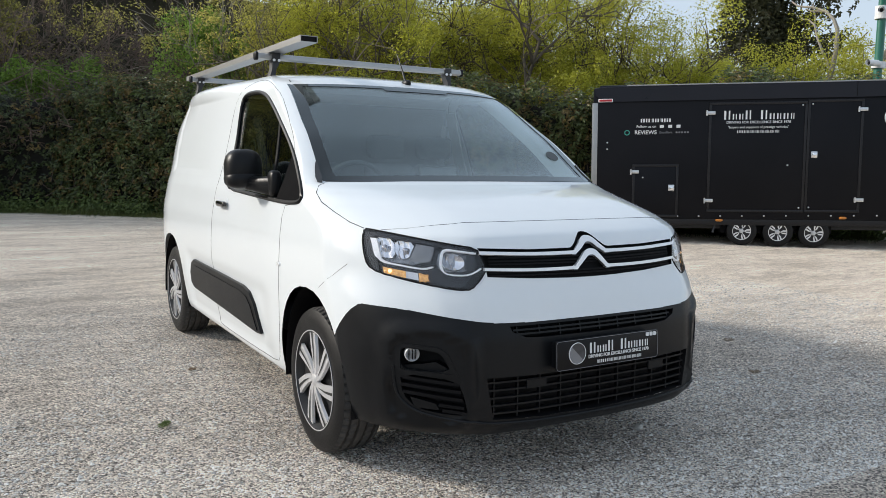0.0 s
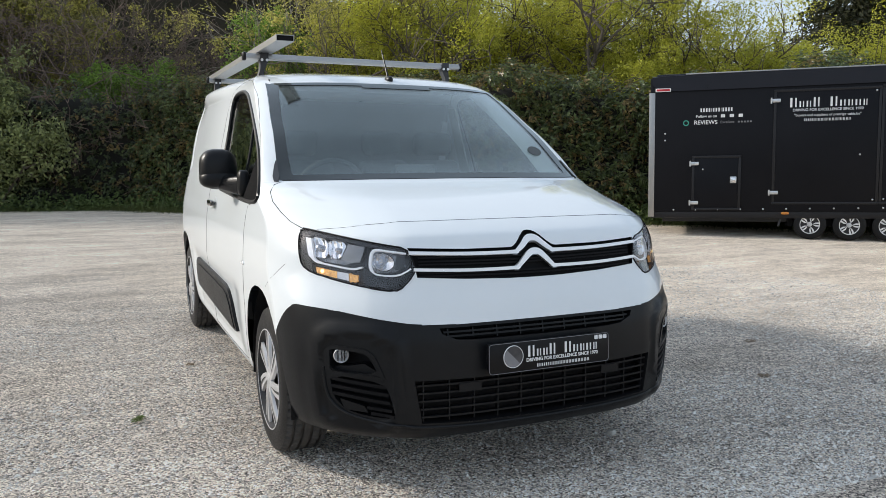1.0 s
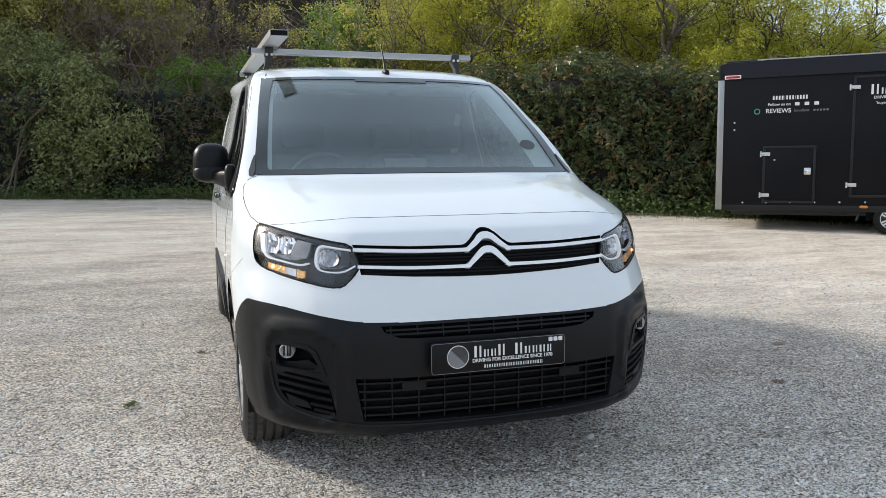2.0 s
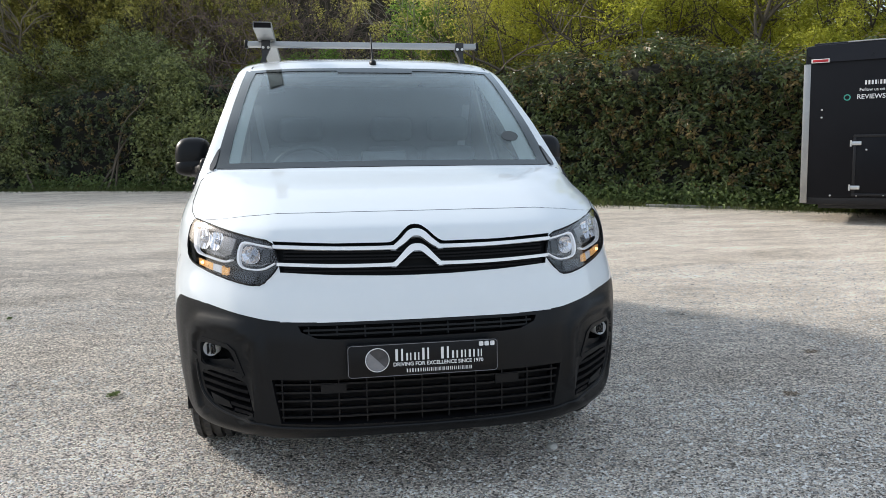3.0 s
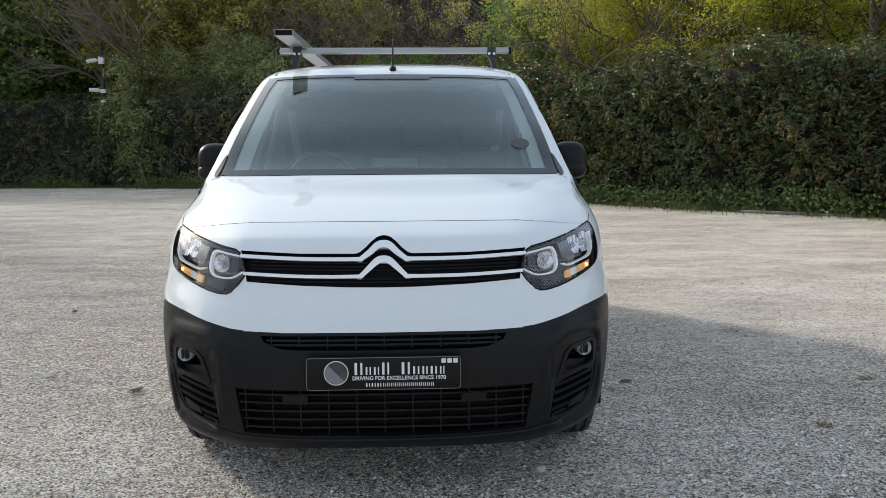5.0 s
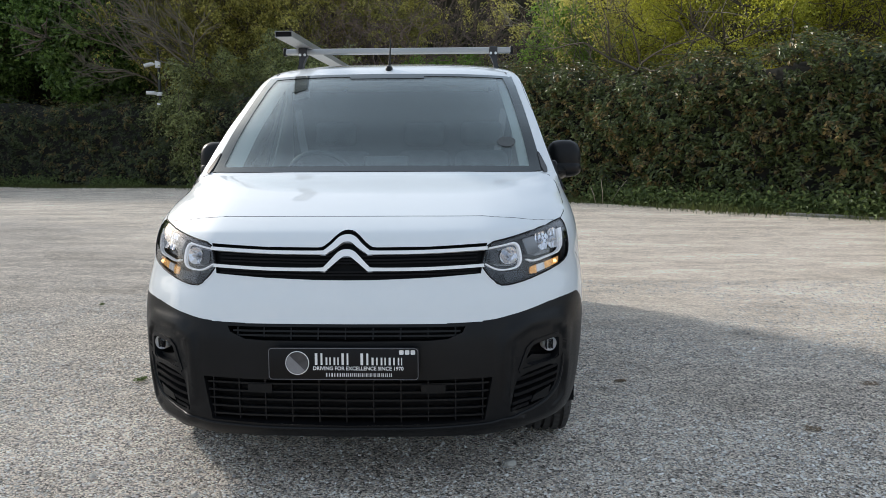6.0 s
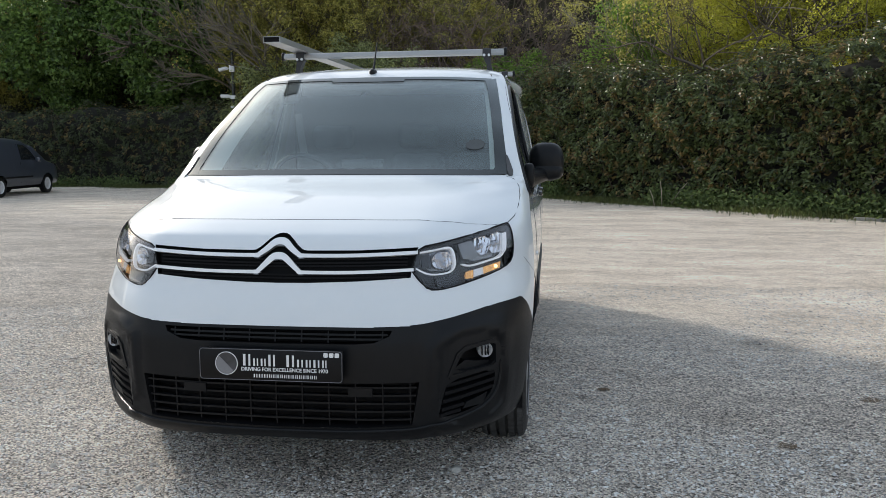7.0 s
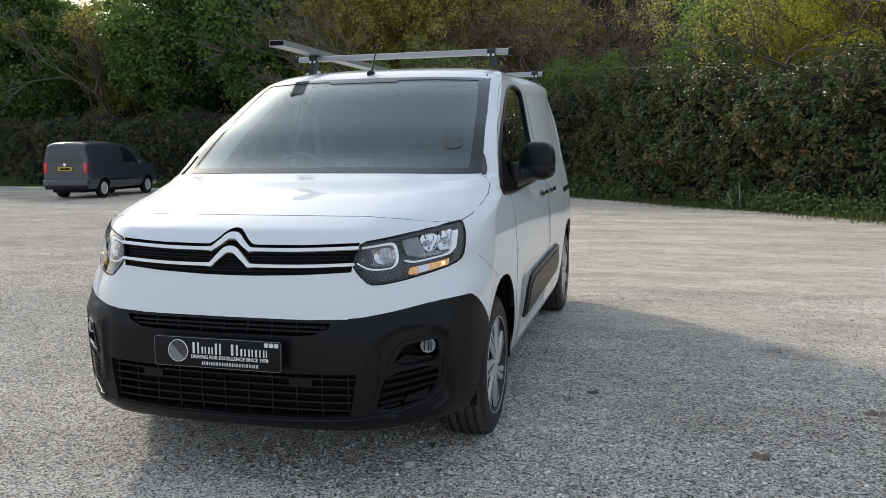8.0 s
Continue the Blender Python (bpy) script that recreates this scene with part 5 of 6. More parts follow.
def hedge(name, line, height, mats, count, label, seed):
    """A clipped hedge: a core sheet coloured as shade, shoots, and a skin of single leaves that bulges and thins."""
    total = along(line, np.zeros(1))[2]
    mid, _, _ = along(line, np.array([total / 2]))
    ob = thing(name, pose(mid[0][0], mid[0][1], 0), label, "hedge")
    # core: near-black sheet, the hedge's inner shade put into its colour
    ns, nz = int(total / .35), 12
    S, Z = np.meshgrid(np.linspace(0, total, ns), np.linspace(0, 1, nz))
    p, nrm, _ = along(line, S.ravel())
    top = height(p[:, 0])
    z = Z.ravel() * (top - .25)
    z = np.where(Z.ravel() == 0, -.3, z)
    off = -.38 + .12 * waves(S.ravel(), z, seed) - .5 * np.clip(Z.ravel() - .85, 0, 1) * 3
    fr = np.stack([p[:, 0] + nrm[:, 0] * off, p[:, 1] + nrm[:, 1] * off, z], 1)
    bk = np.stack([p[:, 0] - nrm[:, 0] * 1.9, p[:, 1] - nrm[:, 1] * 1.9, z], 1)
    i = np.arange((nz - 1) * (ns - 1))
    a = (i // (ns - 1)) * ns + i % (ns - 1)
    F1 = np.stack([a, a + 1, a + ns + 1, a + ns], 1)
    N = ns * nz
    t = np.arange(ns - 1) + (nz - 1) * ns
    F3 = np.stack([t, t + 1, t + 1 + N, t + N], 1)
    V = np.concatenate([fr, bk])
    part("core", raw("core", V, np.concatenate([F1, F1[:, ::-1] + N, F3]), CORE, True), None, ob, "near-black sheet standing for the shade inside the hedge")
    # leaves in clumps along shoots
    share = [m[1] for m in mats]
    for (material, frac, size), tag in zip(mats, ("leaves", "brown_leaves", "young_leaves")):
        n = int(count * frac)
        k = n // 9
        s0, u0 = rng.uniform(0, total, k), rng.uniform(0, 1.06, k) ** .9
        spray = rng.normal(0, 1, (k * 9, 3))
        spray /= np.linalg.norm(spray, axis=1, keepdims=True)
        s = np.repeat(s0, 9) + .065 * spray[:, 0]
        u = np.repeat(u0, 9)
        s = s.clip(0, total - 1e-3)
        p, nrm, _ = along(line, s)
        top = height(p[:, 0])
        z = u * top + .065 * spray[:, 2]
        over = np.clip(u - .93, 0, 1) / .13
        depth = np.repeat(rng.exponential(.21, k), 9) - .07 * spray[:, 1]
        depth += over * rng.uniform(0, 1.5, k * 9)
        bulge = .30 * waves(s, z, seed) + .20 * waves(s * 2.7, z * 2.9, seed + 5) - .10 * np.clip(.5 - z, 0, .5)
        off = bulge - depth
        z = np.clip(z + .24 * waves(s * 1.7, z * 0 + 1.1, seed + 2) * (u > .85), .05, None)
        pts = np.stack([p[:, 0] + nrm[:, 0] * off, p[:, 1] + nrm[:, 1] * off, z + lie(p[:, 0], p[:, 1])], 1)
        aim = np.stack([nrm[:, 0] * (.7 - .4 * over), nrm[:, 1] * (.7 - .4 * over), .70 + over], 1)
        aim[:, 0] += .5 * spray[:, 0]
        aim[:, 2] += .5 * spray[:, 2]
        leaf_part(tag, pts, np.full(len(pts), size), material, ob, aim=aim, spread=.32, broad=.48, fold=.20, droop=-.9)
    # bare shoots
    bm = bmesh.new()
    m = int(total * 5)
    for s0, u0 in zip(rng.uniform(.5, total - .5, m), rng.uniform(0.02, .8, m)):
        p, nrm, _ = along(line, np.array([s0]))
        h = float(height(p[:, 0])[0])
        o = -.12 + .15 * float(waves(np.array([s0]), np.array([u0 * h]), seed)[0])
        a = Vector((p[0][0] + nrm[0][0] * o, p[0][1] + nrm[0][1] * o, u0 * h))
        lean = rng.normal(0, .22, 2)
        b = a + Vector((lean[0], lean[1], rng.uniform(.2, .7)))
        rod(bm, a, b, .006, .002, 3, False)
    tagged(part("shoots", bm, TWIG, ob, "thin bare shoots"), kind="stuff")
    return ob


def branches(bm, a, way, length, r, depth, tips, bend=.25, split=3, r_tip=.3, rise=.12, lean=.7):
    """Tapered limbs that fork; their ends are kept for leaves."""
    r = max(r, .008)
    pts = [Vector(a)]
    d = Vector(way).normalized()
    steps = 4 if depth > 1 else 3
    for i in range(steps):
        d = (d + Vector(rng.normal(0, bend / steps * 1.6, 3)) + Vector((0, 0, rise / steps))).normalized()
        pts.append(pts[-1] + d * (length / steps))
    end = np.array([tuple(pts[-1])])
    if end[0, 2] < 3.3 and hedge_gap(end)[0] < -.5:
        return
    n = 8 if r > .06 else (5 if r > .02 else 3)
    for i in range(steps):
        r0, r1 = r * (1 - (1 - r_tip) * i / steps), r * (1 - (1 - r_tip) * (i + 1) / steps)
        rod(bm, pts[i], pts[i + 1], r0, r1, n, False)
    if depth <= 0:
        tips.extend(pts[1:])
        return
    if depth == 1:
        tips.extend(pts[2:])
    for k in range(split):
        at = pts[rng.integers(max(1, steps - 2), steps + 1)] if k else pts[-1]
        side = Vector(rng.normal(0, 1, 3))
        side = (side - d * side.dot(d)).normalized()
        nd = (d * (1 - lean * .5) + side * lean * rng.uniform(.5, 1.1)).normalized()
        branches(bm, at, nd, length * rng.uniform(.58, .8), r * r_tip * rng.uniform(.85, 1.2), depth - 1, tips, bend, split, r_tip, rise, lean)


def tree(name, x, y, height, r, material, bark, count, size, label, category="tree", spread=.45, depth=4, split=3, stems=1, fuzz=.35, droop=0., clear=.25, rise=.12, lean=.7, broad=.45, group="trees behind the hedge", per=140, tall=1., slim=False, start=0., high=0., full=0.):
    ob = thing(name, pose(x, y, 0), label, category, group)
    bm, tips = bmesh.new(), []
    for k in range(stems):
        a = Vector((x, y, -.05)) + Vector((rng.normal(0, .12), rng.normal(0, .12), 0)) * (stems > 1)
        way = Vector((rng.normal(0, .08 + .22 * (stems > 1)), rng.normal(0, .08 + .22 * (stems > 1)), 1))
        if high:
            b = a + Vector((rng.normal(0, .06), rng.normal(0, .06), high))
            rod(bm, a, b, r / math.sqrt(stems) * 1.1, r / math.sqrt(stems), 10, False)
            a = b
        branches(bm, a, way, (height - high) * (.38 if depth > 3 else .42), r / math.sqrt(stems), depth, tips, .3, split, .55, rise, lean)
    part("trunk", bm, bark, ob, "forked trunk and limbs")
    if count:
        T = np.array([tuple(p) for p in tips])
        T = T[T[:, 2] > height * clear * .5]
        low = T[:, 2] < start
        T = T[~low]
        k = count // per
        c = T[rng.integers(0, len(T), k)] + rng.normal(0, fuzz * .5, (k, 3))
        if full:
            # the crown's outer dome, drawn round the trunk
            q = rng.normal(size=(k * 2 // 3, 3))
            q /= np.linalg.norm(q, axis=1, keepdims=True)
            mid, half = (height + start) / 2, (height - start) / 2
            q *= np.array([full, full, half]) * rng.uniform(.7, 1.05, (len(q), 1))
            c[:len(q)] = q + np.array([x, y, mid])
        c[:, 2] = np.abs(c[:, 2])
        pts, aim = lobes(c, fuzz * rng.uniform(.55, 1.25, k), per, tall)
        ok = clear_of_hedges(pts)
        pts, aim = pts[ok], aim[ok]
        leaf_part("crown", pts, np.full(len(pts), size), material, ob, "uneven leafy crown", aim=aim, spread=.55, droop=droop, broad=broad, slim=slim)
    return ob


def hedge_gap(p):
    """How far behind the hedges' faces places lie."""
    right = (p[:, 0] + .6) * .683 + (p[:, 1] - 18.2) * .73
    left = p[:, 1] - np.interp(p[:, 0], [q[0] for q in LINE_LEFT], [q[1] for q in LINE_LEFT])
    return np.where(p[:, 0] > 0, right, np.minimum(left, right + 50))


def clear_of_hedges(p):
    """Leaves only behind the hedges or above their tops."""
    gap = hedge_gap(p)
    return (gap > 1.3) | (p[:, 2] > 3.15) & (gap > .4)


def bush(name, x, y, height, width, material, count, size, label, group="", droop=0., category="shrub", per=150, puff=.34, tall=1., broad=.5, slim=False, free=False):
    """A shrub of many stems with leaves gathered in tufts at several heights."""
    ob = thing(name, pose(x, y, 0), label, category, group)
    bm, tips = bmesh.new(), []
    for k in range(4 if free else 9):
        a = Vector((x + rng.normal(0, width * .12), y + rng.normal(0, width * .12), -.03))
        branches(bm, a, (rng.normal(0, .35), rng.normal(0, .35), 1), height * .42, .035, 2, tips, .3, 3, .55, .15, .7)
    tagged(part("branchwork", bm, BARK, ob), kind="stuff")
    T = np.array([tuple(p) for p in tips])
    for i, c in ((0, x), (1, y)):
        T[:, i] = c + (T[:, i] - c) * width / max(1e-3, 4 * T[:, i].std())
    T[:, 2] *= height / T[:, 2].max() * .96
    k = count // per
    c = T[rng.integers(0, len(T), k)] + rng.normal(0, .14, (k, 3))
    c[:, 2] = np.minimum(np.abs(c[:, 2]), height - .25)
    if free:
        c[:k // 2, 2] *= rng.uniform(.1, 1., k // 2)
    pts, aim = lobes(c, puff * rng.uniform(.6, 1.25, k), per, tall)
    ok = clear_of_hedges(pts) | free
    pts, aim = pts[ok], aim[ok]
    leaf_part("foliage", pts, np.full(len(pts), size), material, ob, aim=aim, spread=.55, droop=droop, broad=broad, slim=slim)
    return ob


def wood():
    """The wooded bank that closes the view behind the hedges, low towards the trailer's end."""
    ob = thing("woodland", pose(-4, 32, 0), "dense dark woodland on a bank behind the hedges", "woodland", kind="stuff")
    line = [(-60, 16), (-44, 26), (-30, 29.5), (-18, 28.5), (-8, 28), (0, 27), (8, 23.5), (14, 18.5), (19, 14.5)]
    total = along(line, np.zeros(1))[2]
    high = lambda s: np.interp(s / total, [0, .3, .62, .74, .84, .93, 1], [8.4, 8.6, 9.0, 9.0, 8.0, 6.0, 4.2])
    ns, nz = 160, 16
    S, Z = np.meshgrid(np.linspace(0, total - .01, ns), np.linspace(0, 1, nz))
    p, nrm, _ = along(line, S.ravel())
    z = Z.ravel() * (high(S.ravel()) - 1.2)
    off = .5 * waves(S.ravel() * .5, z * .6, 3.) - 2.5 * Z.ravel()
    V = np.stack([p[:, 0] + nrm[:, 0] * off, p[:, 1] + nrm[:, 1] * off, z], 1)
    i = np.arange((nz - 1) * (ns - 1))
    a = (i // (ns - 1)) * ns + i % (ns - 1)
    # dark backing sheet: shade between the sprays put into its colour
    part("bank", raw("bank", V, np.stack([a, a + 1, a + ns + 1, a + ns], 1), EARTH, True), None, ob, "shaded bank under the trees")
    n, per = 800, 120
    s0, u = rng.uniform(0, total - .1, n), rng.uniform(.0, 1.03, n)
    p, nrm, _ = along(line, s0)
    z = u * high(s0) + .5 * waves(s0 * .6, s0 * 0, 1.) * (u > .85)
    off = .7 * waves(s0 * .5, z * .6, 3.) - 2.2 * u + .7 - rng.exponential(.5, n)
    c = np.stack([p[:, 0] + nrm[:, 0] * off, p[:, 1] + nrm[:, 1] * off, z], 1)
    pts, aim = lobes(c, rng.uniform(.35, .95, n), per)
    pts[:, 2] = np.abs(pts[:, 2])
    # mostly dark leaves, so gaps behind nearer crowns read as shade
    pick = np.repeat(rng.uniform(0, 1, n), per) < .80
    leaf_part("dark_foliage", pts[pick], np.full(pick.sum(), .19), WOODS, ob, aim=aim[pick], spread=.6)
    leaf_part("olive_foliage", pts[~pick], np.full((~pick).sum(), .15), OLIVE, ob, aim=aim[~pick], spread=.6)
    # bare poles and boughs among the leaves
    bm, tips = bmesh.new(), []
    for k in range(26):
        s0 = rng.uniform(0, total - .5)
        q, nn, _ = along(line, np.array([s0]))
        a = Vector((q[0][0] + nn[0][0] * rng.uniform(-.9, .3), q[0][1] + nn[0][1] * rng.uniform(-.9, .3), 0))
        branches(bm, a, (rng.normal(0, .12), rng.normal(0, .12), 1), float(high(np.array([s0]))[0]) * .5, rng.uniform(.05, .12), 2, tips, .3, 3, .5, .2, .6)
    tagged(part("boughs", bm, BARK, ob), kind="stuff")


def fringe():
    """Grass and nettles along the foot of the hedges."""
    for nm, line, m0, lab in (("grass_verge", LINE_RIGHT, 1, "long grass and nettles along the hedge foot"), ("grass_strip", LINE_LEFT, 2, "thin grass strip along the hedge foot")):
        total = along(line, np.zeros(1))[2]
        mid = along(line, np.array([total / 2]))[0][0]
        ob = thing(nm, pose(mid[0], mid[1], 0), lab, "grass", kind="stuff")
        n = 26000
        s = rng.uniform(0, total - .01, n)
        p, nrm, _ = along(line, s)
        patch = .5 + .5 * np.sin(s * 1.3) * np.sin(s * .47 + 1)
        off = -.25 + np.abs(rng.normal(0, .30 + .18 * patch, n))
        h = rng.uniform(.05, .16, n) * (.6 + .8 * patch)
        base = np.stack([p[:, 0] + nrm[:, 0] * off, p[:, 1] + nrm[:, 1] * off, lie(p[:, 0], p[:, 1])], 1)
        side = rng.normal(0, 1, (n, 3)) * np.array([1, 1, 0])
        side /= np.linalg.norm(side, axis=1, keepdims=True)
        leanv = rng.normal(0, .35, (n, 3)) * np.array([1, 1, 0])
        tip = base + (leanv + np.array([0, 0, 1])) * h[:, None]
        V = np.stack([base - side * .006, base + side * .006, tip], 1).reshape(-1, 3)
        F = np.arange(n * 3).reshape(-1, 3)
        part("blades", raw("blades", V, F, GRASS), None, ob)
        k = 1300
        s0 = rng.uniform(0, total - .01, k)
        keep = np.sin(s0 * .9 + m0) * np.sin(s0 * .37) > -.35
        s = np.repeat(s0[keep], 14)
        p, nrm, _ = along(line, s)
        q = np.stack([p[:, 0], p[:, 1], lie(p[:, 0], p[:, 1]) + np.abs(rng.normal(.12, .14, len(s)))], 1)
        off = rng.normal(.02, .16, len(s))
        q[:, 0] += nrm[:, 0] * off + rng.normal(0, .09, len(s))
        q[:, 1] += nrm[:, 1] * off + rng.normal(0, .09, len(s))
        leaf_part("nettles", q, np.full(len(q), .085), WEED, ob, aim=np.stack([nrm[:, 0], nrm[:, 1], np.full(len(s), 1.)], 1), spread=.6, broad=.6)


ground()
loose_stones()
hedge("laurel_hedge", LINE_RIGHT, lambda x: 2.86 + .10 * np.sin(x * 1.3) + .08 * np.sin(x * 3.1), ((LAUREL, .74, .102), (LAUREL_RED, .26, .097)), 94000, "tall clipped laurel hedge with brown-tinged leaves", 1.)
hedge("mixed_hedge", LINE_LEFT, lambda x: 2.75 - .38 * np.exp(-((x + 9.4) / 1.3) ** 2) + .02 * np.clip(x + 14, 0, 14) + .14 * np.sin(x * 1.1) + .10 * np.sin(x * 2.7), ((IVY, .80, .105), (LAUREL_RED, .20, .10)), 74000, "tall dark mixed hedge along the yard", 4.)
fringe()
wood()

# bare brown tree, bright shrubs, willows, sycamores
for k, (x, y, h) in enumerate(((.3, 21.6, 7.2), (1.9, 21.6, 6.4), (-1.3, 22.6, 7.4))):
    tree("bare_tree", x, y, h, .13, None, TWIG, 0, 0, "bare russet-brown tree of fine tangled twigs", depth=6, split=3, stems=3, rise=.05, lean=.85)
SHRUBS = "shrubs over the hedge"
bush("green_shrub", 3.0, 17.9, 4.9, 1.9, FRESH, 24000, .085, "bright green shrub above the hedge top", SHRUBS, puff=.36, tall=1.3)
bush("green_shrub", .5, 19.3, 4.0, 2.9, FRESH, 24000, .085, "low bright green shrub above the hedge top", SHRUBS)
bush("green_shrub", -1.1, 20.0, 3.8, 1.9, FRESH, 12000, .085, "low bright green shrub above the hedge top", SHRUBS)
bush("grey_green_shrub", -4.8, 20.9, 4.6, 3.0, SAGE, 26000, .085, "grey-green bushy shrub behind the hedge", SHRUBS)
bush("grey_green_shrub", -6.9, 21.9, 4.2, 2.8, SAGE, 20000, .085, "grey-green bushy shrub behind the hedge", SHRUBS)
tree("slender_tree", 5.4, 19.2, 7.6, .09, OLIVE, BARK, 10000, .085, "slender tree with sparse new yellow leaves", depth=4, split=3, stems=3, fuzz=.28, lean=.5, per=50)
tree("slender_tree", 4.2, 17.2, 6.2, .06, OLIVE, PALEBARK, 6000, .085, "slender tree with sparse new yellow leaves", depth=4, split=3, stems=4, fuzz=.25, lean=.45, per=50)
for x, y, h, n in ((6.9, 15.9, 6.6, 64000), (9.3, 14.3, 7.0, 70000), (11.4, 12.6, 6.4, 64000), (13.4, 11.6, 5.5, 50000), (8.6, 17.4, 7.4, 46000)):
    tree("willow", x, y, h, .16, WILLOW, BARK, n, .092, "yellow-green willow in spring leaf, brown forked trunk", depth=4, split=4, stems=2, fuzz=.42, droop=-.3, clear=.10, lean=.75, broad=.36, per=520, tall=1.5, slim=True)
for x, y, h, w, n in ((-3.9, 18.9, 3.4, 2.2, 15000), (-5.6, 19.6, 4.0, 2.8, 24000), (-7.7, 20.6, 3.7, 2.8, 22000)):
    bush("grey_green_bush", x, y, h, w, SAGE, n * 3 // 4, .11, "grey-green leafy bush growing out of the hedge", "bushes in the hedge", free=True, puff=.30, per=90)
for x, y, h, n in ((10.6, 12.1, 4.3, 36000), (12.8, 10.6, 4.3, 36000), (15.2, 9.6, 4.9, 34000), (17.8, 8.6, 5.2, 30000), (20.5, 7.0, 5.2, 22000)):
    bush("willow_scrub", x, y, h, 3.0, WILLOW, n, .092, "low yellow-green willow scrub behind the trailer", "scrub behind the trailer", -.3, per=520, puff=.42, tall=1.4, broad=.36, slim=True)
for x, y, h, n in ((-18.4, 27.2, 8.8, 38000), (-12.9, 25.8, 8.8, 38000), (-26.0, 28.0, 8.8, 34000), (-30.5, 29.7, 8.6, 20000)):
    tree("sycamore", x, y, h, .24, DARKLEAF, BARK, n, .16, "dark green sycamore with broad leaves", depth=4, split=4, stems=1, fuzz=.62, clear=.12, lean=.55, broad=.8, per=150, start=2.6, high=3.2, full=2.6)
for x, y, h, n in ((-7.2, 23.4, 8.2, 34000), (-4.9, 24.2, 8.2, 32000), (-9.3, 24.3, 7.8, 32000), (-2.8, 25.0, 8.2, 26000), (-22.4, 28.8, 8.8, 30000)):
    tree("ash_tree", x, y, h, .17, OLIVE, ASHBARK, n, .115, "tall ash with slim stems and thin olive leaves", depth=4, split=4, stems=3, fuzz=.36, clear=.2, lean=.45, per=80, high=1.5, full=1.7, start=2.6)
for x, y in ((14.6, 8.9), (15.9, 8.7)):
    tree("birch", x, y, 8.2, .08, None, PALEBARK, 0, .1, "bare pale-barked birch behind the trailer", depth=2, split=2, stems=1, lean=.25, high=2.5)
tree("dark_conifer", 27.0, 20.5, 9.6, .3, WOODS, BARK, 16000, .24, "dark far conifer against the sky", depth=3, split=4, fuzz=.7, lean=.4, full=1.5, start=2.5)
# ---- the black box trailer ----
TRAILER_BLACK = mat("black_trailer_panel", (.0058, .0062, .0085), .36, 0, .15, 1.5, 120, spec=.14, rvary=.2)
TRAILER_TRIM = mat("black_trailer_trim", (.012, .012, .014), .4, 0, .2, 5, 120, spec=.3)
TRAILER_FASCIA = mat("dark_blue_grey_fascia", (.008, .009, .015), .3, 0, .1, 3, 120, spec=.28)
REDBADGE = mat("red_badge", (.45, .02, .03), .4, 0, .1, 10, 100)
MARKER = mat("dull_amber_lens", (.55, .20, .03), .3, 0, .2, 40, 200)
GREEN = mat("teal_print", (.04, .30, .24), .5, 0, .1, 10, 100)


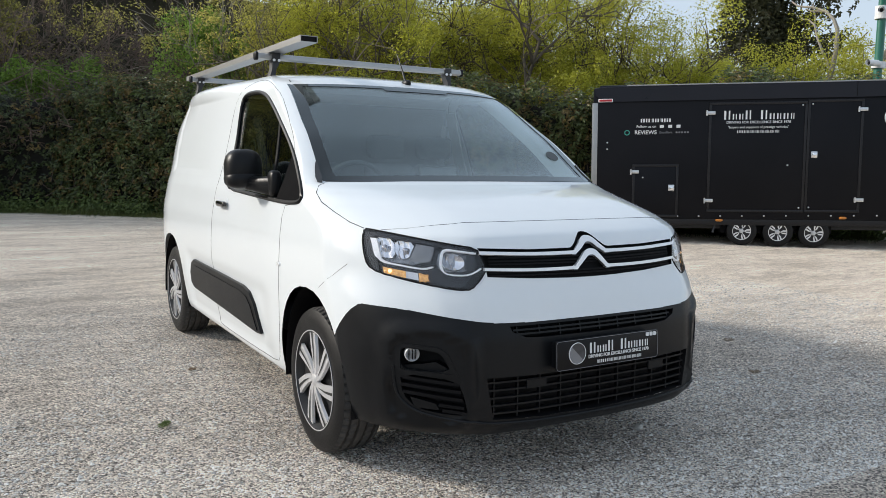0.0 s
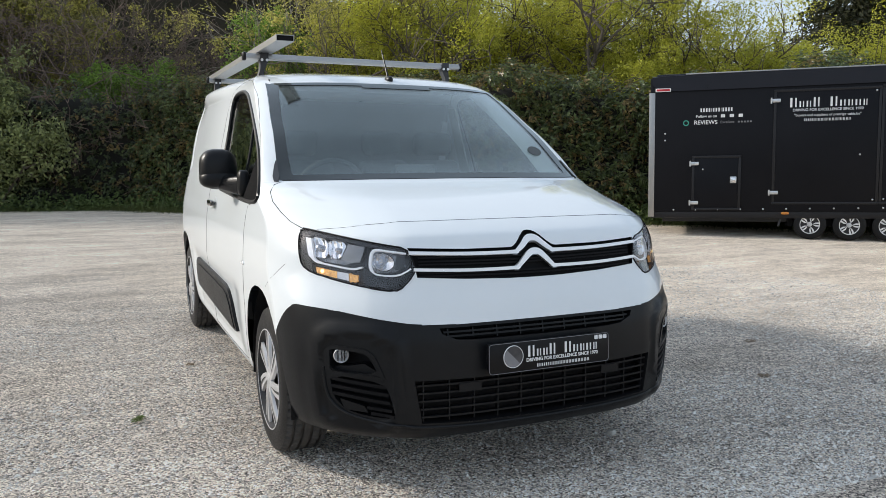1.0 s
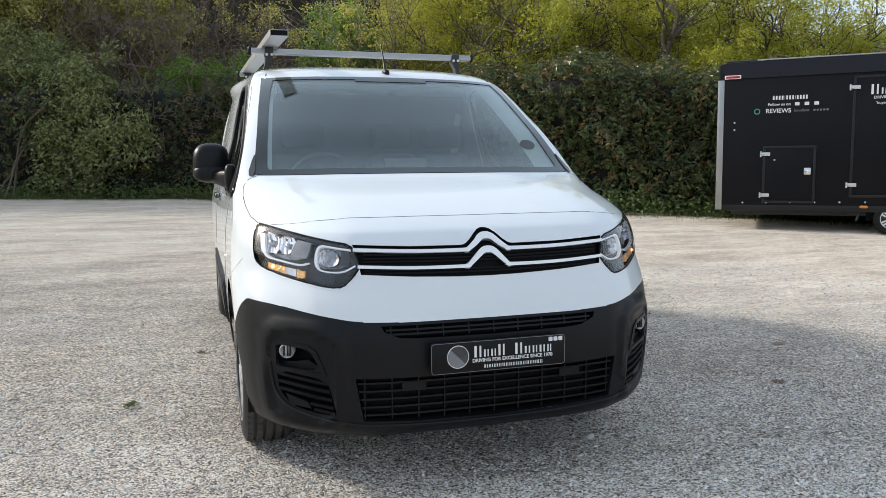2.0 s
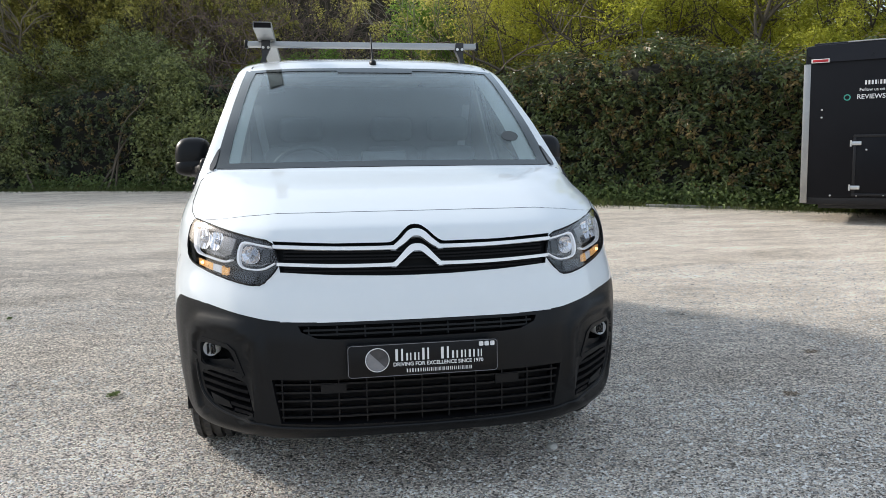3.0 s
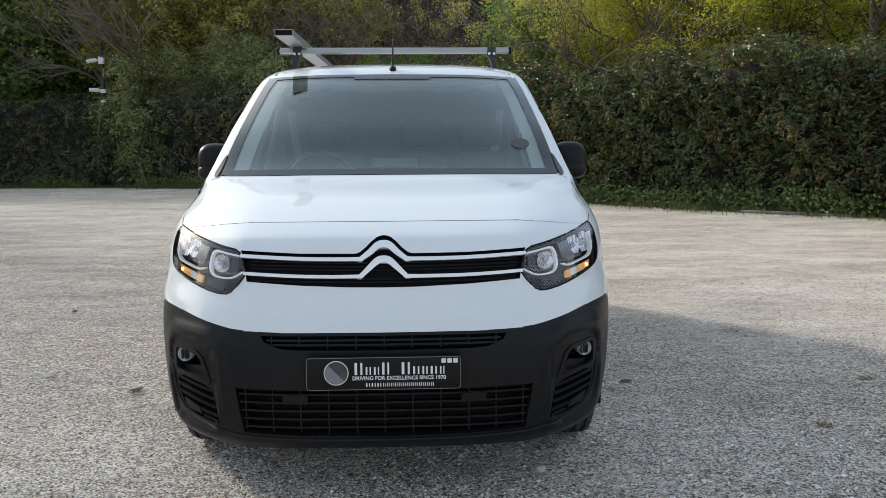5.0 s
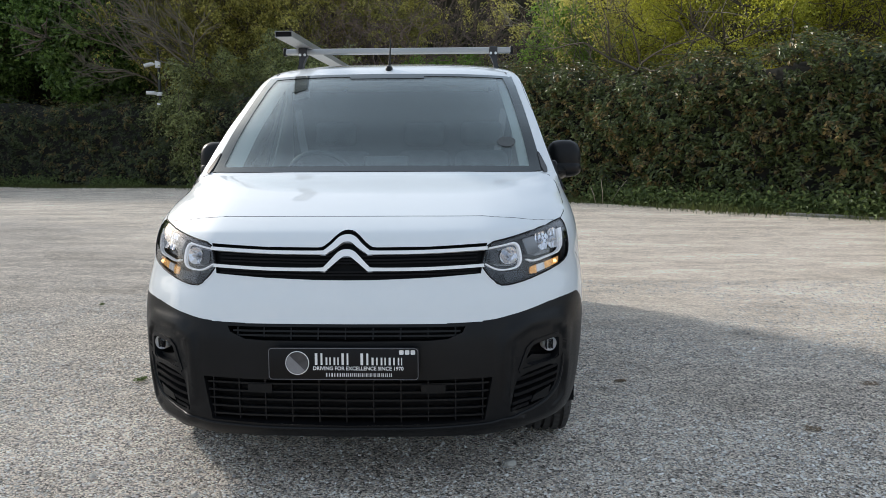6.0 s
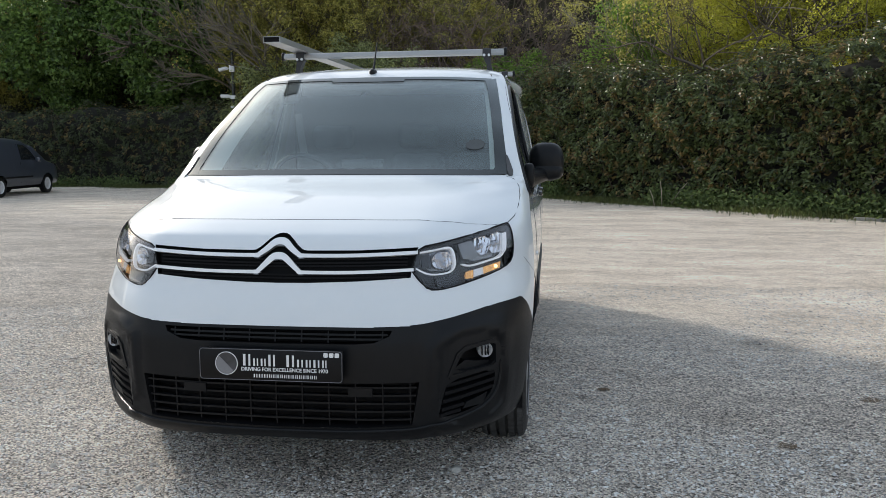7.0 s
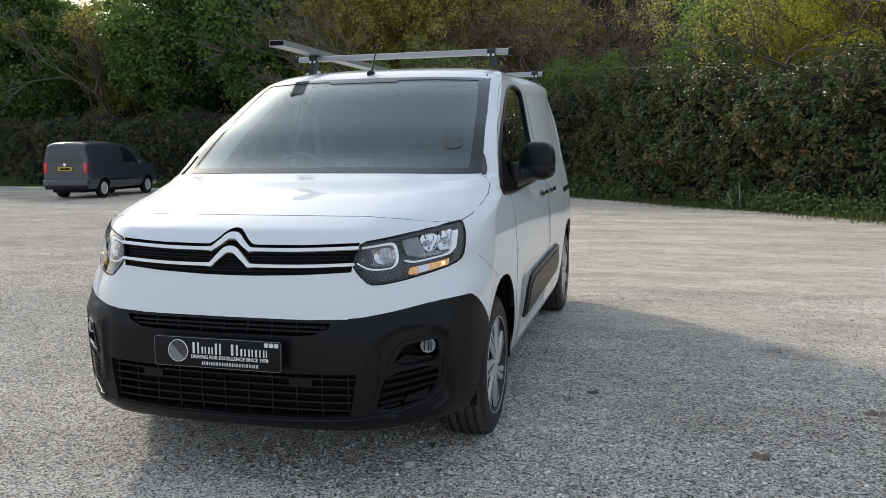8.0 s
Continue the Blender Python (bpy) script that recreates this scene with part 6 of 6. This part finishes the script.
def build_trailer():
    base = pose(7.56, 7.35, 0, 0, 0, -41.9)
    tr = thing("box_trailer", base, "long black enclosed three-axle trailer with white lettering", "trailer")
    tilt = pose(0, 0, 0, 0, -1.1, 0)
    M = base @ tilt
    inv = base.inverted()
    L0, L1, DEP, Z0, Z1 = -.74, 6.30, 2.15, .30, 2.62

    def put(name, bm, material, parent=tr, label="", flat=False):
        """A part drawn in the trailer's own metres: x along its side, y into it, z up."""
        me = to_mesh(name, bm, material, flat)
        ob = new(name, me)
        ob.parent = parent
        ob.matrix_parent_inverse = world_of(parent).inverted()
        ob.matrix_basis = M
        return tagged(ob, label)

    body = put("body", box(L0, 0, Z0 + .10, L1, DEP, Z1 - .02, .02), TRAILER_BLACK, label="plain gloss black side panels")
    put("skirt", box(L0 + .02, .02, Z0, L1, DEP - .02, Z0 + .13, .01), TRAILER_TRIM)
    # roof fascia, swept down to a fin at its end
    f = bmesh.new()
    prof = [(L0 + .02, Z1 - .02), (L0 + .03, Z1 - .14), (L0 + .18, Z1 - .235), (L0 + .45, Z1 - .245), (L1, Z1 - .225), (L1, Z1 + .02), (L0 + .5, Z1 + .0), (L0 + .22, Z1 + .0)]
    a = [f.verts.new((x, -.035, z)) for x, z in prof]
    b = [f.verts.new((x, .06, z + .02)) for x, z in prof]
    f.faces.new(a)
    f.faces.new(b[::-1])
    for i in range(len(prof)):
        f.faces.new((a[i], a[(i + 1) % len(prof)], b[(i + 1) % len(prof)], b[i]))
    bmesh.ops.recalc_face_normals(f, faces=f.faces)
    put("fascia", f, TRAILER_FASCIA, label="dark blue-grey roof fascia")
    put("fascia_joint", box(3.395, -.039, Z1 - .225, 3.403, -.03, Z1 + .015), PLASTIC_DARK)
    put("roof", box(L0 + .1, .02, Z1 - .03, L1, DEP, Z1 + .035, .02), TRAILER_FASCIA)
    put("roof_edge", box(L0 + .55, -.02, Z1 + .012, L1, .05, Z1 + .032, .004), ALU)
    post = put("corner_post", box(L0 - .02, -.012, Z0 + .02, L0 + .075, .12, Z1 - .26, .006), ALU, label="bright aluminium corner post")
    # doors
    for (x0, x1, z0, z1), hinges, latch in (((1.17, 2.655, .545, 2.315), ((1.17, 2.165), (1.17, .715)), None), ((2.70, 3.50, .55, 2.335), ((3.50, 2.19), (3.50, .735)), (2.80, 1.47)),
                                             ((-.05, .665, .45, 1.30), ((-.04, 1.195), (-.04, .555)), (.57, .925))):
        d = put("door", box(x0 + .015, -.012, z0 + .015, x1 - .015, .01, z1 - .015, .004), TRAILER_BLACK, label="flush black trailer door")
        for q in ((x0 - .02, z0 - .02, x1 + .02, z0 + .02), (x0 - .02, z1 - .02, x1 + .02, z1 + .02), (x0 - .02, z0 + .02, x0 + .02, z1 - .02), (x1 - .02, z0 + .02, x1 + .02, z1 - .02)):
            put("door_edge", box(q[0], -.022, q[1], q[2], .004, q[3], .006), TRAILER_TRIM, d)
        for hx, hz in hinges:
            h = put("hinge", box(hx - .075, -.034, hz - .028, hx + .075, -.012, hz + .028, .006), BOLT, d, "bright steel hinge")
            put("hinge_pin", rod(bmesh.new(), (M.inverted() @ (M @ Vector((hx - .06, -.04, hz - .045)))), (hx - .06, -.04, hz + .045), .013, n=10), BOLT, h)
        if latch:
            lx, lz = latch
            h = put("latch", box(lx - .05, -.034, lz - .055, lx + .05, -.012, lz + .055, .012), BOLT, d, "bright steel latch")
            put("latch_paddle", box(lx - .028, -.046, lz - .036, lx + .034, -.030, lz + .030, .008), CHROME, h)
    # round-headed bolts along the sill, door corners and the end
    spots = [(-.35 + .345 * i, .435 + .004 * i) for i in range(15)] + [(2.60, 2.27), (2.75, 2.285), (2.60, .60), (2.75, .61), (2.68, 2.50), (-.50, 1.69), (-.50, 1.58), (2.40, 1.30), (.10, 1.10)]
    stud = to_mesh("stud", lathe([(-.012, .016), (-.020, .012), (-.024, .0001)], 14, "y"), BOLT)
    for x, z in spots:
        ob = new("stud", stud)
        ob.parent = tr
        ob.matrix_basis = tilt @ pose(x, 0, z)
    for x, z in ((1.36, .385), (3.28, .44)):
        put("marker_lamp", pebble((x, -.012, z), (.060, .018, .022), .7, 16, 8), MARKER, label="small amber marker lamp")
    put("badge", box(-.66, -.045, 2.37, -.42, -.036, 2.425, .004), LETTER)
    put("badge_panel", box(-.645, -.049, 2.38, -.435, -.043, 2.415, .003), REDBADGE)
    # lettering
    def place(x, z):
        return M @ pose(x, -.0135, z, 90, 0, 0)
    bars([.024] * 4 + [.004] + [.024] * 3 + [.004] + [.024] * 4, .018, .06, LETTER, tr, place(.29, 2.055), "white number", "number_bar")
    words("Follow us on", .062, LETTER, tr, place(.14, 1.955), bold=.0006)
    for k in range(3):
        put("icon", box(.36 + .135 * k, -.006, 1.93, .425 + .135 * k, -.0005, 1.98, .004), LETTER)
    words("REVIEWS", .092, LETTER, tr, place(.13, 1.855), bold=.001)
    put("round_mark", lathe([(-.006, .030), (-.008, .034), (-.008, .044), (-.006, .046)], 24, "y"), GREEN).matrix_basis = M @ pose(-.175, 0, 1.855)
    words("Excellent", .058, LETTERGREY, tr, place(.46, 1.855))
    for k in range(5):
        put("star", box(.62 + .045 * k, -.006, 1.84, .65 + .045 * k, -.0005, 1.868, .004), LETTERGREY)
    strokes([.105, .072, .070, .092], .030, (.145, .092, .092, .145), LETTER, tr, place(1.60, 2.125), "white name", "name_bar")
    strokes([.105, .084, .070, .082, .058], .030, (.145, .092, .092, .092, .092), LETTER, tr, place(2.22, 2.125), "white name", "name_bar")
    words("DRIVING FOR EXCELLENCE SINCE 1970", .057, LETTER, tr, place(1.925, 2.005), bold=.0005)
    words('"buyers and suppliers of prestige vehicles"', .056, LETTER, tr, place(1.925, 1.925))
    strokes([.040, .040, .040] + [.026] * 13, .013, .042, LETTER, tr, place(1.925, 1.852), "white address", "address_bar")
    put("disc_ring", lathe([(-.014, .17), (-.018, .175), (-.018, .19), (-.014, .195)], 48, "y"), LETTER).matrix_basis = M @ pose(4.02, 0, 2.06)
    # wheels
    tyre = lathe([(-.07, .13), (-.078, .17), (-.065, .205), (.065, .205), (.078, .17), (.07, .13), (.05, .125)], 40)
    dish = lathe([(-.04, .12), (.055, .128), (.062, .122), (.04, .115), (.03, .05), (.035, .0001)], 36)
    lip = lathe([(.058, .131), (.066, .128), (.066, .120), (.058, .118)], 40)
    cap = lathe([(.03, .034), (.060, .030), (.064, .0001)], 20)
    sp = bmesh.new()
    for t0, t1 in ((-.22, -.06), (.06, .22)):
        q = [(r * math.cos(t), r * math.sin(t)) for r, t in ((.03, 0), (.075, t0 * 1.6), (.118, t0 * 1.15), (.118, t1 * 1.15), (.075, t1 * 1.6))]
        sp.faces.new([sp.verts.new((.056, y, z)) for y, z in q])
    bmesh.ops.recalc_face_normals(sp, faces=sp.faces)
    meshes = [to_mesh("tyre", tyre, RUBBER), to_mesh("wheel", dish, DARKWHEEL), to_mesh("rim", lip, SATIN), to_mesh("cap", cap, SILVER), to_mesh("spoke", sp, SATIN), None]
    for me in meshes[:5]:
        me.transform(Matrix.Scale(1.16, 4))
    for x in (1.73, 2.30, 2.86):
        add_wheel(tr, meshes, base @ pose(x, .11, .238, 0, 0, -90), 5, label="black tyre with bright five-spoke trailer wheel")
    put("wheel_well", box(1.42, .22, .16, 3.18, .6, .50), PLASTIC_DARK)
    put("prop_stand", rod(bmesh.new(), (1.33, .10, .40), (1.27, .06, .17), .02), BLACKSTEEL)
    put("axle_beam", box(1.5, .3, .15, 3.1, 1.9, .25, .02), BLACKSTEEL)
    put("chassis", box(L0 + .2, .3, .22, L1, DEP - .3, .33, .01), BLACKSTEEL)
    for x in (5.4,):
        put("steady_leg", rod(bmesh.new(), (x, .45, .30), (x, .45, -.04), .03), BLACKSTEEL)
    return tr


build_trailer()


# ---- dark blue-grey van parked in the distance ----
NAVY = mat("dark_blue_grey_paint", (.042, .049, .066), .35, 0, .1, 2, 60, coat=.8)
REDLAMP = mat("red_tail_lamp", (.55, .02, .02), .2, 0, .2, 30, 200, coat=1.)
YELLOW = mat("yellow_plate", (.75, .50, .04), .45, 0, .05, 20, 100)
DARKGLASS = mat("dark_tinted_glass", (.012, .014, .016), .06, 0, .2, 2, 60, coat=1.)


def build_far_van():
    base = pose(-15.75, 17.36, -.175, 0, 0, 4) @ Matrix.Diagonal((.89, .90, .97, 1))
    v = thing("small_dark_van", base, "dark blue-grey small panel van parked by the hedge", "van")
    # y runs from tail to nose
    roof = spline((0, 1.70), (.06, 1.755), (.4, 1.80), (1.6, 1.815), (2.3, 1.77), (2.75, 1.62), (3.3, 1.22), (3.5, 1.08), (4.0, .95), (4.3, .78), (4.38, .55))
    halfw = spline((.30, .80), (.45, .875), (.80, .895), (1.05, .88), (1.4, .80), (1.7, .70), (1.80, .55), (1.82, .3))
    ys = [.0, .015, .05, .12] + [.12 + 4.16 * i / 56 for i in range(1, 57)] + [4.33, 4.37, 4.385]
    bm = bmesh.new()
    rings = []
    for y in ys:
        top = roof(y)
        ring = []
        end = (1 - .05 * (1 - smooth(0, .10, y))) * (1 - .16 * smooth(3.75, 4.40, y) ** 2)
        for i in range(19):
            t = i / 18
            z = .30 + (top - .30) * (1 - (1 - t) ** 1.5)
            w = halfw(.30 + (z - .30) * (1.80 - .30) / (max(top, 1.0) - .30) if y < 2.75 else z) * end * (math.sqrt(max(0, 1 - max(0, (t - .86) / .14) ** 2)) if t > .86 else 1)
            ring.append((w, z))
        pts = ring + [(-w, z) for w, z in ring[::-1]]
        rings.append([bm.verts.new((x, y, z)) for x, z in pts])
    n = len(rings[0])
    for A, B in zip(rings, rings[1:]):
        for i in range(n - 1):
            bm.faces.new((A[i], B[i], B[i + 1], A[i + 1]))
    bm.faces.new(rings[0])
    bm.faces.new(rings[-1][::-1])
    bmesh.ops.remove_doubles(bm, verts=bm.verts, dist=1e-4)
    bmesh.ops.recalc_face_normals(bm, faces=bm.faces)
    for s in (1, -1):
        for y in (.84, 3.52):
            pol = [(y + .36 * math.cos(math.pi * i / 14), .30 + .36 * math.sin(math.pi * i / 14)) for i in range(15)]
            pol = [(y + .36, .2)] + pol + [(y - .36, .2)]
            trace(bm, pol, (1, 2), lambda c: c.x * s > .4)
            take(bm, lambda c: c.x * s > .4 and inside((c.y, c.z), pol), False)

    def put(name, m, material, label=""):
        return part(name, m, material, v, label, at=Matrix())

    put("body", bm, NAVY)
    put("underbody", box(-.62, .1, .20, .62, 4.2, .45), PLASTIC_DARK)
    flat_back = lambda a, b: Vector((a, -.006 + .05 * smooth(1.0, 1.7, b) ** 2 * .4, b))
    h = (0, 2, .9)
    put("rear_window", sheet(round_box(-.60, 1.10, .60, 1.62, .07), flat_back, .006, .01, .1, heart=h), DARKGLASS, "dark rear window")
    put("rear_bumper", box(-.86, -.09, .40, .86, .10, .60, .04, 3), NAVY, "body-coloured rear bumper")
    put("bumper_skirt", box(-.80, -.07, .30, .80, .10, .41, .03, 3), PLASTIC)
    put("number_plate", box(-.26, -.035, .885, .26, -.012, .995, .004), YELLOW, "yellow rear plate")
    put("plate_bars", box(-.20, -.040, .91, .20, -.034, .97), PLATE)
    put("round_badge", lathe([(-.03, .0001), (-.03, .055), (-.01, .06)], 24, "y"), CHROME, "bright round badge").matrix_basis = pose(0, 0, 1.075)
    for s in (1, -1):
        put("tail_lamp", box(s * .76 - .065, -.03, .80, s * .76 + .085, .12, 1.13, .03, 3), REDLAMP, "red tail lamp")
        side = lambda a, b, s=s: Vector((s * (halfw(.30 + (b - .30) * 1.0) + .002), a, b))
        put("door_window", sheet([(2.02, 1.12), (2.90, 1.10), (2.62, 1.42), (2.35, 1.57), (2.05, 1.60)], side, .006, .01, .1, heart=h), DARKGLASS, "dark door window")
        put("wing_mirror", pebble((s * .99, 2.82, 1.10), (.09, .06, .08), .6, 14, 10), NAVY)
        put("door_gap", tube(bmesh.new(), [side(y, z) for y, z in ((1.95, .40), (1.95, 1.0), (1.97, 1.60))], .006, 5), PLASTIC_DARK)
        put("rub_strip", sheet(band([(.9, .58), (2.6, .58)], .05), side, .012, .014, .2, heart=h), PLASTIC)
    tyre = lathe([(-.09, .20), (-.095, .25), (-.08, .31), (.08, .31), (.095, .25), (.09, .20), (.06, .19)], 40)
    dish = lathe([(-.05, .19), (.07, .20), (.075, .185), (.055, .17), (.05, .08), (.075, .05), (.08, .0001)], 32)
    cap = lathe([(.05, .045), (.085, .04), (.088, .0001)], 18)
    lip = lathe([(.07, .205), (.082, .20), (.082, .185), (.07, .18)], 40)
    sp = bmesh.new()
    sp.faces.new([sp.verts.new((.066, a, b)) for a, b in ((.05, -.03), (.18, -.045), (.18, .045), (.05, .03))])
    meshes = [to_mesh("tyre", tyre, RUBBER), to_mesh("wheel", dish, SILVER), to_mesh("rim", lip, SATIN), to_mesh("cap", cap, SILVER), to_mesh("spoke", sp, SATIN), None]
    for y in (.84, 3.52):
        add_wheel(v, meshes, base @ pose(.77, y, .31), 6, label="black tyre with plain silver wheel")
        add_wheel(v, meshes, base @ pose(-.77, y, .31, 0, 0, 180), 6, label="black tyre with plain silver wheel")


build_far_van()


# ---- camera masts and the lamp post ----
MAST = mat("dark_mast_paint", (.03, .035, .035), .5, .2, .2, 8, 60)
POSTGREEN = mat("green_post_paint", (.02, .14, .10), .4, 0, .15, 6, 60)
CAMWHITE = mat("white_camera_plastic", (.75, .76, .77), .4, 0, .06, 10, 100)


def watch_camera(parent, p, way, name="camera_head"):
    p, way = Vector(p), Vector(way).normalized()
    h = part(name, rod(bmesh.new(), p, p + way * .26, .055, .05, 14), CAMWHITE, parent, "white bullet camera")
    part("hood", rod(bmesh.new(), p + way * .05 + Vector((0, 0, .012)), p + way * .30 + Vector((0, 0, .012)), .060, .060, 14, False), CAMWHITE, h)
    part("camera_lens", rod(bmesh.new(), p + way * .258, p + way * .265, .038, n=12), PLATE, h)
    part("bracket", rod(bmesh.new(), p, p - way * .12 + Vector((0, 0, -.04)), .022, n=8), CAMWHITE, h)


def mast(x, y, height):
    m = thing("camera_mast", pose(x, y, 0), "dark mast with two white security cameras", "camera mast")
    part("pole", rod(bmesh.new(), (x, y, 0), (x + .02, y, height), .055, .045, 14), MAST, m)
    part("floodlight", box(x - .1, y - .12, height - .06, x + .75, y + .12, height + .05, .02), MAST, m)
    part("junction_box", box(x - .05, y - .14, 2.26, x + .11, y - .05, 2.58, .01), CAMWHITE, m)
    part("camera_box", box(x - .05, y - .14, 3.68, x + .12, y - .04, 3.90, .01), CAMWHITE, m)
    part("lower_box", box(x - .05, y - .14, 2.80, x + .12, y - .04, 2.92, .01), CAMWHITE, m)
    watch_camera(m, (x - .10, y - .12, 3.80), (-1, -.35, -.28))
    watch_camera(m, (x - .06, y - .12, 2.88), (-1, -.3, 0))


def lamp_post(x, y):
    m = thing("lamp_post", pose(x, y, 0), "green lamp post with floodlight and white cameras", "lamp post")
    part("pole", rod(bmesh.new(), (x, y, 0), (x, y, 6.4), .085, .075, 16), POSTGREEN, m)
    part("camera_collar", rod(bmesh.new(), (x, y, 4.25), (x, y, 4.5), .13, .13, 14), CAMWHITE, m)
    part("lower_collar", rod(bmesh.new(), (x, y, 3.30), (x, y, 3.42), .13, .13, 14), CAMWHITE, m)
    watch_camera(m, (x - .1, y - .08, 4.42), (-.8, -.35, -.2))
    watch_camera(m, (x + .1, y - .08, 4.42), (.8, -.5, -.2))
    watch_camera(m, (x - .1, y - .08, 3.37), (-1, .2, 0))
    watch_camera(m, (x + .1, y - .08, 3.37), (1, -.2, 0))
    f = part("floodlight", box(x - .85, y - .3, 4.58, x - .35, y + .1, 4.85, .03), POSTGREEN, m, "green-cased floodlight")
    part("flood_glass", box(x - .80, y - .25, 4.572, x - .40, y + .05, 4.58), STICKER, f)
    part("arm", rod(bmesh.new(), (x - .5, y - .1, 4.83), (x, y, 4.98), .03), POSTGREEN, m)


mast(-9.55, 22.4, 4.45)
lamp_post(13.35, 6.75)


# ---- small things on the gravel ----
PALE_STONE = mat("pale_stone", (.50, .48, .44), .85, 0, .2, 20, 120, bump=.3, bump_scale=60)


def loose_rock(x, y, r, label="pale fist-sized stone lying on the gravel"):
    bm = pebble((0, 0, r * .45), (r, r * .75, r * .55), .8, 14, 9)
    for v in bm.verts:
        v.co += Vector(rng.normal(0, r * .08, 3))
    solid("stone", bm, PALE_STONE, label, "stone", "loose stones", at=pose(x, y, -.004, 0, 0, rng.uniform(0, 360)))


loose_rock(.618, .265, .026)
loose_rock(-.608, -.044, .016, "small pale stone lying on the gravel")
loose_rock(-1.081, .109, .016, "small pale stone lying on the gravel")
loose_rock(1.95, .52, .013, "small pale stone lying on the gravel")


def weed(x, y, r):
    ob = thing("weed_tuft", pose(x, y, 0), "small green weed growing in the gravel", "weed", "weeds in the gravel")
    n = 60
    a = rng.uniform(0, 6.28, n)
    d = rng.uniform(0, r, n)
    pts = np.stack([x + d * np.cos(a), y + d * np.sin(a), .012 + rng.uniform(0, .010, n)], 1)
    leaf_part("leaves", pts, np.full(n, .018), WEED, ob, aim=np.array([[0, 0, 1.]]) * np.ones((n, 1)), spread=.4)


for x, y, r in ((-1.422, 1.354, .030), (-1.40, 1.385, .018), (-2.6, 3.4, .02)):
    weed(x, y, r)

LITTER = leaf("dry_brown_litter", (.17, .125, .085), (.34, .26, .18), .2, .8, .5)


def litter(x, y, r):
    ob = thing("leaf_litter", pose(x, y, 0), "scrap of dry brown leaf litter on the gravel", "leaf litter", "litter on the gravel")
    n = 70
    a, d = rng.uniform(0, 6.28, n), r * np.sqrt(rng.uniform(0, 1, n))
    pts = np.stack([x + d * np.cos(a), y + .7 * d * np.sin(a), .006 + rng.uniform(0, .006, n)], 1)
    leaf_part("leaves", pts, np.full(n, .016), LITTER, ob, aim=np.array([[0, 0, 1.]]) * np.ones((n, 1)), spread=.35)


for x, y, r in ((2.04, .69, .045), (2.64, 1.38, .05), (1.29, 1.41, .03), (-1.05, 2.36, .03)):
    litter(x, y, r)


# ---- at the hedge foot ----
OLDTIMBER = mat("weathered_timber", (.22, .215, .20), .85, 0, .35, 4, 60, bump=.3, bump_scale=80, stretch=(.1, 1, 1))
DEADCANE = mat("pale_dead_cane", (.34, .29, .22), .8, 0, .3, 6, 60)


def edging(x0, y0, x1, y1):
    """A low weathered rail lying along the verge in two lengths."""
    ob = thing("edging_rail", pose((x0 + x1) / 2, (y0 + y1) / 2, 0), "weathered grey timber rail lying along the verge", "rail")
    turn = math.degrees(math.atan2(y1 - y0, x1 - x0))
    total = math.hypot(x1 - x0, y1 - y0)
    for a, b, dz in ((0, .56, .0), (.57, 1, -.012)):
        bm = box(a * total, -.045, -.02, b * total, .045, .055 + dz, .012)
        part("rail_length", bm, OLDTIMBER, ob, at=world_of(ob).inverted() @ pose(x0, y0, 0, 0, 0, turn))


def canes(x, y):
    ob = thing("dead_canes", pose(x, y, 0), "pale dead canes leaning out of the hedge foot", "cane")
    for dx, h, lean in ((-.16, .52, -.05), (-.02, .50, .34), (.10, .30, .42), (-.30, .36, -.12)):
        part("cane", tube(bmesh.new(), [(x + dx, y, -.02), (x + dx + lean * .45, y - .05, h * .55), (x + dx + lean, y - .03, h)], lambda t: .012 - .006 * t, 6), DEADCANE, ob)


edging(5.95, 10.98, 7.60, 9.98)
canes(3.35, 13.55)
